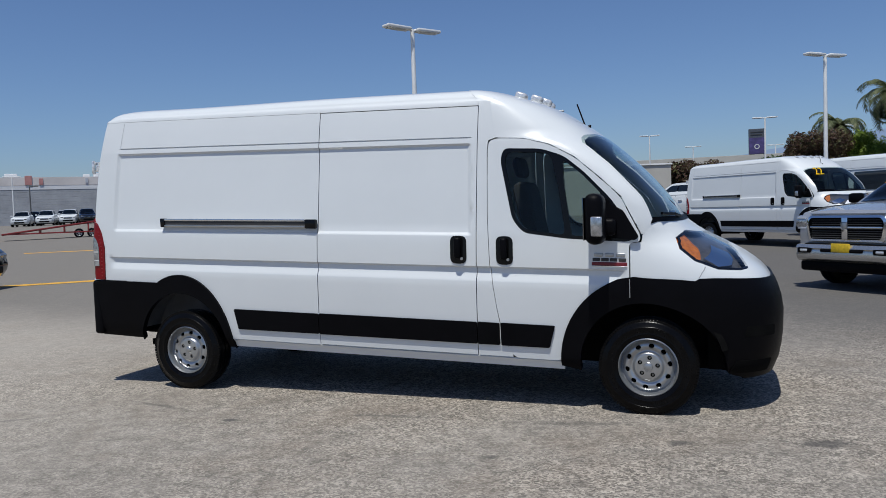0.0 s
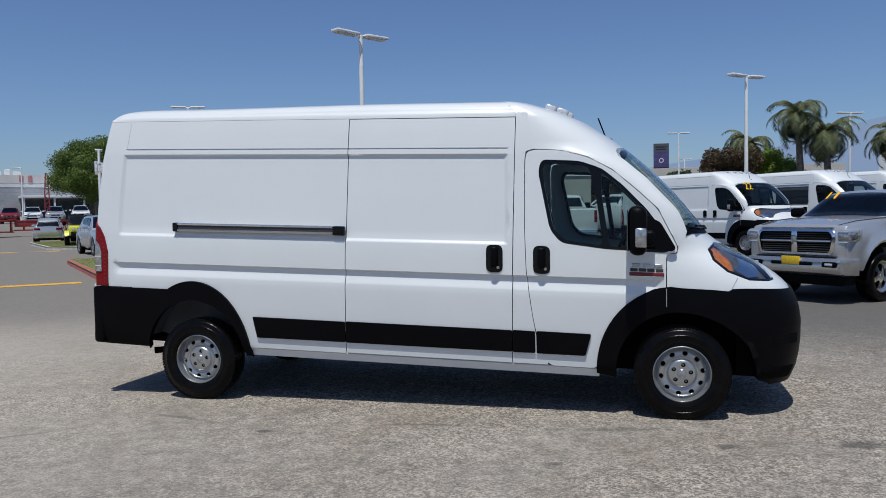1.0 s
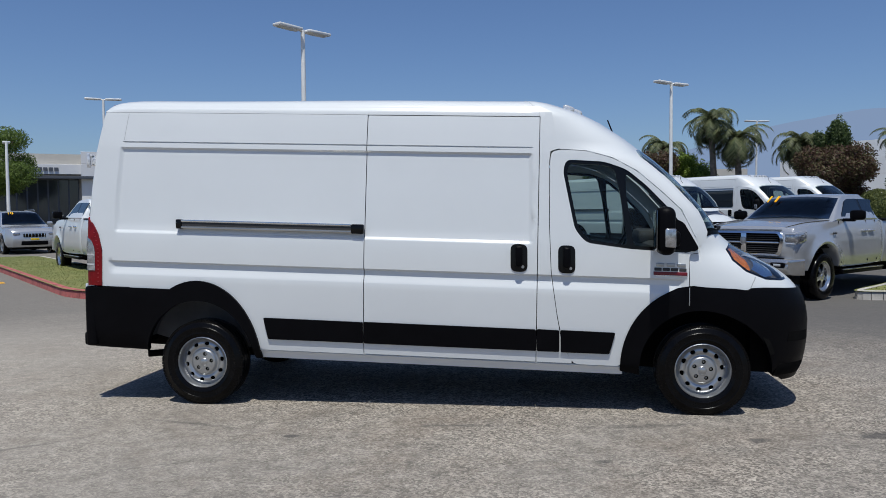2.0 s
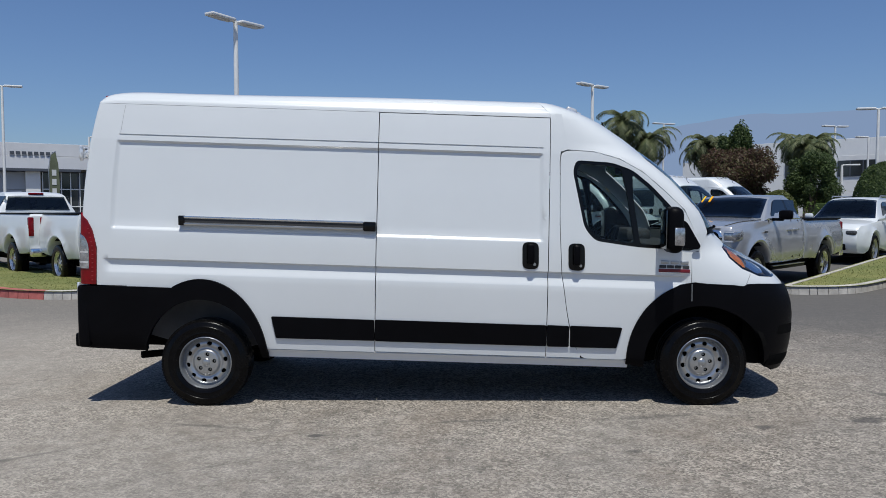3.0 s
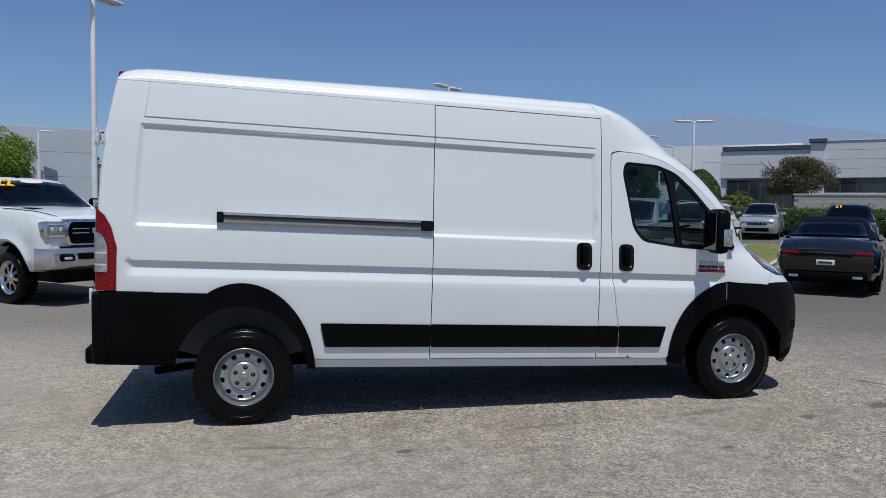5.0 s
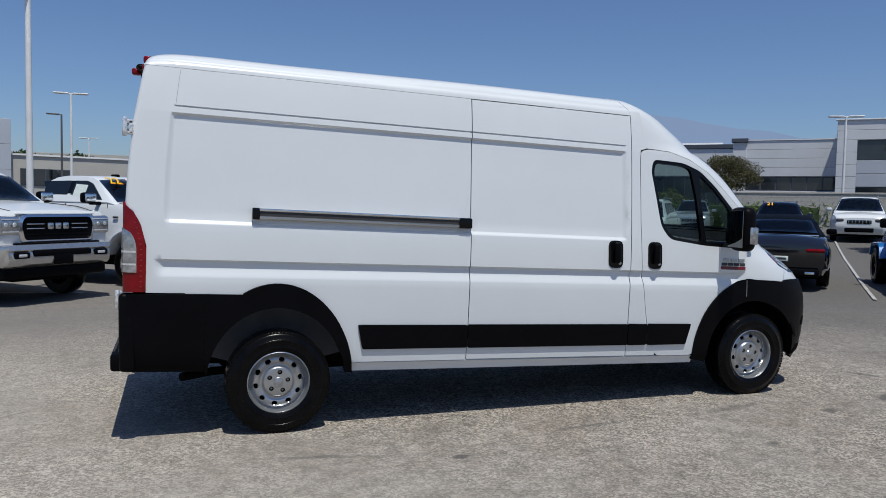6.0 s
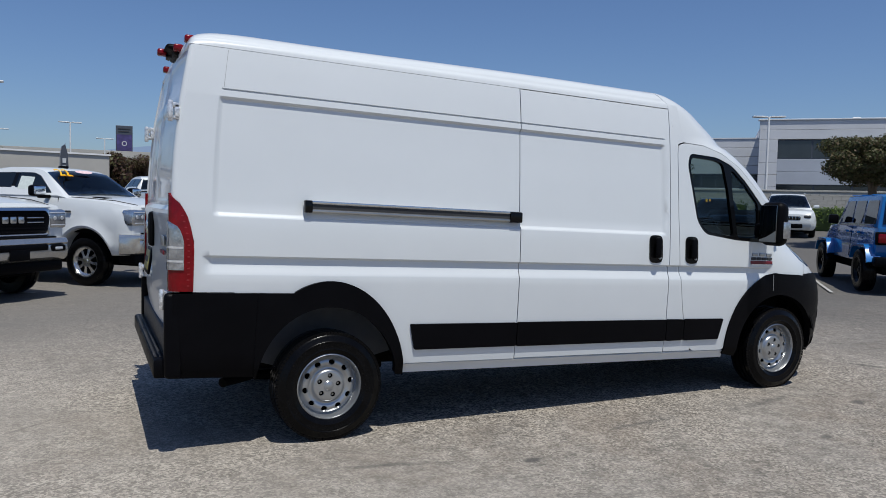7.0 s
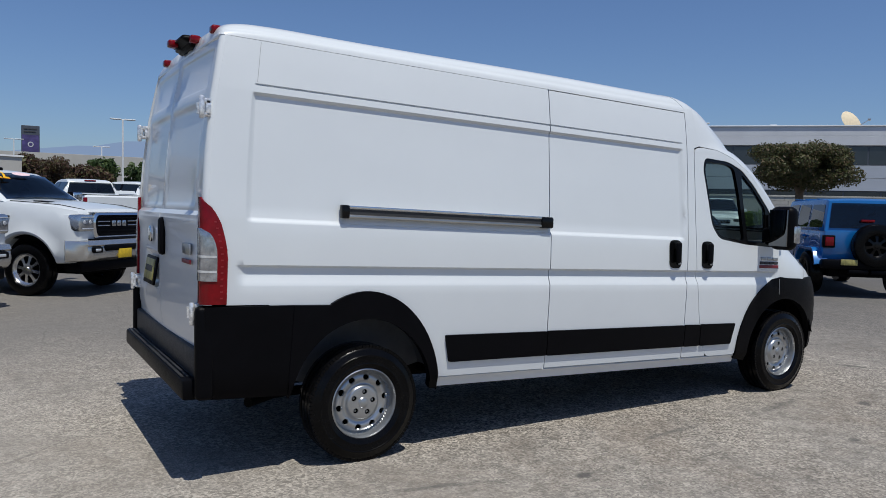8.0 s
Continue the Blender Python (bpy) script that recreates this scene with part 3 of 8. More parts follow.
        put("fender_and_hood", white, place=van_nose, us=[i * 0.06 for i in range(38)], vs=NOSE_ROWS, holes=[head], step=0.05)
        lamp = put("headlamp", head, place=van_nose, us=[i * 0.03 for i in range(60)], vs=[1.18 + 0.02 * i for i in range(14)], mat=LAMP_DARK, offset=-0.05, rim=0.0, step=0.03)
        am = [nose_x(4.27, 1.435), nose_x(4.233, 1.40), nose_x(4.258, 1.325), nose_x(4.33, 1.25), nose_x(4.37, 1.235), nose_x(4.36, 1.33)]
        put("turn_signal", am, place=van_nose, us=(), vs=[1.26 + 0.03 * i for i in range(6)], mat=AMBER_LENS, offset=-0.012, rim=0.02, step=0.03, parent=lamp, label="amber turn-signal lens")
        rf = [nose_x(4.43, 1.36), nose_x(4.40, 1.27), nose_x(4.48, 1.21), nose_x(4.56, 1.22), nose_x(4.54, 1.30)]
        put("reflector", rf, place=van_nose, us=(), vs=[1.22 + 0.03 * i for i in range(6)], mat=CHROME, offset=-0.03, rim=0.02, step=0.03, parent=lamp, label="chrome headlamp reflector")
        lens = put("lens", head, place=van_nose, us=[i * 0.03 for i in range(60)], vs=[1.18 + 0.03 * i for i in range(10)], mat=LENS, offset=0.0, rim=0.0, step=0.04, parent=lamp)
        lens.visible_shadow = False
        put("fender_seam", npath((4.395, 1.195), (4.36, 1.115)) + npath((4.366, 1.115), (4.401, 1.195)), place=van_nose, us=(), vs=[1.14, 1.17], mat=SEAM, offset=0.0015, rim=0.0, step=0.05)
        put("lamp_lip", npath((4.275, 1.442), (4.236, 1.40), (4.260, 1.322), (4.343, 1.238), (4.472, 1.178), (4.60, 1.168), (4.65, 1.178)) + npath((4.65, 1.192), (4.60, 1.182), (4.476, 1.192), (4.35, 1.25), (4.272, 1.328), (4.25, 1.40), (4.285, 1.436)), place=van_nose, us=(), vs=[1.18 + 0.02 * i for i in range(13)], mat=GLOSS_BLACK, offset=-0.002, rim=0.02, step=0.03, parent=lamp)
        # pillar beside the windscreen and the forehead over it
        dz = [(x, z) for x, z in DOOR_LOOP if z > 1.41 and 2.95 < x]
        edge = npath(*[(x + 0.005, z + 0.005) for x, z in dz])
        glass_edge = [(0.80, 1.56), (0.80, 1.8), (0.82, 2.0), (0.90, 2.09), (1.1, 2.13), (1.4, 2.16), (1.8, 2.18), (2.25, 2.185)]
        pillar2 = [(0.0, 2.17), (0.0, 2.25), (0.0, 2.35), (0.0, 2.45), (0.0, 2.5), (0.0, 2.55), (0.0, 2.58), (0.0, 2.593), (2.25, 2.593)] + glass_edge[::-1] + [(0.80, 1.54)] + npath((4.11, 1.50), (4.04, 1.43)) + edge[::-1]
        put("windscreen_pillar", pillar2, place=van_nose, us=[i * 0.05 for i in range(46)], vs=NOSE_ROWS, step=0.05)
        put("windscreen", [(0.785, 1.545), (0.785, 1.8), (0.80, 2.01), (0.885, 2.105), (1.1, 2.145), (1.4, 2.175), (1.8, 2.195), (2.25, 2.2), (2.25, 1.545)], place=van_nose, us=[i * 0.08 for i in range(29)], vs=[1.55 + 0.06 * i for i in range(11)], mat=WINDOW, offset=0.004, rim=0.0).visible_shadow = False
        put("cowl", [(0.70, 1.50), (0.84, 1.548), (2.25, 1.552), (2.25, 1.515), (0.9, 1.515)], place=van_nose, us=(), vs=[1.51, 1.53, 1.545], mat=BLACK_PLASTIC, offset=0.006, rim=0.02)

        # roof, half by half
        def roof(u, v):
            u = lerp(TAIL_MAP, u)
            z = lerp(BASE_UP, v / 8)
            y = lerp(BASE, z)
            d = max(u + 0.848, 0)
            if d < CORNER:
                y += CORNER - math.sqrt(max(CORNER ** 2 - (CORNER - d) ** 2, 0))
            z -= (0.036 - 0.020 * smooth(-0.2, 1.8, u)) * smooth(2.43, 2.53, z)
            share = lerp(TAIL_SHARE, u)
            y += 0.012 * (1 - share) * smooth(2.412, 2.46, z)
            return Vector((u, y, 2.412 + (z - 2.412) * share))
        BASE_UP = [(0.0, 2.412), (0.03, 2.446), (0.06, 2.47), (0.1, 2.50), (0.15, 2.53), (0.2, 2.55), (0.3, 2.565), (0.4, 2.575), (0.55, 2.585), (0.75, 2.592), (1.0, 2.595)]
        TAIL_SHARE = [(-0.848, 0.06), (-0.846, 0.19), (-0.842, 0.31), (-0.836, 0.41), (-0.826, 0.53), (-0.81, 0.64), (-0.79, 0.73), (-0.76, 0.81), (-0.72, 0.88), (-0.67, 0.93), (-0.61, 0.965), (-0.54, 0.985), (-0.45, 1.0), (3, 1.0)]
        TAIL_MAP = [(-0.45 - 0.1 * k, x) for k, x in enumerate((-0.45, -0.54, -0.61, -0.67, -0.72, -0.76, -0.79, -0.81, -0.826, -0.836, -0.842, -0.846, -0.848))][::-1] + [(3.0, 3.0)]
        put("roof", [(-1.65, 0.0), (2.806, 0.0), (2.80, 0.28), (2.78, 0.8), (2.70, 2.4), (2.62, 5.6), (2.60, 8.0), (-1.65, 8.0)], place=roof, us=[-0.45 - 0.1 * k for k in range(13)], vs=[8 * k for k in (0.0, 0.015, 0.03, 0.045, 0.06, 0.08, 0.1, 0.115, 0.13, 0.15, 0.17, 0.2, 0.22, 0.25, 0.3, 0.35, 0.4, 0.5, 0.6, 0.7, 0.85, 1.0)], step=0.12)

        # rear corner lamp, wrapped round the edge
        def corner(u, v):
            x = lerp(REAR, v)
            if u >= 0:
                return Vector((x + CORNER + u, lerp(BASE, v), v))
            a = min(-u / CORNER, math.pi / 2)
            extra = max(0.0, -u - CORNER * math.pi / 2)
            return Vector((x + CORNER * (1 - math.sin(a)), lerp(BASE, v) + CORNER * (1 - math.cos(a)) + extra, v))
        def wrap(name, zs, lo, hi, off, mat, parent=None, label="", cols=18, rim=0.02):
            """A strip wrapped round the rear corner between the limits lo(z) and hi(z), with its edges turned in."""
            bm = bmesh.new()
            rows = []
            for z in zs:
                row = []
                for k in range(cols + 1):
                    u = lo(z) + (hi(z) - lo(z)) * k / cols
                    q = corner(u, z)
                    a = min(max(-u / CORNER, 0), math.pi / 2)
                    nv = Vector((-math.sin(a), -math.cos(a), 0))
                    q = q + nv * off
                    if not near_side:
                        q.y = 2 * MID - q.y
                        nv.y = -nv.y
                    row.append((bm.verts.new(q), nv))
                rows.append(row)
            for r, s in zip(rows, rows[1:]):
                for k in range(cols):
                    bm.faces.new((r[k][0], r[k + 1][0], s[k + 1][0], s[k][0]))
            loop = [rows[0][k] for k in range(cols + 1)] + [r[cols] for r in rows[1:]] + [rows[-1][k] for k in range(cols - 1, -1, -1)] + [r[0] for r in rows[-2:0:-1]]
            low = [bm.verts.new(v.co - nv * rim) for v, nv in loop]
            for k in range(len(loop)):
                m = (k + 1) % len(loop)
                bm.faces.new((loop[k][0], low[k], low[m], loop[m][0]))
            bmesh.ops.recalc_face_normals(bm, faces=bm.faces)
            return part(name, bm, mat, parent or van, label)

        wrap("corner_post", [0.95, 1.2, 1.53, 1.6, 1.76, 1.9, 2.08, 2.2, 2.34, 2.412], lambda z: 0.02, lambda z: -CORNER * math.pi / 2 - 0.01, -0.0015, WHITE_PAINT, rim=0.012)
        edge_of = lambda z: lerp([(0.955, 0.096), (1.22, 0.100), (1.32, 0.084), (1.40, 0.060), (1.455, 0.028), (1.49, -0.005), (1.525, -0.045)], z)
        tl = wrap("tail_lamp", [0.955, 0.965, 1.0, 1.05, 1.1, 1.15, 1.2, 1.25, 1.3, 1.35, 1.39, 1.42, 1.45, 1.475, 1.495, 1.51, 1.525], edge_of, lambda z: -0.075, 0.012, RED_LENS, label="tall red tail lamp with a clear middle")
        clear_of = lambda z: lerp([(1.08, 0.042), (1.24, 0.042), (1.30, 0.028), (1.34, 0.0), (1.36, -0.03)], z)
        wrap("reversing_lens", [1.08, 1.10, 1.14, 1.18, 1.22, 1.25, 1.28, 1.31, 1.335, 1.36], clear_of, lambda z: -0.066, 0.018, LAMP_SILVER, tl, "clear reversing lens", 14, 0.008)
        # ribs in a brighter colour, the lens's highlight bands put into them
        for zz in (1.125, 1.205):
            wrap("lens_rib", [zz, zz + 0.012], lambda z: 0.038, lambda z: -0.062, 0.0205, CLEAR_LENS, tl, "", 12, 0.005)
        for k in range(13):
            zz = 0.985 + 0.034 * k
            e = edge_of(zz) - 0.030
            wrap("lamp_diode", [zz, zz + 0.008], lambda z: e + 0.007, lambda z: e - 0.007, 0.0125, DIODE, tl, "", 2, 0.001)
        # black rear bumper corner
        put("bumper_corner", [(-0.955, 0.445), (-0.955, 0.94), (-0.70, 0.945), (-0.43, 0.947), (-0.455, 0.70), (-0.46, 0.50), (-0.46, 0.43), (-0.7, 0.435), (-0.93, 0.44)], place=bumper_side, us=[-0.95], mat=BLACK_PLASTIC, offset=0.018, rim=0.04, vs=[0.5, 0.6, 0.7, 0.8, 0.9])
        # wheelhouses: white at the rear, dark in front, shade put into both colours
        s = 1 if near_side else -1
        def my(y):
            return y if near_side else 2 * MID - y
        for (cx, cz), mat, r, nm in ((RHUB, WELL, 0.60, "wheelhouse"), (FHUB, DARK, 0.58, "wheelhouse")):
            prof = [(r * 0.93, my(0.07)), (r, my(0.09)), (r, my(0.40)), (0.02, my(0.42))]
            hood = lathe(prof, 40, "y", m=Matrix.Translation((cx, 0, cz)) @ Matrix.Rotation(radians(-15), 4, "Y"), arc=150 / 360)
            part(nm, hood, mat, van)


def van_rear(van):
    """The two hinged rear doors, the step bumper and the lamps over them."""
    def tail(u, v):
        x = lerp(REAR, v) + 0.012
        lift = np.interp(v, [0.60, 0.72, 0.80, 1.30, 1.39, 1.425, 1.45], [0.0, 0.0, 0.012, 0.014, 0.026, 0.024, 0.0])
        edge = smooth(0.21, 0.26, u) * (1 - smooth(1.78, 1.83, u)) * smooth(0.03, 0.07, abs(u - MID))
        rec = (np.interp(v, [1.47, 1.50, 2.03, 2.06], [0, 0.012, 0.012, 0]) + np.interp(v, [2.12, 2.14, 2.34, 2.36], [0, 0.010, 0.010, 0])) * edge
        low = np.interp(v, [0.93, 0.97, 1.13, 1.17], [0, 0.035, 0.035, 0]) * smooth(MID + 0.06, MID + 0.12, u) * (1 - smooth(MID + 0.52, MID + 0.58, u))
        return Vector((x + rec + low - lift - 0.02 * (1 - ((u - MID) / 0.9) ** 2), u, v))
    rows = [0.6, 0.7, 0.72, 0.76, 0.8, 0.93, 0.95, 0.97, 1.05, 1.13, 1.15, 1.17, 1.25, 1.3, 1.34, 1.37, 1.39, 1.41, 1.425, 1.438, 1.45, 1.47, 1.485, 1.5, 1.6, 1.8, 2.0, 2.03, 2.045, 2.06, 2.12, 2.13, 2.14, 2.25, 2.34, 2.35, 2.36, 2.38]
    cols = [0.2, 0.22, 0.24, 0.26, 0.95, 0.97, 0.99, 1.05, 1.07, 1.09, 1.11, 1.13, 1.15, 1.54, 1.56, 1.58, 1.60, 1.78, 1.80, 1.82]
    for y0, y1, left in ((0.17, MID - 0.004, False), (MID + 0.004, 2 * MID - 0.17, True)):
        side = [(0.10, 0.60), (0.085, 0.95), (0.085, 1.52), (0.066, 1.55), (0.094, 2.0), (0.126, 2.25), (0.150, 2.400)]
        if left:
            loop = [(MID + 0.004, 0.60)] + [(2 * MID - a, z) for a, z in side] + [(MID + 0.004, 2.400)]
        else:
            loop = [(MID - 0.004, 2.400)] + side[::-1] + [(MID - 0.004, 0.60)]
        d = part("rear_door", sheet(loop, tail, us=cols, vs=rows, step=0.08, rim=0.02, flip=True), WHITE_PAINT, van)
        for z in (0.90, 2.0):
            h = bmesh.new()
            yh = 0.10 if not left else 2 * MID - 0.10
            xh = lerp(REAR, z) - 0.012
            sgn = 1 if not left else -1
            for k in (-1, 1):
                box(h, xh - 0.024, xh + 0.02, yh - 0.042, yh + 0.042, z + k * 0.032 - 0.011, z + k * 0.038 + 0.011, 0.004)
            box(h, xh - 0.006, xh + 0.022, yh - 0.042, yh + 0.042, z - 0.042, z + 0.042, 0.005)
            lathe([(0.0, -0.06), (0.012, -0.06), (0.015, -0.052), (0.015, 0.052), (0.012, 0.06), (0.0, 0.06)], 14, "z", bm=h, m=Matrix.Translation((xh - 0.03, yh - sgn * 0.045, z)))
            lathe([(0.0, -0.03), (0.012, -0.03), (0.012, 0.03), (0.0, 0.03)], 10, "z", bm=h, m=Matrix.Translation((xh - 0.03, yh + sgn * 0.03, z)))
            for k in (-1, 1):
                lathe([(0.0, -0.016), (0.009, -0.016), (0.011, -0.006)], 8, "x", bm=h, m=Matrix.Translation((xh - 0.004, yh + sgn * 0.01, z + k * 0.018)))
            part("hinge", h, HINGE, d, "bright metal door hinge")
        if not left:
            hb = boxed(-0.03, 0.02, -0.035, 0.035, -0.12, 0.12, 0.025)
            bmesh.ops.translate(hb, verts=hb.verts, vec=(lerp(REAR, 1.28) - 0.03, MID - 0.10, 1.28))
            part("door_handle", hb, BLACK_PLASTIC, d, "black upright door handle")
        else:
            e = lathe([(0.0, -0.012), (0.045, -0.012), (0.055, -0.006), (0.055, 0.006)], 24, "x", m=Matrix.Translation((lerp(REAR, 1.28) - 0.036, MID + 0.28, 1.28)))
            part("emblem", e, CHROME, d, "round chrome emblem")
        if left:
            tilt = pose(lerp(REAR, 0.98) - 0.02, MID + 0.32, 1.045, 0, 9, 0)
            plate = part("plate_holder", boxed(-0.012, 0.006, -0.175, 0.175, -0.105, 0.085, 0.008, m=tilt), BLACK_PLASTIC, d)
            part("dealer_plate", boxed(-0.018, -0.01, -0.15, 0.15, -0.075, 0.065, 0.004, m=tilt), PLATE_DIM, d, "dim yellow and dark dealer plate")
            part("plate_bar", boxed(-0.021, -0.017, -0.11, 0.11, -0.02, 0.02, m=tilt), TRIM_GREY, d)
            part("plate_ledge", boxed(-0.02, 0.03, -0.24, 0.24, 0.12, 0.15, 0.012, m=tilt), WHITE_PAINT, d)
        else:
            bd = boxed(-0.006, 0.004, -0.10, 0.10, -0.012, 0.012, 0.003)
            bmesh.ops.translate(bd, verts=bd.verts, vec=(lerp(REAR, 1.2) - 0.02, 0.30, 1.165))
            part("badge_bar", bd, RED_PAINT_BADGE, d)
            bd = boxed(-0.006, 0.004, -0.09, 0.09, -0.03, 0.03, 0.003)
            bmesh.ops.translate(bd, verts=bd.verts, vec=(lerp(REAR, 1.2) - 0.02, 0.30, 1.235))
            part("badge_plain", bd, STEEL, d)
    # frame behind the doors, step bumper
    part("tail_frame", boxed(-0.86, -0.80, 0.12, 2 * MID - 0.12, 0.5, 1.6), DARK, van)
    bp = bmesh.new()
    box(bp, -1.055, -0.90, 0.06, 2 * MID - 0.06, 0.43, 0.545, 0.02)
    step = part("rear_bumper", bp, BLACK_PLASTIC, van)
    tr = bmesh.new()
    for i in range(4):
        box(tr, -1.042 + i * 0.028, -1.028 + i * 0.028, 0.14, 2 * MID - 0.14, 0.543, 0.552, 0.003)
    part("step_ribs", tr, STEP_GREY, step)
    part("bumper_riser", boxed(-0.985, -0.93, 0.10, 2 * MID - 0.10, 0.54, 0.70, 0.015), STEP_GREY, step)
    for y0, y1 in ((-0.012, 0.06), (2 * MID - 0.06, 2 * MID + 0.012)):
        part("bumper_end", boxed(-1.0, -0.90, y0, y1, 0.438, 0.945, 0.03, seg=4), BLACK_PLASTIC, step)
    # header over the doors, red marker lamps and the camera housing
    hd = boxed(-0.850, -0.74, 0.155, 2 * MID - 0.155, 2.400, 2.426, 0.008, seg=3)
    part("door_header", hd, WHITE_PAINT, van)
    for y, x, z in ((0.305, -0.835, 2.469), (0.71, -0.86, 2.482), (0.95, -0.94, 2.482), (1.56, -0.85, 2.464)):
        ml = boxed(x - 0.022, x + 0.04, y - 0.036, y + 0.036, z - 0.023, z + 0.023, 0.014, seg=3)
        part("marker_lamp", ml, RED_LENS, van, "small red roof marker lamp")
    ch = boxed(-0.925, -0.74, 0.74, 1.10, 2.44, 2.515, 0.028, seg=3)
    for w in ch.verts:
        if w.co.x < -0.85 and w.co.z < 2.47:
            w.co.x += 0.05
    hs = part("camera_housing", ch, BLACK_PLASTIC, van, "black housing over the rear doors")
    part("camera_lens", lathe([(0.0, -0.012), (0.016, -0.012), (0.022, 0.01)], 16, "x", m=Matrix.Translation((-0.89, 1.0, 2.46))), LAMP_DARK, hs)


def van_wheel_parts():
    """Tyre, steel rim and hub; the axle runs along y, the outer face looks to -y."""
    tyre = lathe([(0.205, -0.085), (0.218, -0.098), (0.235, -0.104), (0.245, -0.110), (0.25, -0.108), (0.27, -0.112), (0.286, -0.1125), (0.289, -0.115), (0.296, -0.115), (0.30, -0.111), (0.325, -0.104), (0.338, -0.095), (0.345, -0.083), (0.352, -0.08), (0.354, -0.062), (0.346, -0.06), (0.346, -0.05),
                  (0.355, -0.048), (0.356, -0.02), (0.347, -0.018), (0.347, -0.006), (0.356, -0.004), (0.356, 0.02), (0.347, 0.022), (0.347, 0.05), (0.355, 0.052), (0.352, 0.08), (0.338, 0.095), (0.30, 0.111), (0.235, 0.104), (0.205, 0.085)], 64, "y")

    DISH = [(0.0, -0.076), (0.028, -0.076), (0.033, -0.071), (0.050, -0.070), (0.090, -0.070), (0.097, -0.068), (0.103, -0.060), (0.109, -0.051), (0.115, -0.047), (0.122, -0.047), (0.130, -0.052), (0.138, -0.057), (0.146, -0.058), (0.156, -0.057), (0.166, -0.054),
            (0.174, -0.049), (0.181, -0.040), (0.187, -0.032), (0.193, -0.032), (0.198, -0.044), (0.201, -0.060)]

    def dish(u, v):
        return Vector((u, lerp(DISH, math.hypot(u, v)), v))
    ring = lambda r, n=40, cx=0, cz=0, turn=0.0: [(cx + r * math.cos(2 * math.pi * (i + turn) / n), cz + r * math.sin(2 * math.pi * (i + turn) / n)) for i in range(n)]
    slots = [ring(0.020, 14, 0.154 * math.cos(a), 0.154 * math.sin(a)) for a in (2 * math.pi * (i + 0.3) / 10 for i in range(10))]
    lugs = [ring(0.0165, 12, 0.066 * math.cos(a), 0.066 * math.sin(a)) for a in (2 * math.pi * (i + 0.15) / 5 for i in range(5))]
    rings = [p for k, (r, _) in enumerate(DISH[1:-1]) for p in ring(r, 28 if r < 0.06 else 64, turn=0.5 * (k % 2))]
    disc = sheet(ring(0.201, 64), dish, slots + lugs, step=0.012, rim=0.01, flip=False, points=rings)
    rim = lathe([(0.2, -0.055), (0.201, -0.078), (0.203, -0.09), (0.208, -0.098), (0.214, -0.094), (0.212, -0.08), (0.205, -0.06), (0.2, 0.0), (0.2, 0.08)], 56, "y")
    tread = bmesh.new()
    for i in range(96):
        a = 2 * math.pi * i / 96
        box(tread, -0.0095, 0.0095, -0.0955 - 0.0015 * (i % 2), -0.080, 0.334, 0.3535, m=Matrix.Rotation(a, 4, "Y"))
    hub = lathe([(0.0, -0.081), (0.018, -0.080), (0.024, -0.077), (0.026, -0.06)], 24, "y")
    back = lathe([(0.0, 0.03), (0.19, 0.02)], 30, "y")
    nuts = [lathe([(0.0, -0.062), (0.006, -0.062), (0.009, -0.056), (0.0095, -0.02)], 6, "y", m=Matrix.Translation((0.066 * math.cos(a), 0, 0.066 * math.sin(a)))) for a in (2 * math.pi * (i + 0.15) / 5 for i in range(5))]
    return (("tyre", tyre, RUBBER), ("rim", rim, STEEL), ("wheel_disc", disc, STEEL), ("hub_cap", hub, STEEL), ("brake_drum", back, DARK), *(("wheel_nut", n, STEEL) for n in nuts), ("shoulder_tread", tread, RUBBER))


def van_wheels(van):
    first = None
    for hx, hz in (RHUB, FHUB):
        for near_side in (True, False):
            y = 0.125 if near_side else 2 * MID - 0.125
            m = pose(hx, y, hz, 0, 0, 0) if near_side else pose(hx, y, hz, 0, 0, 180)
            if first is None:
                first = new("wheel")
                first.parent = van
                first.matrix_local = m
                for nm, bm, mt in van_wheel_parts():
                    part(nm, bm, mt, first)
            else:
                w = copy_thing(first, m)
                w.parent = van


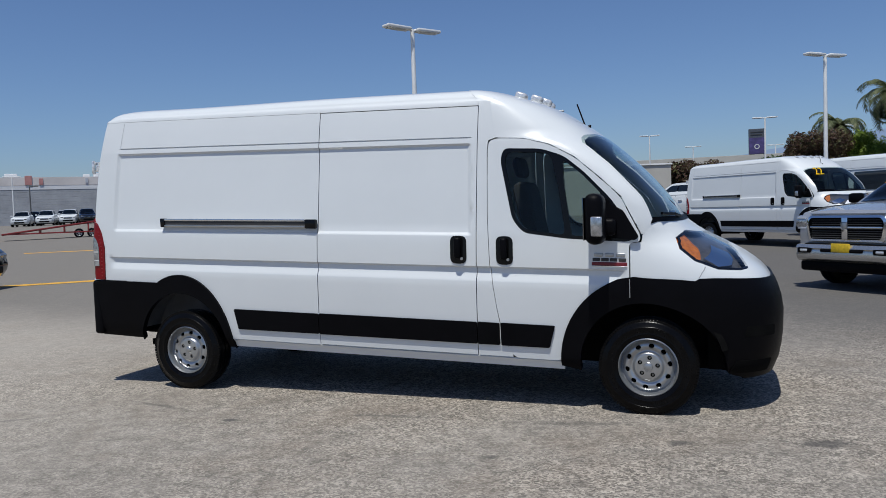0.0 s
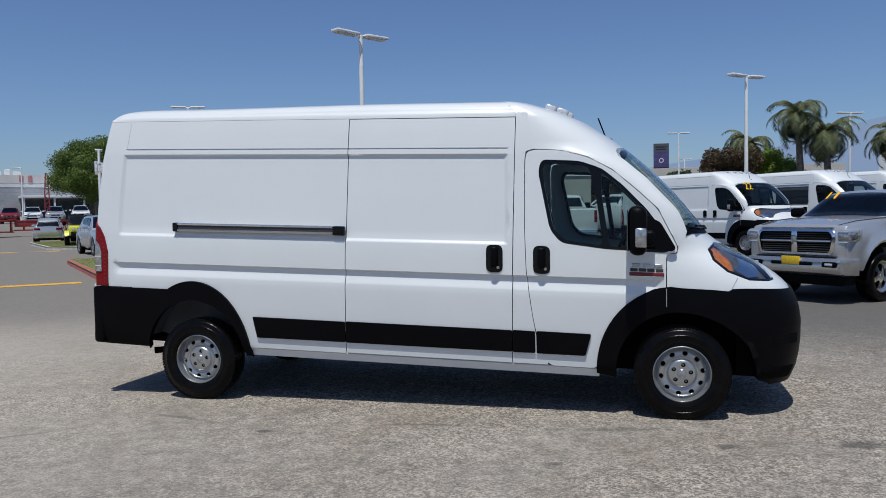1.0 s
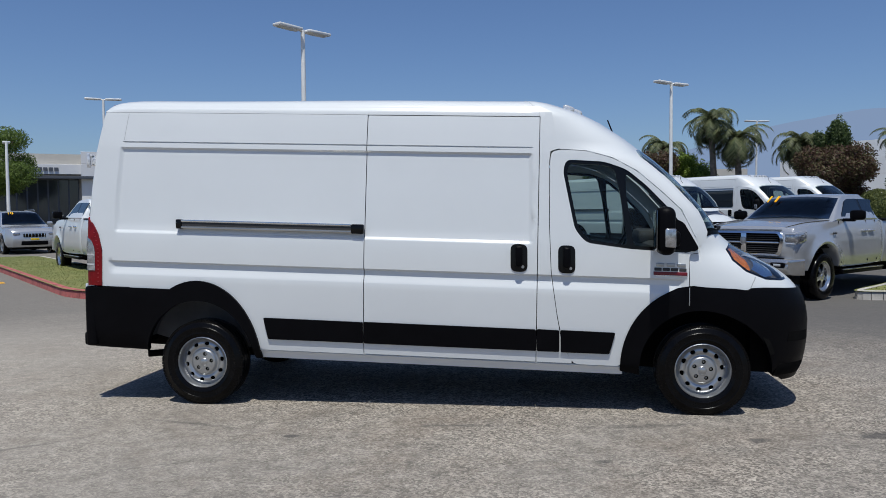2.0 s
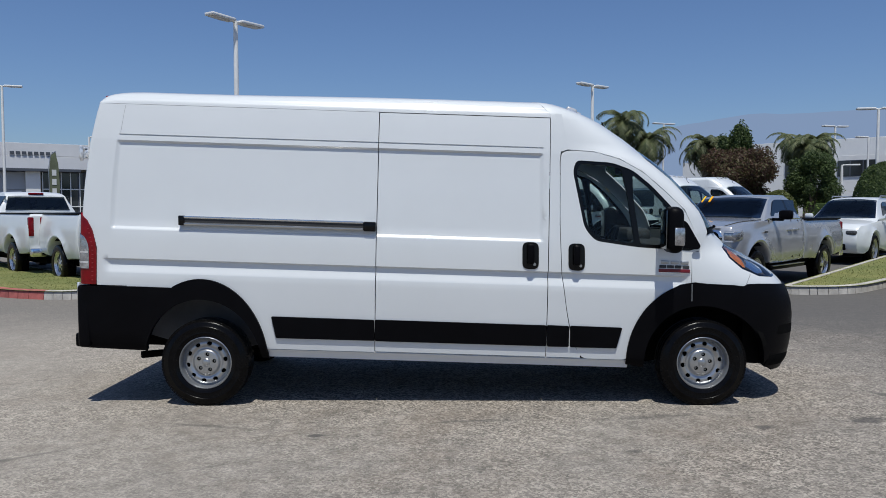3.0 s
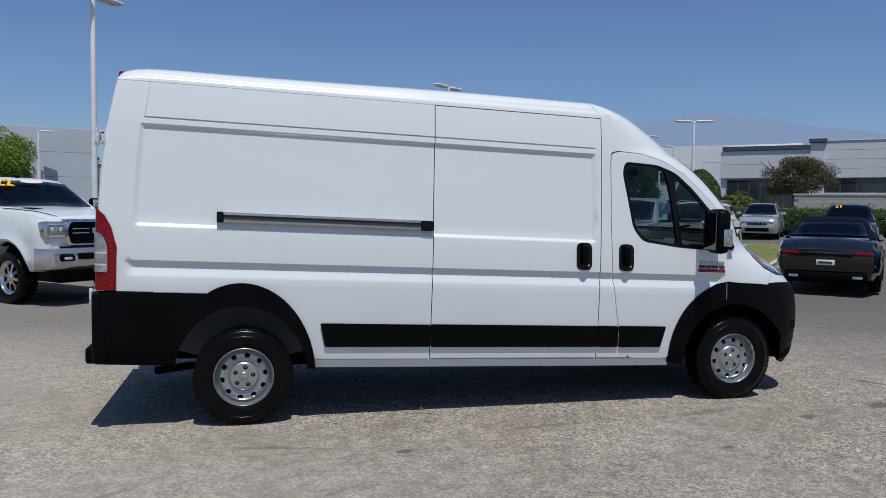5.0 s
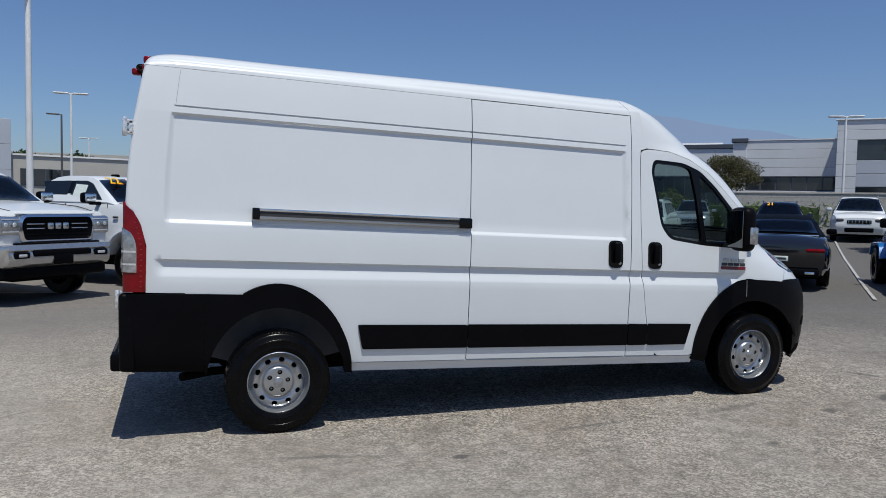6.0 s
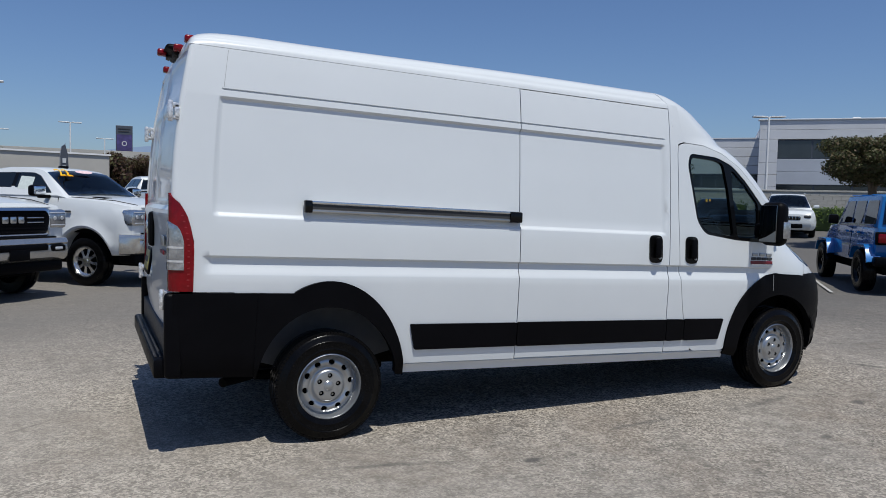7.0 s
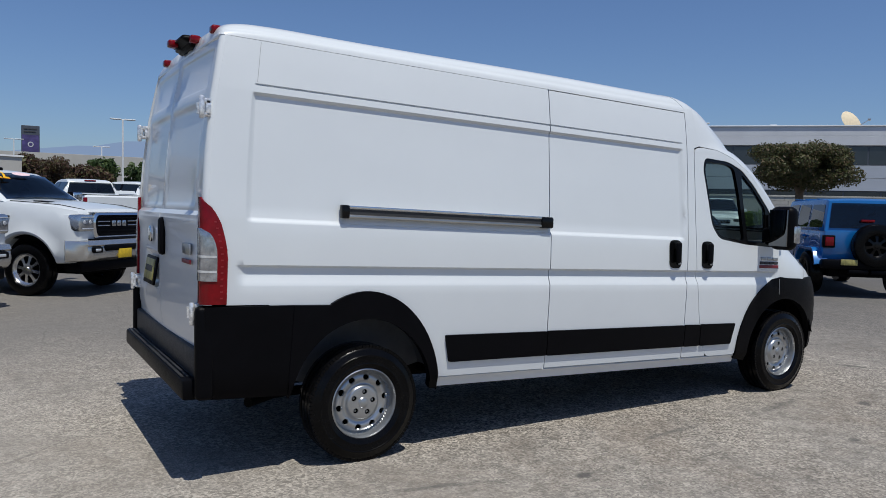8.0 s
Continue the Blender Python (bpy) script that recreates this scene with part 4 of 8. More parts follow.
def van_fittings(van):
    """Handles, track, mirrors, badge, antenna, wipers, roof lamps, exhaust."""
    for near_side in (True, False):
        s = 1 if near_side else -1
        Y = (lambda y: y) if near_side else (lambda y: 2 * MID - y)

        def blk(x0, x1, y0, y1, z0, z1, bev):
            a, b = sorted((Y(y0), Y(y1)))
            return boxed(x0, x1, a, b, z0, z1, bev, seg=4)
        for x in ((2.642, 3.012) if near_side else (3.012,)):
            r = sheet(rounded([(x - 0.066, 1.185), (x + 0.066, 1.185), (x + 0.066, 1.402), (x - 0.066, 1.402)], 0.05), van_side if near_side else mirrored(van_side), us=(), vs=(), step=0.03, rim=0.012, flip=not near_side, offset=0.006)
            h = part("door_handle", r, GLOSS_BLACK, van, "black pull handle in an upright oval")
            part("grip", blk(x - 0.028, x + 0.028, -0.045, -0.012, 1.225, 1.39, 0.02), BLACK_PLASTIC, h)
            part("lock", lathe([(0, -0.018), (0.011, -0.018), (0.013, -0.008)], 14, "y", m=Matrix.Translation((x + 0.03, Y(0.0) if near_side else 2 * MID + 0.02, 1.225))), STEEL, h)
        if near_side:
            t = part("door_track", boxed(-0.150, 1.385, -0.002, 0.035, 1.455, 1.522, 0.008), TRACK_METAL, van, "dull metal sliding-door track")
            part("track_lip", boxed(-0.148, 1.30, -0.012, 0.0, 1.452, 1.468, 0.003), TRACK_METAL, t)
            part("track_lip", boxed(-0.148, 1.30, -0.012, 0.0, 1.506, 1.524, 0.003), ALLOY, t)
            part("track_groove", boxed(-0.14, 1.30, -0.004, 0.002, 1.472, 1.504), TRIM_GREY, t)
            part("track_end", boxed(-0.175, -0.125, -0.014, 0.03, 1.448, 1.526, 0.008), GLOSS_BLACK, t)
            part("roller_cover", boxed(1.30, 1.403, -0.016, 0.03, 1.446, 1.524, 0.012), GLOSS_BLACK, t)
            fill = sheet([(-0.17, 1.415), (1.40, 1.415), (1.40, 1.45), (-0.17, 1.45)], van_side, vs=[1.42, 1.44], step=0.1, rim=0.005, offset=0.004)
            part("track_shelf", fill, WHITE_PAINT, t)
        # mirror
        mir = part("door_mirror", blk(3.665, 3.80, -0.28, -0.06, 1.36, 1.72, 0.06), BLACK_PLASTIC, van, "tall black door mirror with a clear signal lens")
        part("mirror_glass", blk(3.657, 3.665, -0.255, -0.085, 1.39, 1.69, 0.003), MIRROR, mir)
        part("signal_lens", blk(3.715, 3.795, -0.287, -0.25, 1.42, 1.56, 0.012), LAMP_SILVER, mir, "clear signal lens")
        part("mirror_arm", blk(3.72, 3.86, -0.10, 0.04, 1.42, 1.54, 0.03), BLACK_PLASTIC, mir)
        tri = sheet(rounded([(3.78, 1.40), (3.78, 1.66), (3.90, 1.60), (4.01, 1.41), (3.985, 1.385)], 0.02), van_side if near_side else mirrored(van_side), vs=[1.45, 1.5, 1.55, 1.6], us=(), step=0.05, rim=0.01, flip=not near_side, offset=0.012)
        part("mirror_base", tri, BLACK_PLASTIC, mir)
        # badges on the door
        w = part("door_badge", blk(3.672, 3.925, -0.004, 0.012, 1.196, 1.222, 0.004), RED_PAINT_BADGE, van, "dark red and chrome door badge")
        for i in range(4):
            part("badge_plain", blk(3.678 + i * 0.062, 3.732 + i * 0.062, -0.004, 0.012, 1.228, 1.252, 0.004), TRIM_GREY, w)
        for i in range(3):
            part("badge_plain", blk(3.69 + i * 0.08, 3.752 + i * 0.08, -0.004, 0.012, 1.262, 1.288, 0.004), STEEL, w)
        part("badge_rule", blk(3.672, 3.925, -0.006, 0.012, 1.190, 1.195, 0.001), CHROME, w)
    # cab marker lamps on the forehead
    for y in (0.55, 0.78, MID, 2 * MID - 0.78, 2 * MID - 0.55):
        b = boxed(-0.05, 0.05, -0.04, 0.04, -0.03, 0.034, 0.022, m=pose(3.14 - 0.10 * ((y - MID) / 0.47) ** 2, y, 2.52, 0, 20, 0), seg=3)
        part("roof_lamp", b, CLEAR_LENS, van, "clear cab marker lamp on the roof")
    # antenna
    an = lathe([(0.0, 0.035), (0.008, 0.033), (0.015, 0.02), (0.025, 0.0)], 16, "z", m=pose(3.50, 1.0, 2.285, 0, 38, 0))
    a = part("antenna", an, BLACK_PLASTIC, van, "short black roof antenna")
    part("rod", tube([(3.50, 1.0, 2.27), (3.47, 1.0, 2.32), (3.404, 1.03, 2.495)], 0.0065, 8), BLACK_PLASTIC, a)
    # wipers
    for y in (0.55, 1.35):
        part("wiper", tube([(4.265, y, 1.55), (4.235, y - 0.2, 1.57), (4.16, y - 0.40, 1.575)], 0.011, 6), BLACK_PLASTIC, van)
    part("exhaust", tube([(0.6, 0.7, 0.33), (-0.4, 0.5, 0.33), (-0.62, 0.32, 0.33)], 0.03, 12), DARK, van)
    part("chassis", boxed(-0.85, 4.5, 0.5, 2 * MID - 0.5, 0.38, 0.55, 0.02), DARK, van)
    # unseen dark blocks added to stop sun leaking through the panel gaps
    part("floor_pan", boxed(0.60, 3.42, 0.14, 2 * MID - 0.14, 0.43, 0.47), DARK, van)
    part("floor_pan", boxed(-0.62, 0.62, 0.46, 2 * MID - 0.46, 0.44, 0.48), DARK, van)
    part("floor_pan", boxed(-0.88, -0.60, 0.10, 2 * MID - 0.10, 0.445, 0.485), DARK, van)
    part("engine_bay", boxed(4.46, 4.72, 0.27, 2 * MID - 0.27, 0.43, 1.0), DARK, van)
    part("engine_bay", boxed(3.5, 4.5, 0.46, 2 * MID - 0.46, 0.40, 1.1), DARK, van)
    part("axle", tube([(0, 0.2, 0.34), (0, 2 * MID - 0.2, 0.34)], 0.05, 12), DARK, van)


def van_cab(van):
    """What shows through the cab's windows."""
    part("cab_floor", boxed(2.75, 3.5, 0.12, 2 * MID - 0.12, 0.75, 0.82), TRIM_GREY, van)
    part("bulkhead", boxed(2.70, 2.74, 0.13, 2 * MID - 0.13, 0.6, 1.45), TRIM_GREY, van)
    for y in (0.50, 1.54):
        st = new("seat")
        st.parent = van
        part("cushion", boxed(2.86, 3.42, y - 0.25, y + 0.25, 1.08, 1.24, 0.06), SEAT_CLOTH, st)
        part("backrest", boxed(-0.08, 0.08, -0.25, 0.25, 0, 0.68, 0.07, m=pose(2.93, y, 1.18, 0, -12, 0)), SEAT_CLOTH, st)
        part("headrest", boxed(-0.05, 0.05, -0.14, 0.14, 0.72, 0.92, 0.05, m=pose(2.93, y, 1.18, 0, -12, 0)), SEAT_CLOTH, st)
        part("pedestal", boxed(2.92, 3.38, y - 0.2, y + 0.2, 0.82, 1.08), TRIM_GREY, st)
    d = bmesh.new()
    box(d, 3.72, 4.22, 0.12, 2 * MID - 0.12, 1.0, 1.42, 0.09)
    dash = part("dashboard", d, TRIM_GREY, van)
    part("instrument_hood", boxed(3.70, 3.95, 1.28, 1.78, 1.38, 1.52, 0.05), TRIM_GREY, dash)
    m = pose(3.58, 1.54, 1.36, 0, -62, 0)
    sw = bmesh.new()
    ring = [m @ Vector((0.19 * math.cos(a), 0.19 * math.sin(a), 0)) for a in (2 * math.pi * i / 28 for i in range(29))]
    tube(ring, 0.016, 8, sw)
    tube([m @ Vector((-0.18, 0, 0)), m @ Vector((0, 0, -0.03)), m @ Vector((0.18, 0, 0))], 0.018, 6, sw)
    tube([m @ Vector((0, 0, -0.02)), m @ Vector((0, 0, -0.3))], 0.03, 8, sw)
    part("steering_wheel", sw, BLACK_PLASTIC, van)
    part("inner_mirror", boxed(3.55, 3.58, MID - 0.12, MID + 0.12, 2.02, 2.09, 0.02), BLACK_PLASTIC, van)
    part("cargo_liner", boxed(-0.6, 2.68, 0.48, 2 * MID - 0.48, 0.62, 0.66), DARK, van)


RAKE = pose(0, 0, 0.014, 0, math.degrees(0.032), 0)
van = thing("cargo_van", "white high-roof cargo van with black bumpers, parked on asphalt", "van", RAKE)
van_body(van)
van_rear(van)
van_wheels(van)
van_fittings(van)
van_cab(van)
# shear: undoes the rake's shift of x; the sideways skew fits the camera's view
BODY_SHEAR = Matrix.Identity(4)
BODY_SHEAR[0][2] = -0.032
BODY_SHEAR[0][1] = 0.014
for ob in van.children_recursive:
    if ob.type == "MESH" and not (ob.parent and ob.parent.name.startswith("wheel") and ob.parent.type == "EMPTY"):
        ob.data.transform(BODY_SHEAR)


# ---- the lot: rising ground, kerbed islands, painted lines ----
def on(x, y, turn=0.0, lift=0.0):
    return pose(x, y, gz(x, y) + lift, 0, 0, turn)


KERB = shade("kerb_concrete", (0.42, 0.40, 0.37), 0.85, vary=0.2, scale=3, fine=0.12, fine_scale=90, bump=0.3, bump_scale=60)
KERB_RED = shade("kerb_red", (0.36, 0.10, 0.09), 0.8, vary=0.25, scale=5, fine=0.1, fine_scale=70, bump=0.3, bump_scale=60)
LAWN = shade("lawn", (0.15, 0.18, 0.045), 0.95, vary=0.22, scale=0.8, second=(0.20, 0.20, 0.065), fine=0.3, fine_scale=60, bump=0.8, bump_scale=90)
BLADE = shade("grass_blade", (0.15, 0.19, 0.05), 0.7, vary=0.25, scale=3, second=(0.21, 0.215, 0.075))
YELLOW_LINE = shade("yellow_line", (0.62, 0.33, 0.035), 0.8, vary=0.25, scale=5, fine=0.25, fine_scale=50)
WHITE_LINE = shade("white_line", (0.36, 0.36, 0.345), 0.8, vary=0.25, scale=5, fine=0.3, fine_scale=50)


def island(name, loop, red_from=None, label="", seed=1):
    """A kerbed lawn; each kerb stone is a piece."""
    isl = thing(name, label, "traffic island", kind="structure")
    loop = rounded(loop, 1.1, 6)
    d = dense(loop, 0.8)
    bm = bmesh.new()
    vs = [bm.verts.new((x, y, gz(x, y) + 0.15)) for x, y in d]
    bm.faces.new(vs)
    bmesh.ops.triangulate(bm, faces=bm.faces)
    part("lawn", bm, LAWN, isl, smooth=False)
    n = len(d)
    for i in range(n):
        a, b = Vector(d[i]), Vector(d[(i + 1) % n])
        u = (b - a)
        if u.length < 0.05:
            continue
        g = 0.006
        u.normalize()
        nr = Vector((-u.y, u.x))
        a2, b2 = a + u * g, b - u * g
        bm = bmesh.new()
        prof = [(0.0, -0.02), (0.02, 0.13), (0.045, 0.155), (0.15, 0.16), (0.15, 0.10)]
        ra = [bm.verts.new((*(a2 + nr * s), gz(*a2) + h)) for s, h in prof]
        rb = [bm.verts.new((*(b2 + nr * s), gz(*b2) + h)) for s, h in prof]
        for k in range(len(prof) - 1):
            bm.faces.new((ra[k], rb[k], rb[k + 1], ra[k + 1]))
        bm.faces.new(ra[::-1])
        bm.faces.new(rb)
        bmesh.ops.recalc_face_normals(bm, faces=bm.faces)
        mid = (a + b) / 2
        red = red_from is not None and red_from(mid.x, mid.y)
        part("kerb_stone", bm, KERB_RED if red else KERB, isl, smooth=False)
    rnd = np.random.RandomState(seed)
    q = np.array(d)
    lo, hi = q.min(0), q.max(0)
    count = int(min(26000, (hi - lo).prod() * 500))
    pts = rnd.rand(count, 2) * (hi - lo) + lo
    ok = inside(pts[:, 0], pts[:, 1], d)
    ok &= near(pts[:, 0], pts[:, 1], d) > 0.17
    pts = pts[ok][:14000]
    verts, faces = [], []
    for x, y in pts:
        z = gz(x, y) + 0.15
        a = rnd.rand() * 6.28
        w, h, t = 0.008, 0.012 + 0.018 * rnd.rand(), (rnd.rand() - 0.5) * 0.03
        c, s = math.cos(a) * w, math.sin(a) * w
        k = len(verts)
        verts += [(x - c, y - s, z), (x + c, y + s, z), (x + t, y + t, z + h)]
        faces.append((k, k + 1, k + 2))
    me = bpy.data.meshes.new("grass")
    me.from_pydata(verts, [], faces)
    me.materials.append(BLADE)
    tagged(new("grass", me), "short dry green grass on the kerbed island", "grass", kind="stuff")
    return isl


def ribbon(name, a, b, width, mat, label, lift=0.006):
    bm = bmesh.new()
    a, b = Vector(a), Vector(b)
    u = (b - a).normalized()
    nr = Vector((-u.y, u.x)) * width / 2
    k = max(1, int((b - a).length / 0.8))
    rows = []
    rnd = random.Random(3)
    for i in range(k + 1):
        p = a + (b - a) * i / k
        j = rnd.uniform(-0.008, 0.008)
        rows.append([bm.verts.new((*(p + nr * (s + j * s)), gz(*(p + nr * s)) + lift)) for s in (-1, 1)])
    for r, s in zip(rows, rows[1:]):
        bm.faces.new((r[0], s[0], s[1], r[1]))
    bmesh.ops.recalc_face_normals(bm, faces=bm.faces)
    return tagged(part(name, bm, mat, smooth=False), label, "road marking", kind="structure")


island("island_1", [(-16.41, 18.17), (-14.91, 19.56), (-4.82, 9.63), (-3.98, 8.33), (-4.48, 7.09), (-6.1, 7.58)][::-1], lambda x, y: (x + y) < 2.35 and x < -5.2, "grass island with a kerb painted partly red", 1)
island("island_2", [(8.11, 7.96), (18.62, 20.06), (20.28, 18.7), (10.86, 9.01), (9.56, 7.91)][::-1], None, "narrow grass island with pale concrete kerb", 2)
island("island_3", [(-33.93, 35.95), (-30.87, 38.0), (-23.37, 29.49), (-25.41, 27.97)][::-1], None, "distant grass island with pale kerb", 3)
ribbon("marking_1", (-12.6, 8.0), (-9.68, 10.65), 0.5, YELLOW_LINE, "faded yellow line on the asphalt")
ribbon("marking_2", (-29.0, 23.88), (-24.48, 27.59), 0.8, YELLOW_LINE, "faded yellow line on the asphalt")
ribbon("marking_3", (11.37, 5.02), (24.05, 17.65), 0.065, WHITE_LINE, "worn white bay line on the asphalt", 0.03)
ribbon("marking_4", (-6.86, 9.9), (-2.0, 6.6 + 2.2), 0.1, WHITE_LINE, "worn white bay line on the asphalt")
ribbon("marking_5", (16.98, 5.91), (28.01, 16.87), 0.1, WHITE_LINE, "worn white bay line on the asphalt", 0.03)


# ---- parked vehicles ----
SILVER = shade("silver_paint", (0.50, 0.515, 0.535), 0.26, 0.55, vary=0.03, scale=2, coat=0.8)
BLACK_PAINT = shade("black_paint", (0.004, 0.0045, 0.008), 0.12, vary=0.1, scale=2, coat=1.0, spec=0.4)
BLUE_PAINT = shade("blue_paint", (0.006, 0.135, 0.40), 0.25, 0.1, vary=0.05, scale=2, coat=0.9)
YELLOW_PAINT = shade("yellow_paint", (0.62, 0.62, 0.04), 0.3, vary=0.05, scale=2, coat=0.8)
RED_PAINT = shade("red_paint", (0.22, 0.015, 0.014), 0.4, vary=0.15, scale=3, coat=0.4)
STICKER = shade("sticker_yellow", (0.85, 0.50, 0.0), 0.5, vary=0.04)
STICKER_ORANGE = shade("sticker_orange", (0.85, 0.30, 0.0), 0.5, vary=0.04)
PAPER = shade("paper_pale", (0.58, 0.64, 0.61), 0.7, vary=0.08, scale=20)
SIGN_PINK = shade("sticker_pink", (0.75, 0.55, 0.57), 0.6, vary=0.1, scale=30)


def inset(loop, r):
    """The loop drawn inwards by r."""
    n = len(loop)
    area = sum(loop[i][0] * loop[(i + 1) % n][1] - loop[(i + 1) % n][0] * loop[i][1] for i in range(n))
    s = 1 if area > 0 else -1
    out = []
    for i in range(n):
        a, b, c = (Vector(loop[(i + k - 1) % n]) for k in range(3))
        t = ((b - a).normalized() + (c - b).normalized())
        t = t.normalized() if t.length > 1e-6 else (c - b).normalized()
        out.append((b.x - t.y * s * r, b.y + t.x * s * r))
    return out


def run(points, step):
    """An open line of points, filled in."""
    return dense(points, step)[:len(points) - 1 + sum(max(1, int(math.hypot(b[0] - a[0], b[1] - a[1]) / step)) - 1 for a, b in zip(points, points[1:]))] + [points[-1]]


def shell(loop, half, r=0.06, crown=0.0, us=(), vs=()):
    """A closed body of that side view, as wide as half(x, z) says on each side, with rounded edges."""
    n = len(loop)
    mid = inset(loop, r * 0.3)
    low = inset(loop, r)
    bm = bmesh.new()
    rows = []
    fr = [("low", 1), ("mid", 1), ("full", 1), ("full", 0.6), ("full", 0.2), ("full", -0.2), ("full", -0.6), ("full", -1), ("mid", -1), ("low", -1)]
    top = max(p[1] for p in loop)
    for kind, s in fr:
        src = {"low": low, "mid": mid, "full": loop}[kind]
        row = []
        for (x, z), (fx, fz) in zip(src, loop):
            w = half(fx, fz)
            y = w * s if kind == "low" else (w - 0.3 * r) * s if kind == "mid" else (w - r) * s
            row.append(bm.verts.new((x, y, z + crown * (1 - s * s) * max(0, min(1, (fz - top + 0.4) / 0.4)))))
        rows.append(row)
    for a, b in zip(rows, rows[1:]):
        for i in range(n):
            j = (i + 1) % n
            bm.faces.new((a[i], a[j], b[j], b[i]))
    for row, s in ((rows[0], 1), (rows[-1], -1)):
        verts = [Vector((v.co.x, v.co.z)) for v in row]
        k = len(verts)
        lp = [(v.x, v.y) for v in verts]
        gx, gy = [a.ravel() for a in np.meshgrid(us, vs)] if len(us) and len(vs) else (np.zeros(0), np.zeros(0))
        if len(gx):
            ok = inside(gx, gy, lp)
            gx, gy = gx[ok], gy[ok]
            ok = near(gx, gy, lp) > 0.03
            gx, gy = gx[ok], gy[ok]
        pts = verts + [Vector((a, b)) for a, b in zip(gx, gy)]
        co, _, faces, orig, *_ = geometry.delaunay_2d_cdt(pts, [(i, (i + 1) % k) for i in range(k)], [], 0, 1e-6)
        c = np.array([(v.x, v.y) for v in co])
        tri = np.array([f for f in faces if len(f) == 3])
        m = c[tri].mean(1)
        tri = tri[inside(m[:, 0], m[:, 1], lp)]
        made = {}
        for i in range(len(co)):
            o = orig[i]
            if o and o[0] < k:
                made[i] = row[o[0]]
            else:
                made[i] = bm.verts.new((c[i][0], half(c[i][0], c[i][1]) * s, c[i][1]))
        for f in tri:
            try:
                bm.faces.new([made[i] for i in f])
            except ValueError:
                pass
    bmesh.ops.recalc_face_normals(bm, faces=bm.faces)
    return bm


def pane(loop, half, s, off=0.006, thick=0.02):
    """A plate lying on the side of a body."""
    bm = bmesh.new()
    cx = sum(p[0] for p in loop) / len(loop)
    out = [bm.verts.new((x, s * (half(x, z) + off), z)) for x, z in loop]
    inn = [bm.verts.new((x, s * (half(x, z) + off - thick), z)) for x, z in loop]
    bm.faces.new(out)
    for i in range(len(loop)):
        j = (i + 1) % len(loop)
        bm.faces.new((out[i], inn[i], inn[j], out[j]))
    bmesh.ops.recalc_face_normals(bm, faces=bm.faces)
    return bm


def across(a, b, wa, wb, off, thick=0.012, bulge=0.04):
    """A bent pane across the body from the line a to the line b (x, z), wa and wb wide each way."""
    bm = bmesh.new()
    ax, az = a
    bx, bz = b
    nx, nz = (bz - az), -(bx - ax)
    ln = math.hypot(nx, nz)
    nx, nz = nx / ln * off, nz / ln * off
    rows = []
    for k in range(5):
        t = k / 4
        row = []
        for i in range(9):
            s = -1 + i / 4
            w = wa + (wb - wa) * t
            bl = bulge * (1 - s * s)
            row.append(bm.verts.new((ax + (bx - ax) * t + nx + nx / off * bl, s * w, az + (bz - az) * t + nz + nz / off * bl)))
        rows.append(row)
    for r, q in zip(rows, rows[1:]):
        for i in range(8):
            bm.faces.new((r[i], r[i + 1], q[i + 1], q[i]))
    bmesh.ops.solidify(bm, geom=bm.faces[:], thickness=thick)
    bmesh.ops.recalc_face_normals(bm, faces=bm.faces)
    return bm


WHEELS = {}


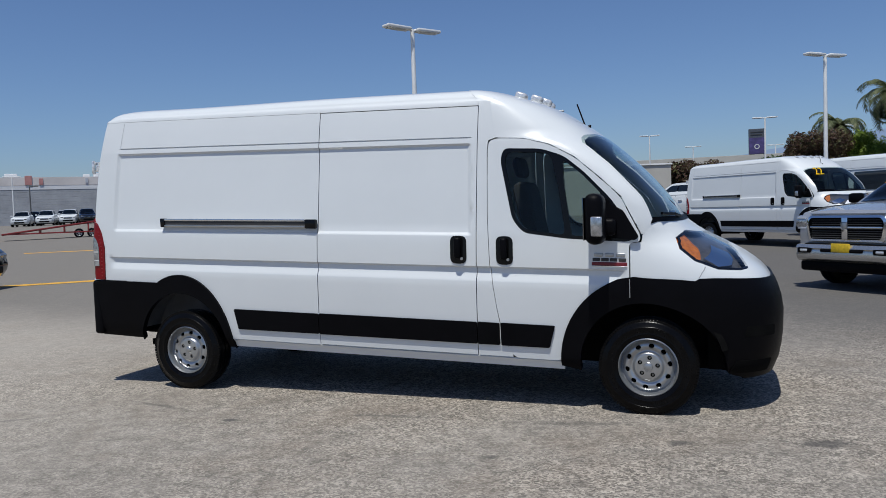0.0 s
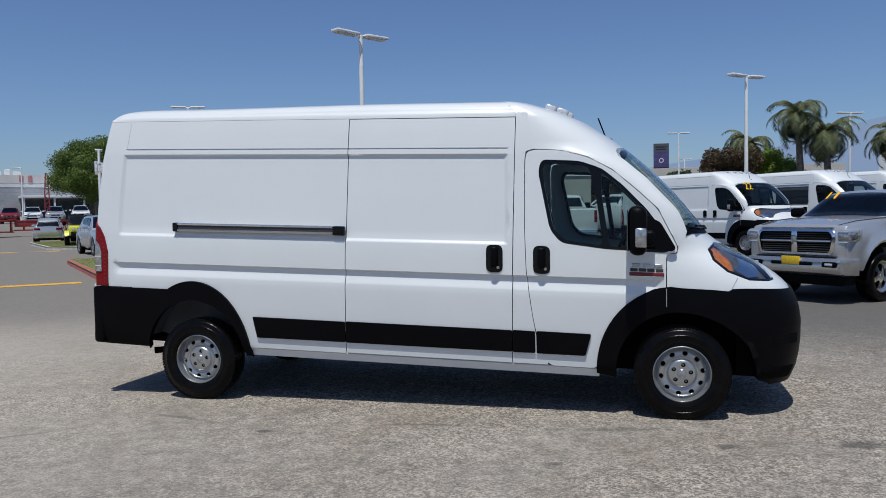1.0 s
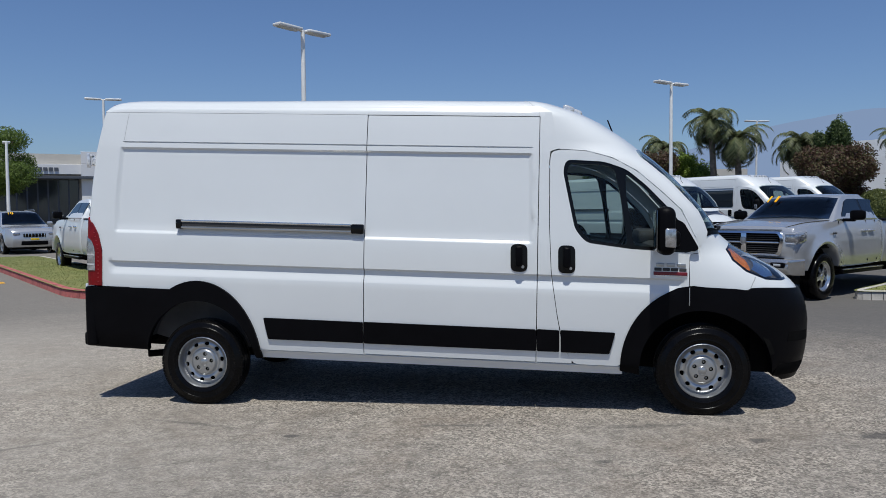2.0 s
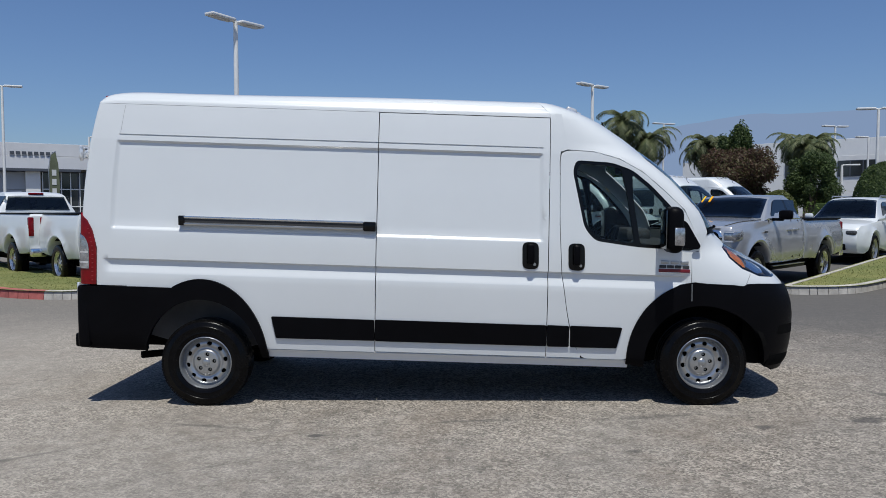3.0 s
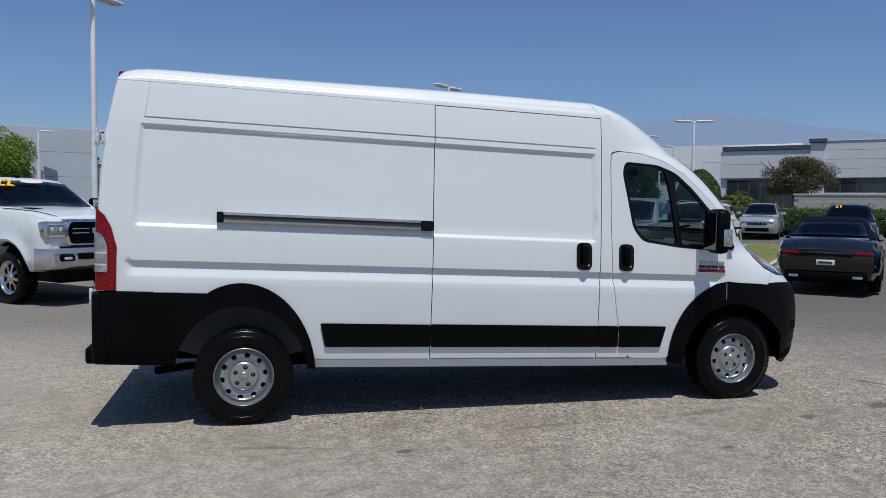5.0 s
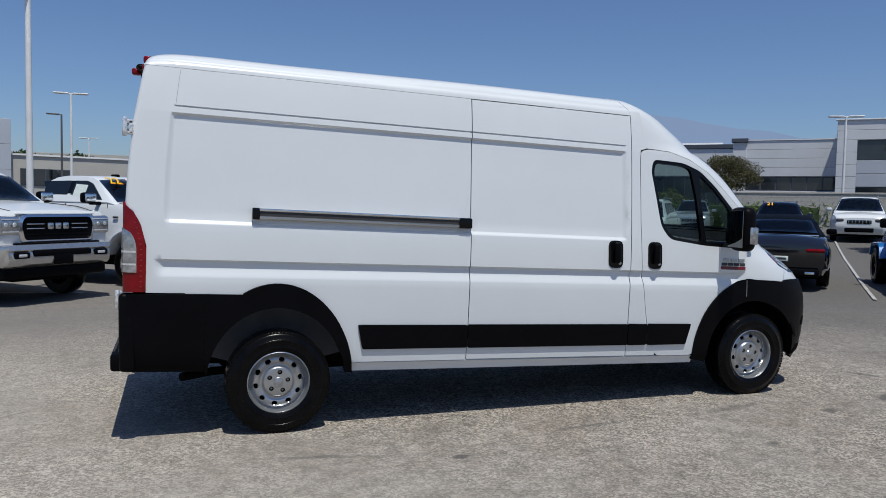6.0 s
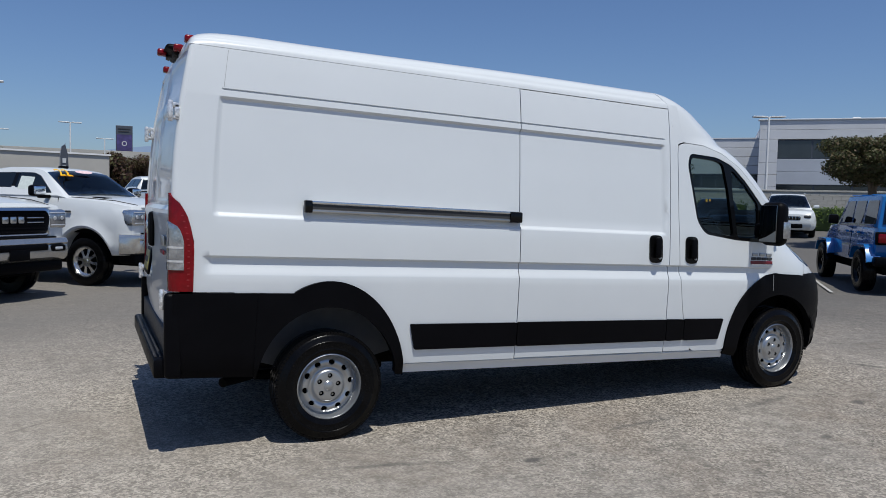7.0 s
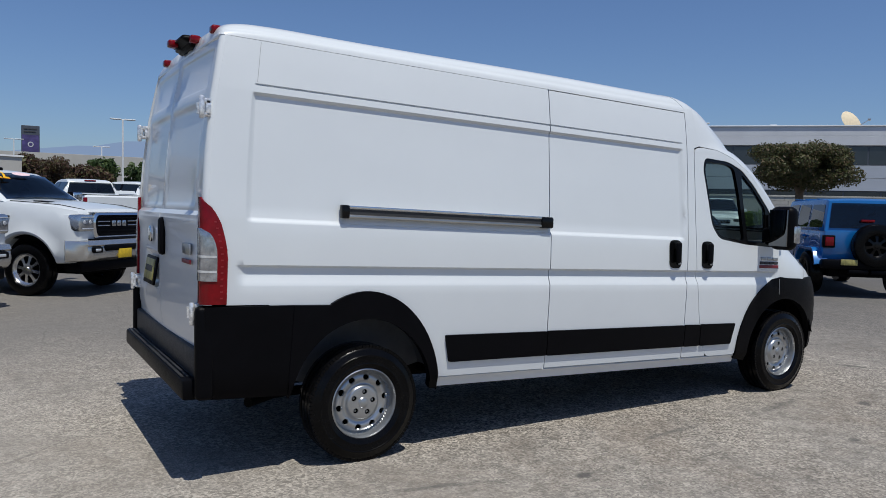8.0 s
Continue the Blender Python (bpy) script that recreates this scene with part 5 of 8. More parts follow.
def car_wheel(parent, x, y, r, width, spokes, rim_mat, outer, rim_r=0.62, name="wheel"):
    """A tyre with a spoked rim; the first of each sort is built, the others share it."""
    key = (r, width, spokes, rim_mat.name, rim_r)
    turn = 0 if outer < 0 else 180
    m = pose(x, y, r, 0, 0, turn)
    if key in WHEELS:
        w = copy_thing(WHEELS[key], m)
        w.parent = parent
        return w
    w = new(name)
    w.parent = parent
    w.matrix_local = m
    h = width / 2
    R = r * rim_r
    t = lathe([(R, -h * 0.8), (R * 1.05, -h * 0.95), (r * 0.86, -h * 1.02), (r * 0.96, -h * 0.9), (r * 0.985, -h * 0.72), (r, -h * 0.6), (r, -h * 0.25), (r * 0.98, -h * 0.22), (r * 0.98, -h * 0.12), (r, -h * 0.1),
               (r, h * 0.3), (r * 0.98, h * 0.33), (r * 0.98, h * 0.45), (r, h * 0.48), (r * 0.96, h * 0.9), (R, h * 0.8)], 40, "y")
    part("tyre", t, RUBBER, w)
    rim = lathe([(R * 0.93, -h * 0.72), (R * 0.97, -h * 0.84), (R * 1.02, -h * 0.86), (R, -h * 0.6), (R * 0.9, -h * 0.2), (R * 0.9, h * 0.6)], 40, "y")
    part("rim", rim, rim_mat, w)
    part("brake", lathe([(0.0, -h * 0.2), (R * 0.9, -h * 0.15)], 24, "y"), DARK, w)
    gap = math.pi / spokes
    holes = []
    for i in range(spokes):
        a = 2 * math.pi * (i + 0.25) / spokes
        q = [(R * k * math.cos(a + gap * e), R * k * math.sin(a + gap * e)) for k, e in ((0.36, -0.45), (0.82, -0.66), (0.84, 0.0), (0.82, 0.66), (0.36, 0.45))]
        holes.append(rounded(q, R * 0.06, 2))
    edge = [(R * 0.96 * math.cos(2 * math.pi * i / 40), R * 0.96 * math.sin(2 * math.pi * i / 40)) for i in range(40)]
    cup = [(0.0, -0.70), (0.30, -0.66), (0.50, -0.58), (0.82, -0.50), (0.96, -0.74)]
    disc = sheet(edge, lambda u, w2: Vector((u, h * lerp(cup, math.hypot(u, w2) / R), w2)), holes, step=R * 0.16, rim=0.022)
    part("spoked_disc", disc, rim_mat, w)
    part("hub", lathe([(0.0, -h * 0.78), (R * 0.16, -h * 0.76), (R * 0.22, -h * 0.6), (R * 0.24, -h * 0.3)], 20, "y"), rim_mat, w)
    WHEELS[key] = w
    return w


def wheel_set(v, wb, track, r, width, spokes, rim_mat, rim_r=0.62):
    for x in (0, -wb):
        for s in (-1, 1):
            car_wheel(v, x, s * track, r, width, spokes, rim_mat, s, rim_r)


def year_sticker(v, text, m, size=0.24):
    """A year on the windscreen in fat yellow figures with an orange rim."""
    st = lettering("year_sticker", text, size, m, STICKER, v, 0.003)
    st["label"] = "yellow year figures on the windscreen"
    lettering("sticker_rim", text, size * 1.1, m @ pose(0.008, -0.006, -0.004), STICKER_ORANGE, st, 0.002)


def pickup(name, m, paint, label, year="", new_face=True, plate=None, group=""):
    """A crew-cab pickup; x runs ahead from the front axle."""
    v = thing(name, label, "pickup truck", m, group)
    WB = 3.8 if new_face else 3.57
    k = 1.02 if new_face else 0.945
    W = 1.015 if new_face else 0.99
    R = 0.415
    arch = lambda cx, r: [(cx + r * math.cos(radians(a)), R + r * math.sin(radians(a))) for a in range(12, 169, 8)]

    def half(x, z):
        w = W - 0.02 - 0.07 * smooth(1.05 * k, 1.5 * k, z) - 0.05 * (1 - smooth(0.45, 0.75, z))
        w -= 0.07 * smooth(0.70, 0.98, x) + 0.015 * smooth(0.2, 0.7, x)
        for cx in (0, -WB):
            d = math.hypot(x - cx, z - R)
            w += 0.035 * smooth(0.72, 0.60, d) * (1 if z > 0.4 else 0)
        return w
    front = [(0.74, 0.54), (0.84, 0.55), (0.93, 0.70), (0.94, 1.0 * k), (0.93, 1.26 * k), (0.87, 1.345 * k), (0.45, 1.41 * k), (0.0, 1.44 * k), (-0.45, 1.46 * k), (-1.2, 1.47 * k), (-2.0, 1.475 * k), (-WB + 1.20, 1.48 * k), (-WB + 1.20, 0.56), (-1.5, 0.53), (-0.78, 0.53)]
    loop = run(front, 0.25) + arch(0, 0.56)[::-1]
    vs = [0.6, 0.75, 0.9, 1.0, 1.1, 1.2, 1.3, 1.38, 1.43]
    us = list(np.arange(-2.6, 0.95, 0.12))
    part("body", shell(loop, half, 0.05, 0.05, us, vs), paint, v)
    rear = [(-WB + 1.175, 0.56), (-WB + 1.175, 1.46 * k), (-WB - 0.2, 1.455 * k), (-WB - 1.10, 1.45 * k), (-WB - 1.17, 1.40 * k), (-WB - 1.17, 0.70), (-WB - 1.12, 0.62), (-WB - 0.78, 0.57)]
    loop = run(rear, 0.25) + arch(-WB, 0.56)[::-1] + [(-WB + 0.78, 0.55)]
    bed = part("bed", shell(loop, half, 0.05, 0.0, list(np.arange(-WB - 1.1, -WB + 1.15, 0.12)), vs), paint, v)
    # flat sheet on the closed bed, a hollow's shade put into its colour
    part("bed_well", boxed(-WB - 1.08, -WB + 1.12, -0.78, 0.78, 1.455 * k, 1.47 * k, 0.01), DARK, bed, "near-black sheet standing in for the shaded load bed")
    for s in (-1, 1):
        a, b = sorted((s * 0.83, s * 0.93))
        part("bed_rail", boxed(-WB - 1.08, -WB + 1.12, a, b, 1.44 * k, 1.475 * k, 0.012), BLACK_PLASTIC, bed)

    def cab(x, z):
        return W - 0.10 - 0.22 * max(0, (z - 1.45 * k)) / 0.5
    top = 1.97 * k
    cabin = [(-0.42, 1.44 * k), (-0.75, 1.66 * k), (-1.08, 1.88 * k), (-1.22, top - 0.03), (-1.45, top), (-2.0, top + 0.005), (-WB + 1.55, top - 0.02), (-WB + 1.40, top - 0.08), (-WB + 1.27, 1.60 * k), (-WB + 1.24, 1.44 * k)]
    part("cab", shell(dense(cabin, 0.2), cab, 0.05, 0.02), paint, v)
    part("windscreen", across((-0.50, 1.49 * k), (-1.10, 1.885 * k), W - 0.20, W - 0.32, 0.008, 0.012, 0.05), TINTED, v)
    part("rear_window", across((-WB + 1.382, 1.86 * k), (-WB + 1.252, 1.53 * k), W - 0.36, W - 0.26, 0.022, 0.012, 0.0), TINTED, v)
    part("inside", boxed(-WB + 1.4, -1.0, -0.7, 0.7, 1.2, 1.55 * k), DARK, v)
    x1 = -WB + 1.34
    split = -1.72
    for s in (-1, 1):
        part("side_window", pane(rounded([(-0.78, 1.51 * k), (-1.20, 1.83 * k), (-1.36, 1.88 * k), (split + 0.03, 1.885 * k), (split + 0.03, 1.52 * k)], 0.04), cab, s), TINTED, v)
        part("side_window", pane(rounded([(split - 0.05, 1.52 * k), (split - 0.05, 1.885 * k), (x1 - 0.10, 1.87 * k), (x1 + 0.02, 1.75 * k), (x1 + 0.03, 1.53 * k)], 0.05), cab, s), TINTED, v)
        part("window_pillar", pane([(split - 0.06, 1.52 * k), (split - 0.06, 1.88 * k), (split + 0.04, 1.88 * k), (split + 0.04, 1.52 * k)], cab, s, 0.004, 0.02), GLOSS_BLACK, v)
        for x in (-0.62, split - 0.01, x1 + 0.12 - 0.0):
            part("door_seam", pane([(x, 0.62), (x + 0.008, 0.62), (x + 0.008, 1.46 * k), (x, 1.46 * k)], half, s, 0.003, 0.01), DARK, v)
        for x in (split + 0.30 - 0.10, x1 + 0.42):
            part("door_handle", boxed(x - 0.12, x + 0.10, min(s * (W - 0.05), s * W), max(s * (W - 0.05), s * W), 1.23 * k, 1.275 * k, 0.015), CHROME if new_face else paint, v)
        part("sill_step", boxed(-2.35, -0.68, min(s * (W - 0.16), s * (W - 0.02)), max(s * (W - 0.16), s * (W - 0.02)), 0.42, 0.50, 0.02), BLACK_PLASTIC, v)
        part("step_trim", boxed(-2.35, -0.68, min(s * (W - 0.04), s * (W - 0.01)), max(s * (W - 0.04), s * (W - 0.01)), 0.485, 0.505, 0.006), ALLOY, v)
        part("fender_badge", boxed(-0.40, -0.28, min(s * (W - 0.03), s * (W - 0.004)), max(s * (W - 0.03), s * (W - 0.004)), 1.21 * k, 1.245 * k, 0.006), TRIM_GREY, v)
        if year and s < 0:
            part("window_sheet", pane([(split + 0.10, 1.60 * k), (split + 0.10, 1.82 * k), (split + 0.42, 1.80 * k), (split + 0.42, 1.58 * k)], cab, s, 0.010, 0.003), PAPER, v, "pale price sheet in the side window")
        # lamps, mirrors
        y0, y1 = sorted((s * (W - 0.42), s * (W - 0.07))) if new_face else sorted((s * (W - 0.29), s * (W - 0.038)))
        yaw = Matrix.Translation((-0.015 if new_face else -0.045, 0, 0))
        hl = part("headlamp", boxed(0.62, 0.985, y0, y1, (1.015 if new_face else 1.06) * k, 1.29 * k, 0.05, m=yaw), ALLOY if new_face else paint, v, "clear headlamp in a chrome surround")
        part("lamp_interior", boxed(0.70, 0.992, y0 + (0.02 if new_face or s > 0 else -0.006), y1 - (0.02 if new_face or s < 0 else -0.006), (1.045 if new_face else 1.08) * k, 1.26 * k, 0.035, m=yaw), LAMP_SILVER, hl)
        part("hood_seam", tube([(0.86, s * 0.70, 1.358 * k), (0.45, s * 0.76, 1.425 * k), (0.0, s * 0.80, 1.452 * k), (-0.42, s * 0.83, 1.472 * k)], 0.007, 6), TRIM_GREY, v)
        for q in (0.09, 0.22) if new_face else ():
            yc = s * (W - 0.40 + q + 0.01)
            part("projector", lathe([(0.0, 0.012), (0.025, 0.01), (0.036, 0.0), (0.04, -0.02)], 18, "x", m=yaw @ Matrix.Translation((0.988, yc, 1.165 * k))), CLEAR_LENS, hl)
        part("lamp_brow", boxed(0.9, 0.998, y0 + 0.04, y1 - 0.04, 1.232 * k, 1.25 * k, 0.006, m=yaw), CLEAR_LENS, hl)
        part("lamp_amber", boxed(0.9, 0.997, y0 + 0.05, y1 - 0.05, 1.055 * k, 1.075 * k, 0.006, m=yaw), CLEAR_LENS, hl)
        y0, y1 = sorted((s * (W - 0.05), s * (W - 0.16)))
        part("tail_lamp", boxed(-WB - 1.185, -WB - 1.08, y0, y1, 0.98, 1.38 * k, 0.02), RED_LENS, v, "red tail lamp")
        y0, y1 = sorted((s * (W + 0.02), s * (W + 0.27)))
        mr = part("door_mirror", boxed(-0.93, -0.77, y0, y1, 1.47 * k, 1.66 * k, 0.05), BLACK_PLASTIC, v, "door mirror on a black arm")
        y0, y1 = sorted((s * (W - 0.12), s * (W + 0.1)))
        part("mirror_arm", boxed(-0.90, -0.80, y0, y1, 1.44 * k, 1.50 * k, 0.02), BLACK_PLASTIC, mr)
        if new_face:
            y0, y1 = sorted((s * (W + 0.03), s * (W + 0.26)))
            part("mirror_cap", boxed(-0.80, -0.755, y0, y1, 1.50 * k, 1.64 * k, 0.02, seg=3), CHROME, mr, "chrome mirror cap")
    # face
    face = lambda x: Matrix(((0, 0, 1, x), (1, 0, 0, 0), (0, 1, 0, 0), (0, 0, 0, 1)))
    drop, wide, high = (0.0, 0.0, 0.0) if new_face else (0.06, 0.06, 0.025)
    outer = rounded([(-0.60 - wide, 1.31 * k - high), (0.60 + wide, 1.31 * k - high), (0.66 + wide, 1.16 * k), (0.60 + wide, 0.90 * k - drop), (-0.60 - wide, 0.90 * k - drop), (-0.66 - wide, 1.16 * k)], 0.07)
    inner = rounded([(-0.56 - wide, 1.275 * k - high), (0.56 + wide, 1.275 * k - high), (0.61 + wide, 1.16 * k), (0.56 + wide, 0.945 * k - drop), (-0.56 - wide, 0.945 * k - drop), (-0.61 - wide, 1.16 * k)], 0.06)
    gr = part("grille", flat(inner, face(0.88), 0.075), BLACK_PLASTIC if new_face else DARK, v, "black mesh grille" if new_face else "chrome cross-bar grille")
    ring = bmesh.new()
    n = len(outer)
    loops = [[ring.verts.new((x, y * f, z)) for (y, z) in src] for src, x, f in ((outer, 0.86, 1), (outer, 0.965, 1), (inner, 0.985, 1), (inner, 0.93, 0.99))]
    for la, lb in zip(loops, loops[1:]):
        for i in range(n):
            j = (i + 1) % n
            ring.faces.new((la[i], la[j], lb[j], lb[i]))
    bmesh.ops.recalc_face_normals(ring, faces=ring.faces)
    part("grille_surround", ring, CHROME, gr)
    if new_face:
        for i in range(6):
            z = (0.965 + i * 0.052) * k
            part("grille_bar", boxed(0.945, 0.962, -0.55, 0.55, z, z + 0.012, 0.004), BLACK_PLASTIC, gr)
        for y0, y1 in ((-0.52, -0.23), (0.23, 0.52)):
            for z in (1.10, 1.165):
                part("grille_insert", boxed(0.952, 0.972, y0, y1, z * k, (z + 0.016) * k, 0.005), ALLOY, gr)
        for i in range(3):
            y = -0.13 + i * 0.13
            part("badge_block", boxed(0.955, 0.975, y - 0.05, y + 0.05, 1.095 * k, 1.19 * k, 0.015), ALLOY, gr)
    else:
        part("grille_cross", boxed(0.94, 0.985, -0.055, 0.055, 0.93 * k - drop, 1.26 * k, 0.015), CHROME, gr)
        part("grille_cross", boxed(0.94, 0.98, -0.64, 0.64, 1.065 * k, 1.10 * k, 0.012), CHROME, gr)
        part("emblem", boxed(0.98, 0.995, -0.05, 0.05, 1.05 * k, 1.18 * k, 0.02), STEEL, gr)
        for i in range(9):
            z = (0.90 + i * 0.038) * k
            part("grille_bar", boxed(0.945, 0.96, -0.62, 0.62, z, z + 0.011, 0.003), TRIM_GREY, gr)
    part("hood_lip", boxed(0.84, 0.955, -0.66, 0.66, 1.312 * k, 1.33 * k, 0.008), paint, v)
    d = 0.0 if new_face else -0.10
    fb = part("front_bumper", shell(dense([(x, z + d if new_face else 0.46 + (z - 0.56) * 0.84) for x, z in ((0.72, 0.56), (0.98, 0.57), (1.06, 0.62), (1.08, 0.70), (1.06, 0.80), (1.08, 0.83), (1.05, 0.90), (0.72, 0.91))], 0.2), lambda x, z: W - 0.005 - 0.13 * smooth(0.8, 1.08, x), 0.05), BUMPER_CHROME, v, "bright front bumper")
    part("bumper_slot", boxed(1.03, 1.09, -0.50 if new_face else -0.38, 0.50 if new_face else 0.38, 0.72 + d, (0.82 if new_face else 0.78) + d, 0.03), BLACK_PLASTIC, fb)
    part("bumper_strip", boxed(0.85, 1.0, -0.72, 0.72, 0.895 + d * 1.6, 0.925 + d * 1.6, 0.01), BLACK_PLASTIC, fb)
    for s in (-1, 1):
        y0, y1 = sorted((s * 0.58, s * 0.84))
        fog = part("fog_recess", boxed(0.98, 1.07, y0, y1, 0.70 + d, 0.80 + d, 0.03, m=pose(0, 0, 0, 0, 0, -s * 2)), BLACK_PLASTIC, fb)
        part("fog_lamp", boxed(1.0, 1.076, y0 + 0.06, y1 - 0.06, 0.725 + d, 0.775 + d, 0.015, m=pose(0, 0, 0, 0, 0, -s * 2)), CLEAR_LENS, fog)
    part("air_dam", boxed(0.6, 0.96, -W + 0.14, W - 0.14, 0.40 + d, 0.57 + d, 0.04), BLACK_PLASTIC, v)
    part("rear_bumper", boxed(-WB - 1.30, -WB - 1.12, -W + 0.06, W - 0.06, 0.52, 0.72, 0.04), CHROME, v)
    # near-black blocks added to put shade into the arches and the underside
    part("chassis", boxed(-WB - 1.0, 0.7, -0.55, 0.55, 0.34, 0.62), DARK, v)
    part("underbody", boxed(-WB - 1.0, 0.8, -W + 0.24, W - 0.24, 0.44, 0.75), DARK, v)
    for x in (0, -WB):
        part("wheel_well", boxed(x - 0.56, x + 0.56, -W + 0.24, W - 0.24, 0.44, 1.0), DARK, v)
        for s in (-1, 1):
            a, b = sorted((s * (W - 0.30), s * (W - 0.08)))
            part("well_roof", boxed(x - 0.5, x + 0.5, a, b, 0.90, 0.98), DARK, v)
    part("hood_scoop", boxed(-0.14, 0.14, -0.09, 0.09, -0.02, 0.022, 0.012, m=pose(-0.02, -0.55, 1.455 * k, 0, 3, 0)), BLACK_PLASTIC, v, "black hood air scoop") if new_face else None
    if new_face:
        part("stop_lamp", boxed(-WB + 1.38, -WB + 1.44, -0.18, 0.18, top - 0.06, top - 0.01, 0.015), RED_LENS, v)
        part("roof_fin", boxed(-1.55, -1.35, -0.03, 0.03, top, top + 0.06, 0.02), BLACK_PLASTIC, v)
    if plate is not None:
        p = part("dealer_plate", boxed(1.06, 1.095, -0.16, 0.16, 0.60 if new_face else 0.63, 0.75 if new_face else 0.77, 0.005), plate, v, "dealer plate on the front bumper")
    wheel_set(v, WB, W - 0.16, R, 0.27, 8 if new_face else 5, ALLOY)
    sm = Matrix(((0, -0.834, 0.552, 0), (1, 0, 0, 0), (0, 0.552, 0.834, 0), (0, 0, 0, 1)))
    if year:
        year_sticker(v, year, Matrix.Translation((-0.985 + 0.046, -0.50, 1.82 * k + 0.068)) @ sm, 0.29)
        if new_face:
            e = flat([(0.20 * math.cos(2 * math.pi * i / 24), 0.05 * math.sin(2 * math.pi * i / 24)) for i in range(24)], Matrix.Translation((-1.01 + 0.045, 0.0, 1.85 * k + 0.065)) @ sm, 0.004)
            part("windscreen_sticker", e, SIGN_PINK, v, "pale oval windscreen sticker")
    return v


def car(name, m, paint, label, category="car", L=1.0, H=1.0, W=0.95, kind="suv", r=0.37, spokes=5, rim=None, year="", grille=GLOSS_BLACK, group="", plate=None, light_trim=False):
    """An estate-shaped or low car from one plan; x runs ahead from the front axle."""
    v = thing(name, label, category, m, group)
    rim = rim or STEEL
    WB = 3.0 * L
    A = r + 0.05
    arch = lambda cx: [(cx + A * math.cos(radians(a)), r + A * math.sin(radians(a))) for a in range(-4, 185, 14)]
    if kind == "suv":
        belt, top = 1.16 * H, 1.78 * H
        low = [(0.55, 0.28), (0.78, 0.30), (0.90, 0.45), (0.92, 0.62 * H), (0.86, 0.92 * H), (0.70, 1.03 * H), (0.1, 1.10 * H), (-0.50, 1.14 * H), (-1.6, belt), (-WB - 0.6, belt + 0.03), (-WB - 0.93, belt), (-WB - 0.98, 0.85 * H), (-WB - 0.96, 0.50), (-WB - 0.85, 0.36)]
        house = [(-0.42, 1.12 * H), (-0.85, 1.42 * H), (-1.20, 1.68 * H), (-1.45, top - 0.03), (-1.9, top), (-WB + 0.2, top - 0.01), (-WB - 0.45, top - 0.07), (-WB - 0.70, top - 0.2), (-WB - 0.90, belt)]
        ws, rw = ((-0.55, 1.20 * H), (-1.24, 1.69 * H)), ((-WB - 0.735, top - 0.22), (-WB - 0.90, belt + 0.06))
        wins = [[(-0.98, 1.20 * H), (-1.42, 1.60 * H), (-1.62, 1.66 * H), (-1.82, 1.67 * H), (-1.82, 1.21 * H)], [(-1.92, 1.21 * H), (-1.92, 1.67 * H), (-WB + 0.30, 1.66 * H), (-WB + 0.12, 1.22 * H)], [(-WB + 0.02, 1.23 * H), (-WB + 0.22, 1.655 * H), (-WB - 0.35, 1.61 * H), (-WB - 0.55, 1.5 * H), (-WB - 0.62, 1.26 * H)]]
    else:
        belt, top = 0.94 * H, 1.38 * H
        low = [(0.55, 0.24), (0.74, 0.26), (0.84, 0.42), (0.82, 0.62), (0.70, 0.76 * H), (0.1, 0.88 * H), (-0.55, belt), (-1.6, belt + 0.01), (-WB - 0.3, belt + 0.05), (-WB - 0.85, belt), (-WB - 1.02, 0.82 * H), (-WB - 1.06, 0.55), (-WB - 0.95, 0.30), (-WB - 0.8, 0.26)]
        house = [(-0.62, 0.92 * H), (-1.05, 1.16 * H), (-1.40, 1.32 * H), (-1.75, top), (-2.2, top), (-WB + 0.30, 1.30 * H), (-WB - 0.25, 1.08 * H), (-WB - 0.50, belt)]
        ws, rw = ((-0.74, 0.99 * H), (-1.42, 1.32 * H)), ((-WB + 0.18, 1.27 * H), (-WB - 0.33, 1.04 * H))
        wins = [[(-1.12, 0.99 * H), (-1.55, 1.27 * H), (-1.80, 1.31 * H), (-2.1, 1.31 * H), (-2.1, 1.0 * H)], [(-2.16, 1.0 * H), (-2.16, 1.31 * H), (-WB + 0.35, 1.24 * H), (-WB + 0.05, 1.02 * H)]]

    def half(x, z):
        w = W - 0.06 * smooth(0.7 * H, belt, z) - 0.06 * (1 - smooth(0.25, 0.55, z))
        w -= 0.16 * smooth(0.40, 0.92, x) ** 1.5 + 0.08 * smooth(-WB - 0.5, -WB - 1.0, x)
        for cx in (0, -WB):
            w += 0.025 * smooth(A + 0.16, A + 0.03, math.hypot(x - cx, z - r))
        return w
    loop = run(low, 0.2) + [(-WB - A - 0.02, 0.30)] + arch(-WB)[::-1] + [(-WB / 2, 0.27)] + arch(0)[::-1]
    vs = [z * H for z in (0.4, 0.5, 0.6, 0.72, 0.82, 0.9, 1.0, 1.08)]
    part("body", shell(loop, half, 0.07, 0.05, list(np.arange(-WB - 0.9, 0.9, 0.12)), vs), paint, v)

    def cab(x, z):
        return W - 0.09 - 0.24 * max(0, z - belt) / (top - belt) - 0.08 * smooth(-WB, -WB - 0.9, x)
    part("roof", shell(dense(house, 0.2), cab, 0.07, 0.02), paint if kind == "suv" or not light_trim else BLACK_PLASTIC, v)
    part("windscreen", across(ws[0], ws[1], W - 0.16, W - 0.33, 0.008, 0.012, 0.06), TINTED, v)
    part("rear_window", across(rw[0], rw[1], W - 0.36, W - 0.24, 0.012, 0.012, 0.02), TINTED, v)
    for s in (-1, 1):
        for wl in wins:
            part("side_window", pane(rounded(wl, 0.05), cab, s), TINTED, v)
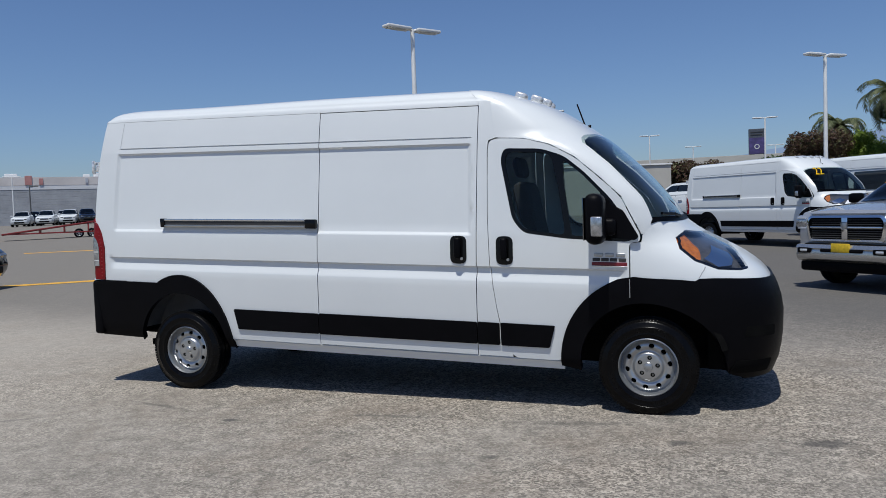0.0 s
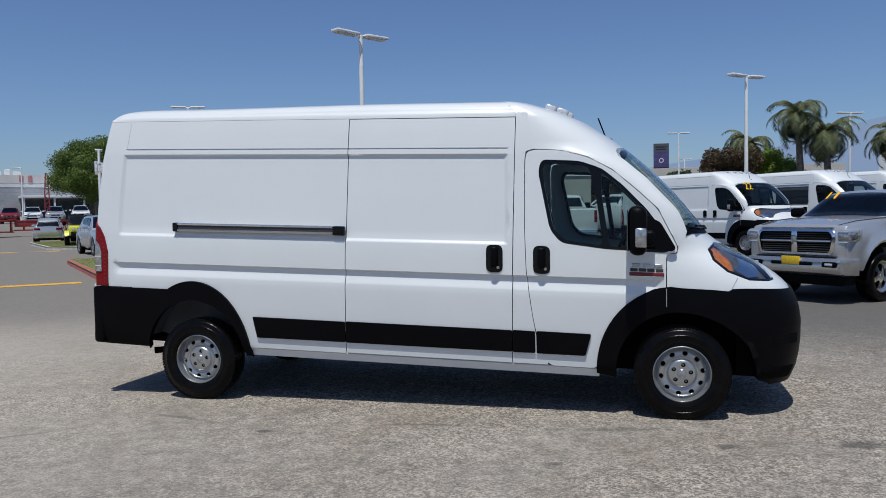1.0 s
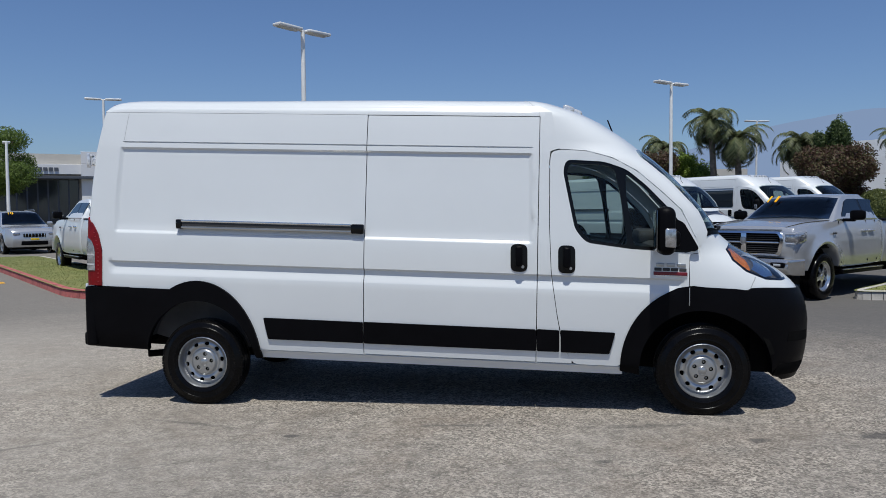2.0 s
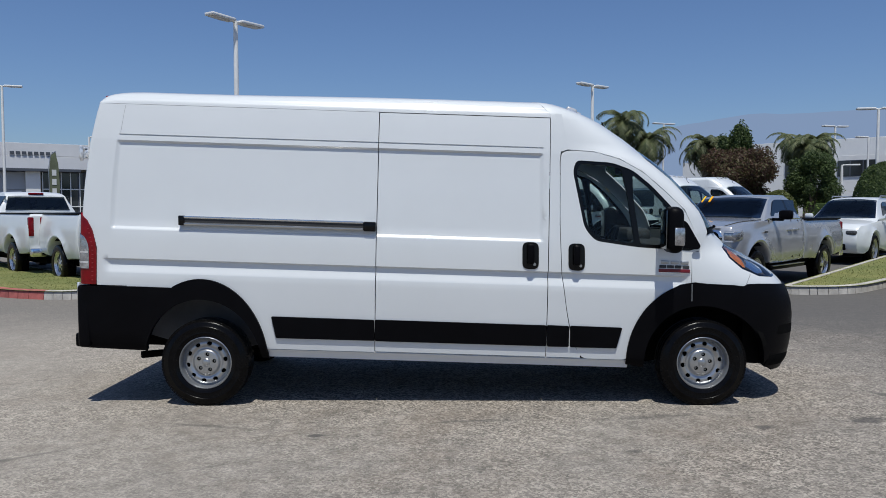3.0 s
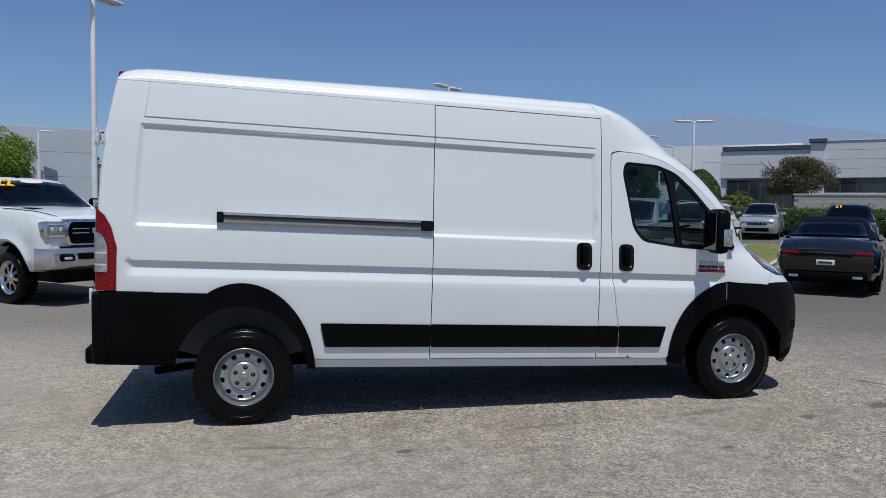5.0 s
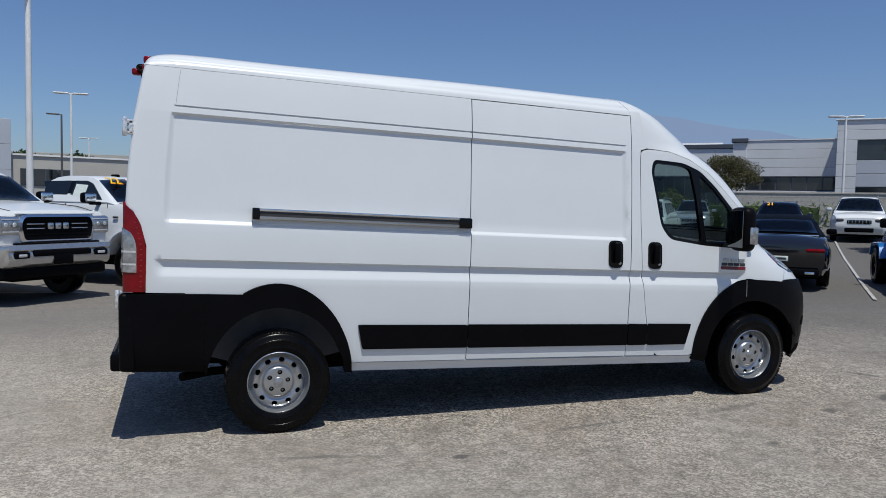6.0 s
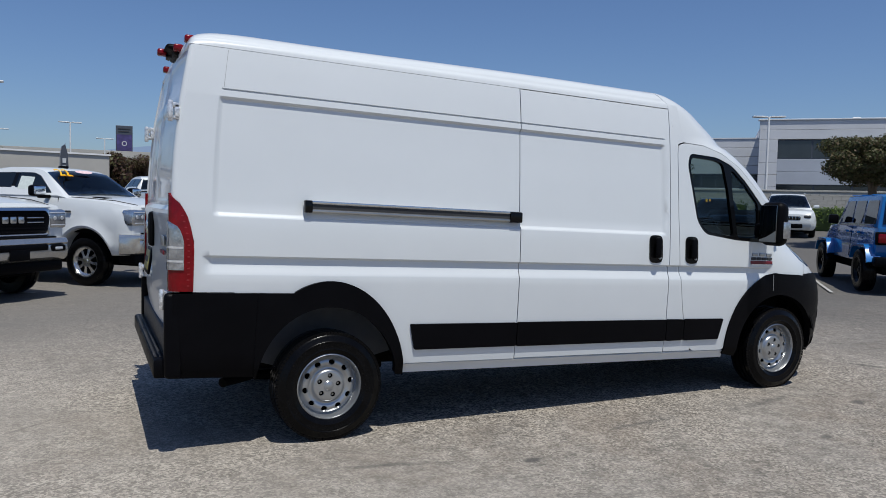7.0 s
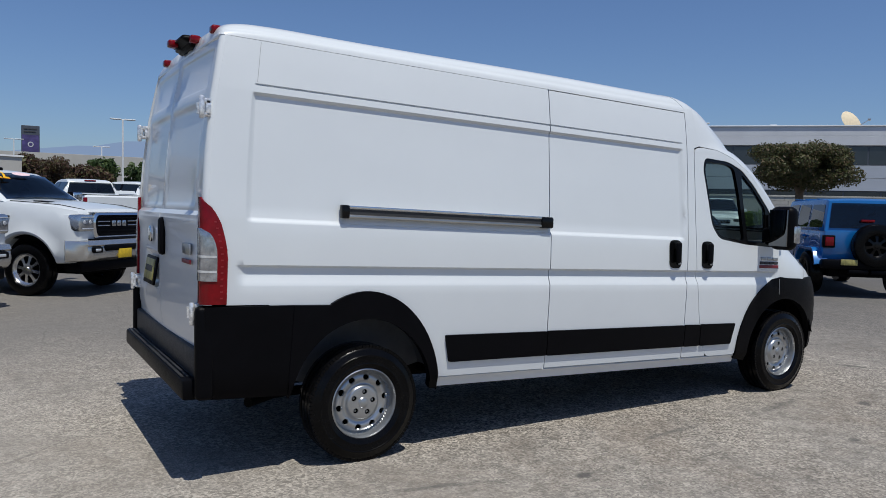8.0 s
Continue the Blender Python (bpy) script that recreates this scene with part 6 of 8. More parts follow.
        for x in (-0.80, -1.86, -WB + 0.20):
            if kind == "suv" or x != -1.86:
                part("door_seam", pane([(x, 0.42), (x + 0.008, 0.42), (x + 0.008, belt - 0.03), (x, belt - 0.03)], half, s, 0.003, 0.01), DARK, v)
        for x in ((-1.68, -WB + 0.42) if kind == "suv" else (-1.95,)):
            y0, y1 = sorted((s * (W - 0.08), s * (W + 0.01)))
            part("door_handle", boxed(x - 0.1, x + 0.1, y0, y1, 0.93 * H, 0.965 * H, 0.012), paint, v)
        y0, y1 = sorted((s * (W - 0.42), s * (W - 0.14)))
        hl = part("headlamp", boxed(0.55, 0.86, y0, y1, 0.77 * H, 0.90 * H, 0.05, m=pose(0, 0, 0, 0, 0, -s * 4)), LAMP_DARK if paint == WHITE_PAINT else LAMP_SILVER, v, "clear headlamp")
        y0, y1 = sorted((s * (W - 0.10), s * (W - 0.46)))
        zt = 0.95 * H if kind == "suv" else 0.70 * H
        part("tail_lamp", boxed(-WB - (1.0 if kind == "suv" else 1.07), -WB - 0.72, y0, y1, zt, zt + (0.14 if kind == "suv" else 0.075), 0.04), RED_LENS, v, "red tail lamp")
        y0, y1 = sorted((s * (W - 0.02), s * (W + 0.2)))
        part("door_mirror", boxed(-0.98, -0.82, y0, y1, belt + 0.03, belt + 0.17, 0.045), BLACK_PLASTIC if light_trim else paint, v)
        if kind == "suv":
            part("roof_rail", tube([(-1.5, s * (W - 0.33), top + 0.0), (-1.6, s * (W - 0.33), top + 0.05), (-WB - 0.2, s * (W - 0.33), top + 0.04), (-WB - 0.3, s * (W - 0.33), top - 0.03)], 0.018, 8), STEEL, v)
    gr = part("grille", boxed(0.70, 0.925 if kind == "suv" else 0.85, -0.42, 0.42, 0.70 * H, 0.85 * H, 0.03), grille, v)
    for i in range(7):
        y = -0.36 + i * 0.12
        part("grille_bar", boxed(0.90, 0.935, y - 0.012, y + 0.012, 0.70 * H, 0.85 * H, 0.005), CHROME, gr)
    part("lower_intake", boxed(0.72, 0.93 if kind == "suv" else 0.86, -0.5, 0.5, 0.38, 0.55, 0.03), BLACK_PLASTIC, v)
    if kind == "coupe":
        part("deck_chrome", boxed(-WB - 0.52, -WB - 0.47, -W + 0.22, W - 0.22, belt + 0.05, belt + 0.08, 0.008), CHROME, v)
        part("rear_plate", boxed(-WB - 1.085, -WB - 1.06, -0.16, 0.16, 0.56, 0.66, 0.005), PAPER, v, "pale number plate with dark bars")
        part("plate_bar", boxed(-WB - 1.09, -WB - 1.084, -0.12, 0.12, 0.59, 0.63), TRIM_GREY, v)
        part("rear_valance", boxed(-WB - 1.075, -WB - 0.9, -W + 0.2, W - 0.2, 0.27, 0.42, 0.03), BLACK_PLASTIC, v)
        for s in (-1, 1):
            part("tail_pipe", boxed(-WB - 1.09, -WB - 1.0, s * 0.55 - 0.09, s * 0.55 + 0.09, 0.31, 0.37, 0.02), CHROME, v)
    part("wheel_wells", boxed(-WB - 0.45, 0.45, -W + 0.26, W - 0.26, 0.25, 0.75 * H), DARK, v)
    part("underbody", boxed(-WB - 0.7, 0.6, -W + 0.2, W - 0.2, 0.2, 0.4), DARK, v)
    if plate is not None:
        part("front_plate", boxed(0.92, 0.94, -0.15, 0.15, 0.58, 0.66, 0.004), plate, v)
    wheel_set(v, WB, W - 0.11, r, 0.24, spokes, rim, 0.66)
    if year:
        dx, dz = ws[1][0] - ws[0][0], ws[1][1] - ws[0][1]
        ln = math.hypot(dx, dz)
        ux, uz = dx / ln, dz / ln
        sm = Matrix(((0, ux, uz, 0), (1, 0, 0, 0), (0, uz, -ux, 0), (0, 0, 0, 1)))
        year_sticker(v, year, Matrix.Translation((ws[1][0] + 0.15, -W + 0.60, ws[1][1])) @ sm, 0.24)
    return v


def off_roader(name, m, paint, label, top_mat):
    """A square off-road car with flared wings and a spare wheel on its tail; x runs ahead from the front axle."""
    v = thing(name, label, "off-road car", m)
    WB, R, W = 3.0, 0.41, 0.80
    half = lambda x, z: W - 0.05 * smooth(0.9, 1.25, z) - 0.10 * smooth(-0.2, 0.6, x) * smooth(0.7, 1.0, z)
    body = [(0.45, 0.62), (0.50, 0.75), (0.50, 1.14), (0.42, 1.20), (-0.50, 1.24), (-0.60, 1.26), (-WB - 0.55, 1.24), (-WB - 0.58, 0.72), (-WB - 0.5, 0.6), (-WB - 0.45, 0.62), (-WB - 0.40, 0.85), (-WB + 0.40, 0.85), (-WB + 0.5, 0.55), (-0.55, 0.55), (-0.45, 0.88), (0.40, 0.88)]
    part("body", shell(dense(body, 0.3), half, 0.03), paint, v)
    cab = lambda x, z: W - 0.03 - 0.10 * (z - 1.2) / 0.65
    part("hard_top", shell(dense([(-0.62, 1.22), (-1.02, 1.78), (-1.10, 1.84), (-WB - 0.30, 1.86), (-WB - 0.45, 1.82), (-WB - 0.55, 1.22)], 0.3), cab, 0.04, 0.02), top_mat, v)
    part("windscreen", across((-0.68, 1.28), (-0.99, 1.74), W - 0.10, W - 0.17, 0.01, 0.012, 0.01), TINTED, v)
    part("rear_window", across((-WB - 0.462, 1.78), (-WB - 0.545, 1.30), W - 0.18, W - 0.12, 0.012, 0.012, 0.0), TINTED, v)
    for s in (-1, 1):
        for wl in ([(-1.0, 1.30), (-1.22, 1.74), (-1.75, 1.75), (-1.75, 1.30)], [(-1.85, 1.30), (-1.85, 1.75), (-2.52, 1.75), (-2.52, 1.30)], [(-2.64, 1.30), (-2.64, 1.75), (-WB - 0.33, 1.75), (-WB - 0.40, 1.30)]):
            part("side_window", pane(rounded(wl, 0.05), cab, s), TINTED, v)
        for x in (-0.78, -1.80, -2.58):
            part("door_seam", pane([(x, 0.62), (x + 0.012, 0.62), (x + 0.012, 1.22), (x, 1.22)], half, s, 0.003, 0.01), DARK, v)
        for x in (-1.6, -2.42):
            y0, y1 = sorted((s * (W - 0.02), s * (W + 0.03)))
            part("door_handle", boxed(x - 0.09, x + 0.09, y0, y1, 1.10, 1.15, 0.015), paint, v)
        for cx, lo in ((0, 0.0), (-WB, 0.0)):
            bm = bmesh.new()
            pts = [(cx + 0.62, 0.66), (cx + 0.50, 0.86), (cx + 0.36, 0.93), (cx - 0.40, 0.93), (cx - 0.52, 0.84), (cx - 0.62, 0.62)]
            for (xa, za), (xb, zb) in zip(pts, pts[1:]):
                y0, y1 = s * (W - 0.1), s * (W + 0.14)
                q = [bm.verts.new(p) for p in ((xa, y0, za), (xa, y1, za - 0.02), (xb, y1, zb - 0.02), (xb, y0, zb))]
                bm.faces.new(q)
            bmesh.ops.remove_doubles(bm, verts=bm.verts, dist=0.001)
            bmesh.ops.solidify(bm, geom=bm.faces[:], thickness=0.05)
            bmesh.ops.recalc_face_normals(bm, faces=bm.faces)
            part("wing_flare", bm, paint if cx == 0 or paint == BLUE_PAINT else BLACK_PLASTIC, v)
        y0, y1 = sorted((s * (W - 0.22), s * (W + 0.0)))
        tl = part("tail_lamp", boxed(-WB - 0.64, -WB - 0.53, y0, y1, 0.92, 1.16, 0.02), BLACK_PLASTIC, v)
        part("lamp_glass", boxed(-WB - 0.655, -WB - 0.60, y0 + 0.03, y1 - 0.03, 0.95, 1.13, 0.02), RED_LENS, tl, "red square tail lamp")
        y0, y1 = sorted((s * (W + 0.02), s * (W + 0.22)))
        part("door_mirror", boxed(-1.0, -0.88, y0, y1, 1.26, 1.46, 0.04), BLACK_PLASTIC, v)
        part("headlamp", lathe([(0.0, 0.0), (0.08, -0.01), (0.09, -0.05)], 18, "x", m=Matrix.Translation((0.53, s * 0.48, 1.04))), CLEAR_LENS, v)
    part("grille", boxed(0.49, 0.52, -0.34, 0.34, 0.86, 1.14, 0.01), paint, v)
    for i in range(7):
        y = -0.27 + i * 0.09
        part("grille_slot", boxed(0.515, 0.525, y - 0.025, y + 0.025, 0.90, 1.12, 0.006), DARK, v)
    part("front_bumper", boxed(0.52, 0.72, -0.80, 0.80, 0.55, 0.70, 0.04), BLACK_PLASTIC, v)
    part("rear_bumper", boxed(-WB - 0.78, -WB - 0.56, -0.84, 0.84, 0.52, 0.70, 0.04), BLACK_PLASTIC, v)
    part("chassis", boxed(-WB - 0.5, 0.5, -0.62, 0.62, 0.36, 0.9), DARK, v)
    for y in (-0.18, 0.22):
        part("tow_bar", boxed(-WB - 0.80, -WB - 0.70, y - 0.2, y + 0.16, 0.44, 0.52, 0.02), BLACK_PLASTIC, v)
    part("plate", boxed(-WB - 0.80, -WB - 0.775, 0.22, 0.52, 0.60, 0.71, 0.006), PLATE_DIM, v, "dim yellow dealer plate")
    part("stop_lamp", boxed(-WB - 0.60, -WB - 0.55, -0.12, 0.12, 1.42, 1.47, 0.01), RED_LENS, v)
    wheel_set(v, WB, W + 0.01, R, 0.27, 7, GLOSS_BLACK, 0.56)
    sp = car_wheel(v, -WB - 0.72, -0.10, R, 0.27, 7, GLOSS_BLACK, -1, 0.56)
    sp.matrix_local = pose(-WB - 0.71, -0.10, 0.98, 0, 0, -90)
    for x in (-1.3, -2.0, -2.7):
        part("top_rib", boxed(x - 0.02, x + 0.02, -0.66, 0.66, 1.855, 1.875, 0.006), top_mat, v)
    return v


pickup("pickup_truck", on(-2.91, 8.27, -45), WHITE_PAINT, "white crew-cab pickup with chrome bumper and black grille", "22", True, BLACK_PLASTIC)
pickup("pickup_truck", on(-0.61, 10.27, -45), WHITE_PAINT, "white crew-cab pickup with a yellow dealer plate", "22", True, PLATE_YELLOW)
pickup("pickup_truck", on(-10.06, 15.08, 135), WHITE_PAINT, "white pickup parked with its tailgate to the lane", "", True)
pickup("pickup_truck", on(7.12, 8.65, 225), SILVER, "silver crew-cab pickup with cross-bar grille and yellow plate", "11", False, PLATE_YELLOW)
car("sport_utility", on(12.82, 14.81, 225), WHITE_PAINT, "white sport utility car with black glass and grille", L=1.01, H=1.0, W=0.96, r=0.39)
car("coupe", on(13.45, 9.41, 45), BLACK_PAINT, "black two-door coupe seen from its tail", L=0.93, H=1.06, W=0.92, kind="coupe", r=0.33, spokes=10, light_trim=True)
car("compact_wagon", on(22.62, 24.61, 228), SILVER, "silver box-shaped compact wagon beside the hedge", L=0.87, H=0.94, W=0.88, r=0.31)
car("minivan", on(25.13, 17.56, 222), WHITE_PAINT, "white minivan with dark grille beside the block wall", "minivan", L=1.03, H=1.0, W=1.0, r=0.36)
car("sport_utility", on(20.06, 16.46, 226), BLACK_PAINT, "dark sport utility car with yellow windscreen figures", L=0.95, H=0.96, W=0.93, r=0.36, year="21")
off_roader("off_roader", on(14.83, 6.82, 50), BLUE_PAINT, "bright blue square off-road car with spare wheel on its tail", BLUE_PAINT)


# ---- vans, cars and a trailer further off ----
def far_van(m, label, windows=False, year=""):
    """Another van of the same make, further off."""
    c = copy_thing(van, m)
    tagged(c, label, "van")
    if windows:
        for x0, x1 in ((0.1, 1.3), (1.5, 2.7)):
            bm = sheet(rounded([(x0, 1.48), (x1, 1.48), (x1, 2.05), (x0, 2.05)], 0.06), van_side, step=0.3, rim=0.01, offset=0.012)
            part("side_window", bm, TINTED, c, "dark side window")
    if year:
        st = lettering("year_sticker", year, 0.34, Matrix.Translation((3.75, 0.50, 2.075)) @ Matrix(((0, -0.55, 0.83, 0), (1, 0, 0, 0), (0, 0.83, 0.55, 0), (0, 0, 0, 1))), STICKER, c, 0.004)
        st["label"] = "yellow year figures on the windscreen"
    return c


far_van(on(4.24, 20.13, -47.2), "white high-roof cargo van with yellow windscreen figures", year="22")
far_van(on(7.5, 22.4, -47), "white passenger van with dark side windows", True)
far_van(on(10.4, 25.86, -45), "white high-roof van parked behind the others", False)
pickup("pickup_truck", on(2.3, 29.95, 135), WHITE_PAINT, "white pickup half hidden behind a van", "", True, group="distant pickups")
pickup("pickup_truck", on(0.92, 26.27, 100), WHITE_PAINT, "white pickup seen from its tail", "", True, group="distant pickups")
pickup("pickup_truck", on(3.82, 32.03, 130), WHITE_PAINT, "white pickup seen from its tail", "", True, group="distant pickups")
car("sport_utility", on(-18.2, 23.6, -40), SILVER, "silver sport utility car with yellow sticker and plate", L=0.93, H=1.0, W=1.0, r=0.38, year="10", grille=DARK, plate=PLATE_YELLOW)
off_roader("off_roader", on(-25.8, 31.0, -50), YELLOW_PAINT, "yellow off-road car with a black soft top", BLACK_PLASTIC)
car("crossover", on(-35.0, 39.3, 128), SILVER, "silver crossover seen from its tail", L=0.88, H=0.92, W=0.91, r=0.35)
pickup("pickup_truck", on(-13.3, 22.89, -50), WHITE_PAINT, "white pickup behind the silver car", "", True, group="distant pickups")
row = (((-67.7, 57.7), -50, WHITE_PAINT, "white"), ((-65.1, 58.6), -50, WHITE_PAINT, "white"), ((-62.7, 59.5), -50, WHITE_PAINT, "white"), ((-60.7, 60.2), -42, BLACK_PAINT, "black"), ((-58.5, 61.0), -50, RED_PAINT_BADGE, "dark red"),
       ((-56.4, 61.8), -50, WHITE_PAINT, "white"), ((-54.2, 62.5), -50, SILVER, "silver"), ((-51.8, 63.4), -50, WHITE_PAINT, "white"), ((-49.8, 64.1), -50, WHITE_PAINT, "white"), ((-70.4, 61.6), -50, BLACK_PAINT, "black"), ((-67.0, 62.9), -50, WHITE_PAINT, "white"))
for (x, y), a, paint, word in row:
    car("parked_car", on(x, y, a), paint, word + " parked car in a distant row", L=0.92, H=0.95, W=0.92, r=0.36, group="distant parked cars")
car("sport_utility", on(28.13, 28.24, 228), WHITE_PAINT, "white sport utility car behind the hedge", L=0.95, H=0.95, W=0.93, r=0.36)
car("parked_car", on(19.61, 26.05, 228), WHITE_PAINT, "white parked car near the clipped bush", L=0.95, H=0.92, W=0.93, r=0.36)
car("parked_car", on(21.92, 29.1, 228), BLACK_PAINT, "black parked car near the clipped bush", L=0.95, H=0.9, W=0.93, r=0.36)
car("sport_utility", on(-12.3, 7.2, 20), BLACK_PAINT, "black sport utility car at the lane's edge", L=0.95, H=0.95, W=0.93, r=0.36)


def car_trailer(m):
    v = thing("car_trailer", "red car-carrier trailer with a sloping deck", "trailer", m)
    part("deck", boxed(-4.6, 4.6, -1.1, 1.1, -0.06, 0.06, 0.02, m=pose(0, 0, 1.05, 0, -7, 0)), RED_PAINT, v)
    for s in (-1, 1):
        part("side_rail", boxed(-4.6, 4.6, s * 1.15 - 0.05, s * 1.15 + 0.05, -0.06, 0.06, 0.02, m=pose(0, 0, 1.1, 0, -7, 0)), RED_PAINT, v)
        part("lower_rail", boxed(-4.6, 4.4, s * 1.1 - 0.06, s * 1.1 + 0.06, 0.48, 0.58, 0.02), RED_PAINT, v)
        for x in (-3.4, -1.6, 0.4, 2.4, 4.2):
            part("post", boxed(x - 0.06, x + 0.06, s * 1.1 - 0.06, s * 1.1 + 0.06, 0.5, 1.1 + x * 0.12, 0.01), RED_PAINT, v)
        part("side_panel", boxed(4.5, 8.9, s * 0.9 - 0.02, s * 0.9 + 0.02, 0.98, 1.44, 0.01), RED_PAINT, v)
        part("neck_rail", boxed(4.3, 9.0, s * 0.9 - 0.06, s * 0.9 + 0.06, 1.42, 1.56, 0.02), RED_PAINT, v)
        part("lower_rail", boxed(4.4, 8.6, s * 0.9 - 0.05, s * 0.9 + 0.05, 0.62, 0.72, 0.02), RED_PAINT, v)
        for x in (5.2, 6.4, 7.6, 8.5):
            part("post", boxed(x - 0.05, x + 0.05, s * 0.9 - 0.05, s * 0.9 + 0.05, 0.0 if x > 8 else 0.66, 1.45, 0.01), RED_PAINT, v)
        for x in (1.6, 2.7):
            car_wheel(v, x, s * 1.0, 0.42, 0.28, 6, STEEL, s)
    return v


car_trailer(on(-52.5, 48.5, 45))


# ---- lamp posts ----
POLE = shade("pole_paint", (0.74, 0.74, 0.72), 0.45, 0.1, vary=0.08, scale=1.5)
POLE_DARK = shade("pole_dark", (0.10, 0.10, 0.10), 0.5, 0.2, vary=0.1, scale=2)
CONCRETE = shade("concrete", (0.40, 0.39, 0.37), 0.85, vary=0.15, scale=2, fine=0.1, bump=0.2)
LAMP_GLASS = shade("lamp_glass", (0.55, 0.56, 0.56), 0.3, vary=0.06)


def street_lamp(x, y, h, turn, heads=2, mat=POLE):
    v = thing("street_lamp", "tall pale post with two flat lamp heads" if heads == 2 else "tall post with a single lamp head", "lamp post", on(x, y, turn), "lamp posts of the lot")
    H = h - gz(x, y)
    part("footing", lathe([(0.0, 0.7), (0.28, 0.7), (0.3, 0.66), (0.3, 0.0)], 20, "z"), CONCRETE, v)
    part("pole", lathe([(0.05, H), (0.06, H - 0.1), (0.075, 3), (0.085, 0.7)], 16, "z"), mat, v)
    for s in ((-1, 1) if heads == 2 else (1,)):
        part("arm", tube([(0, 0, H - 0.05), (s * 0.16, 0, H - 0.01)], 0.04, 8), mat, v)
        hd = bmesh.new()
        box(hd, s * 0.53 - 0.42, s * 0.53 + 0.42, -0.17, 0.17, -0.04, 0.05, 0.035)
        bmesh.ops.transform(hd, matrix=pose(0, 0, H - 0.02, 0, -s * 1, 0), verts=hd.verts)
        d = part("lamp_head", hd, mat, v)
        gl = boxed(s * 0.58 - 0.28, s * 0.58 + 0.28, -0.13, 0.13, -0.052, -0.04, 0.004, m=pose(0, 0, H - 0.02, 0, -s * 1, 0))
        part("lamp_lens", gl, LAMP_GLASS, d)
    return v


for x, y, h, a in ((-3.73, 15.28, 6.78, 58), (8.42, 26.7, 6.84, 42), (8.2, 61.6, 8.0, 0), (-1.7, 72.4, 8.0, 5), (1.8, 92.0, 8.0, 0), (16.4, 74.0, 8.0, 5), (23.1, 101.5, 8.0, 5), (18.8, 51.8, 8.0, 20), (27.5, 43.5, 6.92, 15), (22.73, 30.3, 6.36, -20),
                   (-20.9, 34.1, 8.0, 25), (-5.9, 45.1, 7.75, 0), (-8.3, 85.0, 8.0, 0), (36.67, 28.94, 7.2, -35), (11.3, 97.0, 8.0, 0), (-73.8, 62.2, 7.1, 45)):
    street_lamp(x, y, h, a)
for x, y, h, a in ((-22.0, 27.6, 5.1, 127), (-22.1, 46.5, 6.5, 10), (-13.9, 52.1, 6.5, 10), (31.3, 46.4, 6.5, 190), (24.0, 35.9, 4.0, 0)):
    street_lamp(x, y, h, a, 1)
street_lamp(-7.46, 54.38, 7.4, 180, 1, POLE_DARK)
street_lamp(-71.84, 62.83, 5.9, 45, 1, POLE_DARK)
street_lamp(-56.1, 60.2, 7.0, 225, 1)


def lattice_mast(x, y, h):
    """A slender red lattice upright."""
    v = thing("lattice_mast", "slender red steel lattice mast beyond the trailer", "mast", on(x, y, 40))
    for sx in (-0.22, 0.22):
        part("upright", tube([(sx, 0, 0), (sx * 0.9, 0, h * 0.6), (sx * 0.3, 0, h)], 0.06, 6), RED_PAINT, v)
    for i in range(9):
        z = h * (0.06 + 0.095 * i)
        s = 1 if i % 2 else -1
        part("brace", tube([(-0.2 * s, 0, z), (0.2 * s, 0, z + h * 0.09)], 0.04, 6), RED_PAINT, v)


lattice_mast(-55.3, 62.7, 5.2)


# ---- buildings ----
WALL_WHITE = shade("wall_white", (0.76, 0.76, 0.75), 0.85, vary=0.05, scale=0.4, fine=0.04, bump=0.1)
WALL_GREY = shade("wall_grey", (0.60, 0.61, 0.63), 0.8, vary=0.05, scale=0.4, fine=0.04, bump=0.1)
WALL_MID = shade("wall_mid", (0.42, 0.45, 0.50), 0.8, vary=0.05, scale=0.4, fine=0.04, bump=0.1)
WALL_DARK = shade("wall_dark", (0.06, 0.07, 0.09), 0.6, vary=0.08, scale=0.5)
WALL_BEIGE = shade("wall_beige", (0.45, 0.43, 0.39), 0.85, vary=0.06, scale=0.4, fine=0.05, bump=0.1)
BLOCK = shade("wall_block", (0.42, 0.40, 0.36), 0.9, vary=0.12, scale=1.2, fine=0.12, fine_scale=30, bump=0.4, bump_scale=40)
WALL_LOUVRE = shade("wall_louvre", (0.30, 0.315, 0.34), 0.8, vary=0.12, scale=0.5, fine=0.06, bump=0.1)
WALL_BLUSH = shade("wall_blush", (0.56, 0.53, 0.52), 0.85, vary=0.08, scale=0.3)
WALL_ROSE = shade("wall_rose", (0.42, 0.20, 0.19), 0.8, vary=0.1, scale=1.0)
BAND_GLASS = shade("band_glass", (0.03, 0.035, 0.04), 0.08, vary=0.2, scale=0.6, spec=0.7)


def building(name, label, m, kindword="building"):
    return thing(name, label, kindword, m)


def slabs(parent, x0, x1, z0, z1, y0, y1, rows, mat, gap=0.018, name="wall_panel"):
    """Wall panels, course over course, with open joints."""
    h = (z1 - z0) / rows
    for i in range(rows):
        part(name, boxed(x0, x1, y0, y1, z0 + i * h + gap / 2, z0 + (i + 1) * h - gap / 2, 0.01, seg=1), mat, parent, smooth=False)


def window_band(parent, x0, x1, z0, z1, y, panes, frame_mat=WALL_DARK):
    w = (x1 - x0) / panes
    for i in range(panes):
        win = part("window", boxed(x0 + i * w, x0 + (i + 1) * w, y - 0.02, y + 0.1, z0, z1, 0.0), frame_mat, parent, smooth=False)
        part("pane", boxed(x0 + i * w + 0.05, x0 + (i + 1) * w - 0.05, y - 0.03, y - 0.02 + 0.002, z0 + 0.05, z1 - 0.05), BAND_GLASS, win, smooth=False)


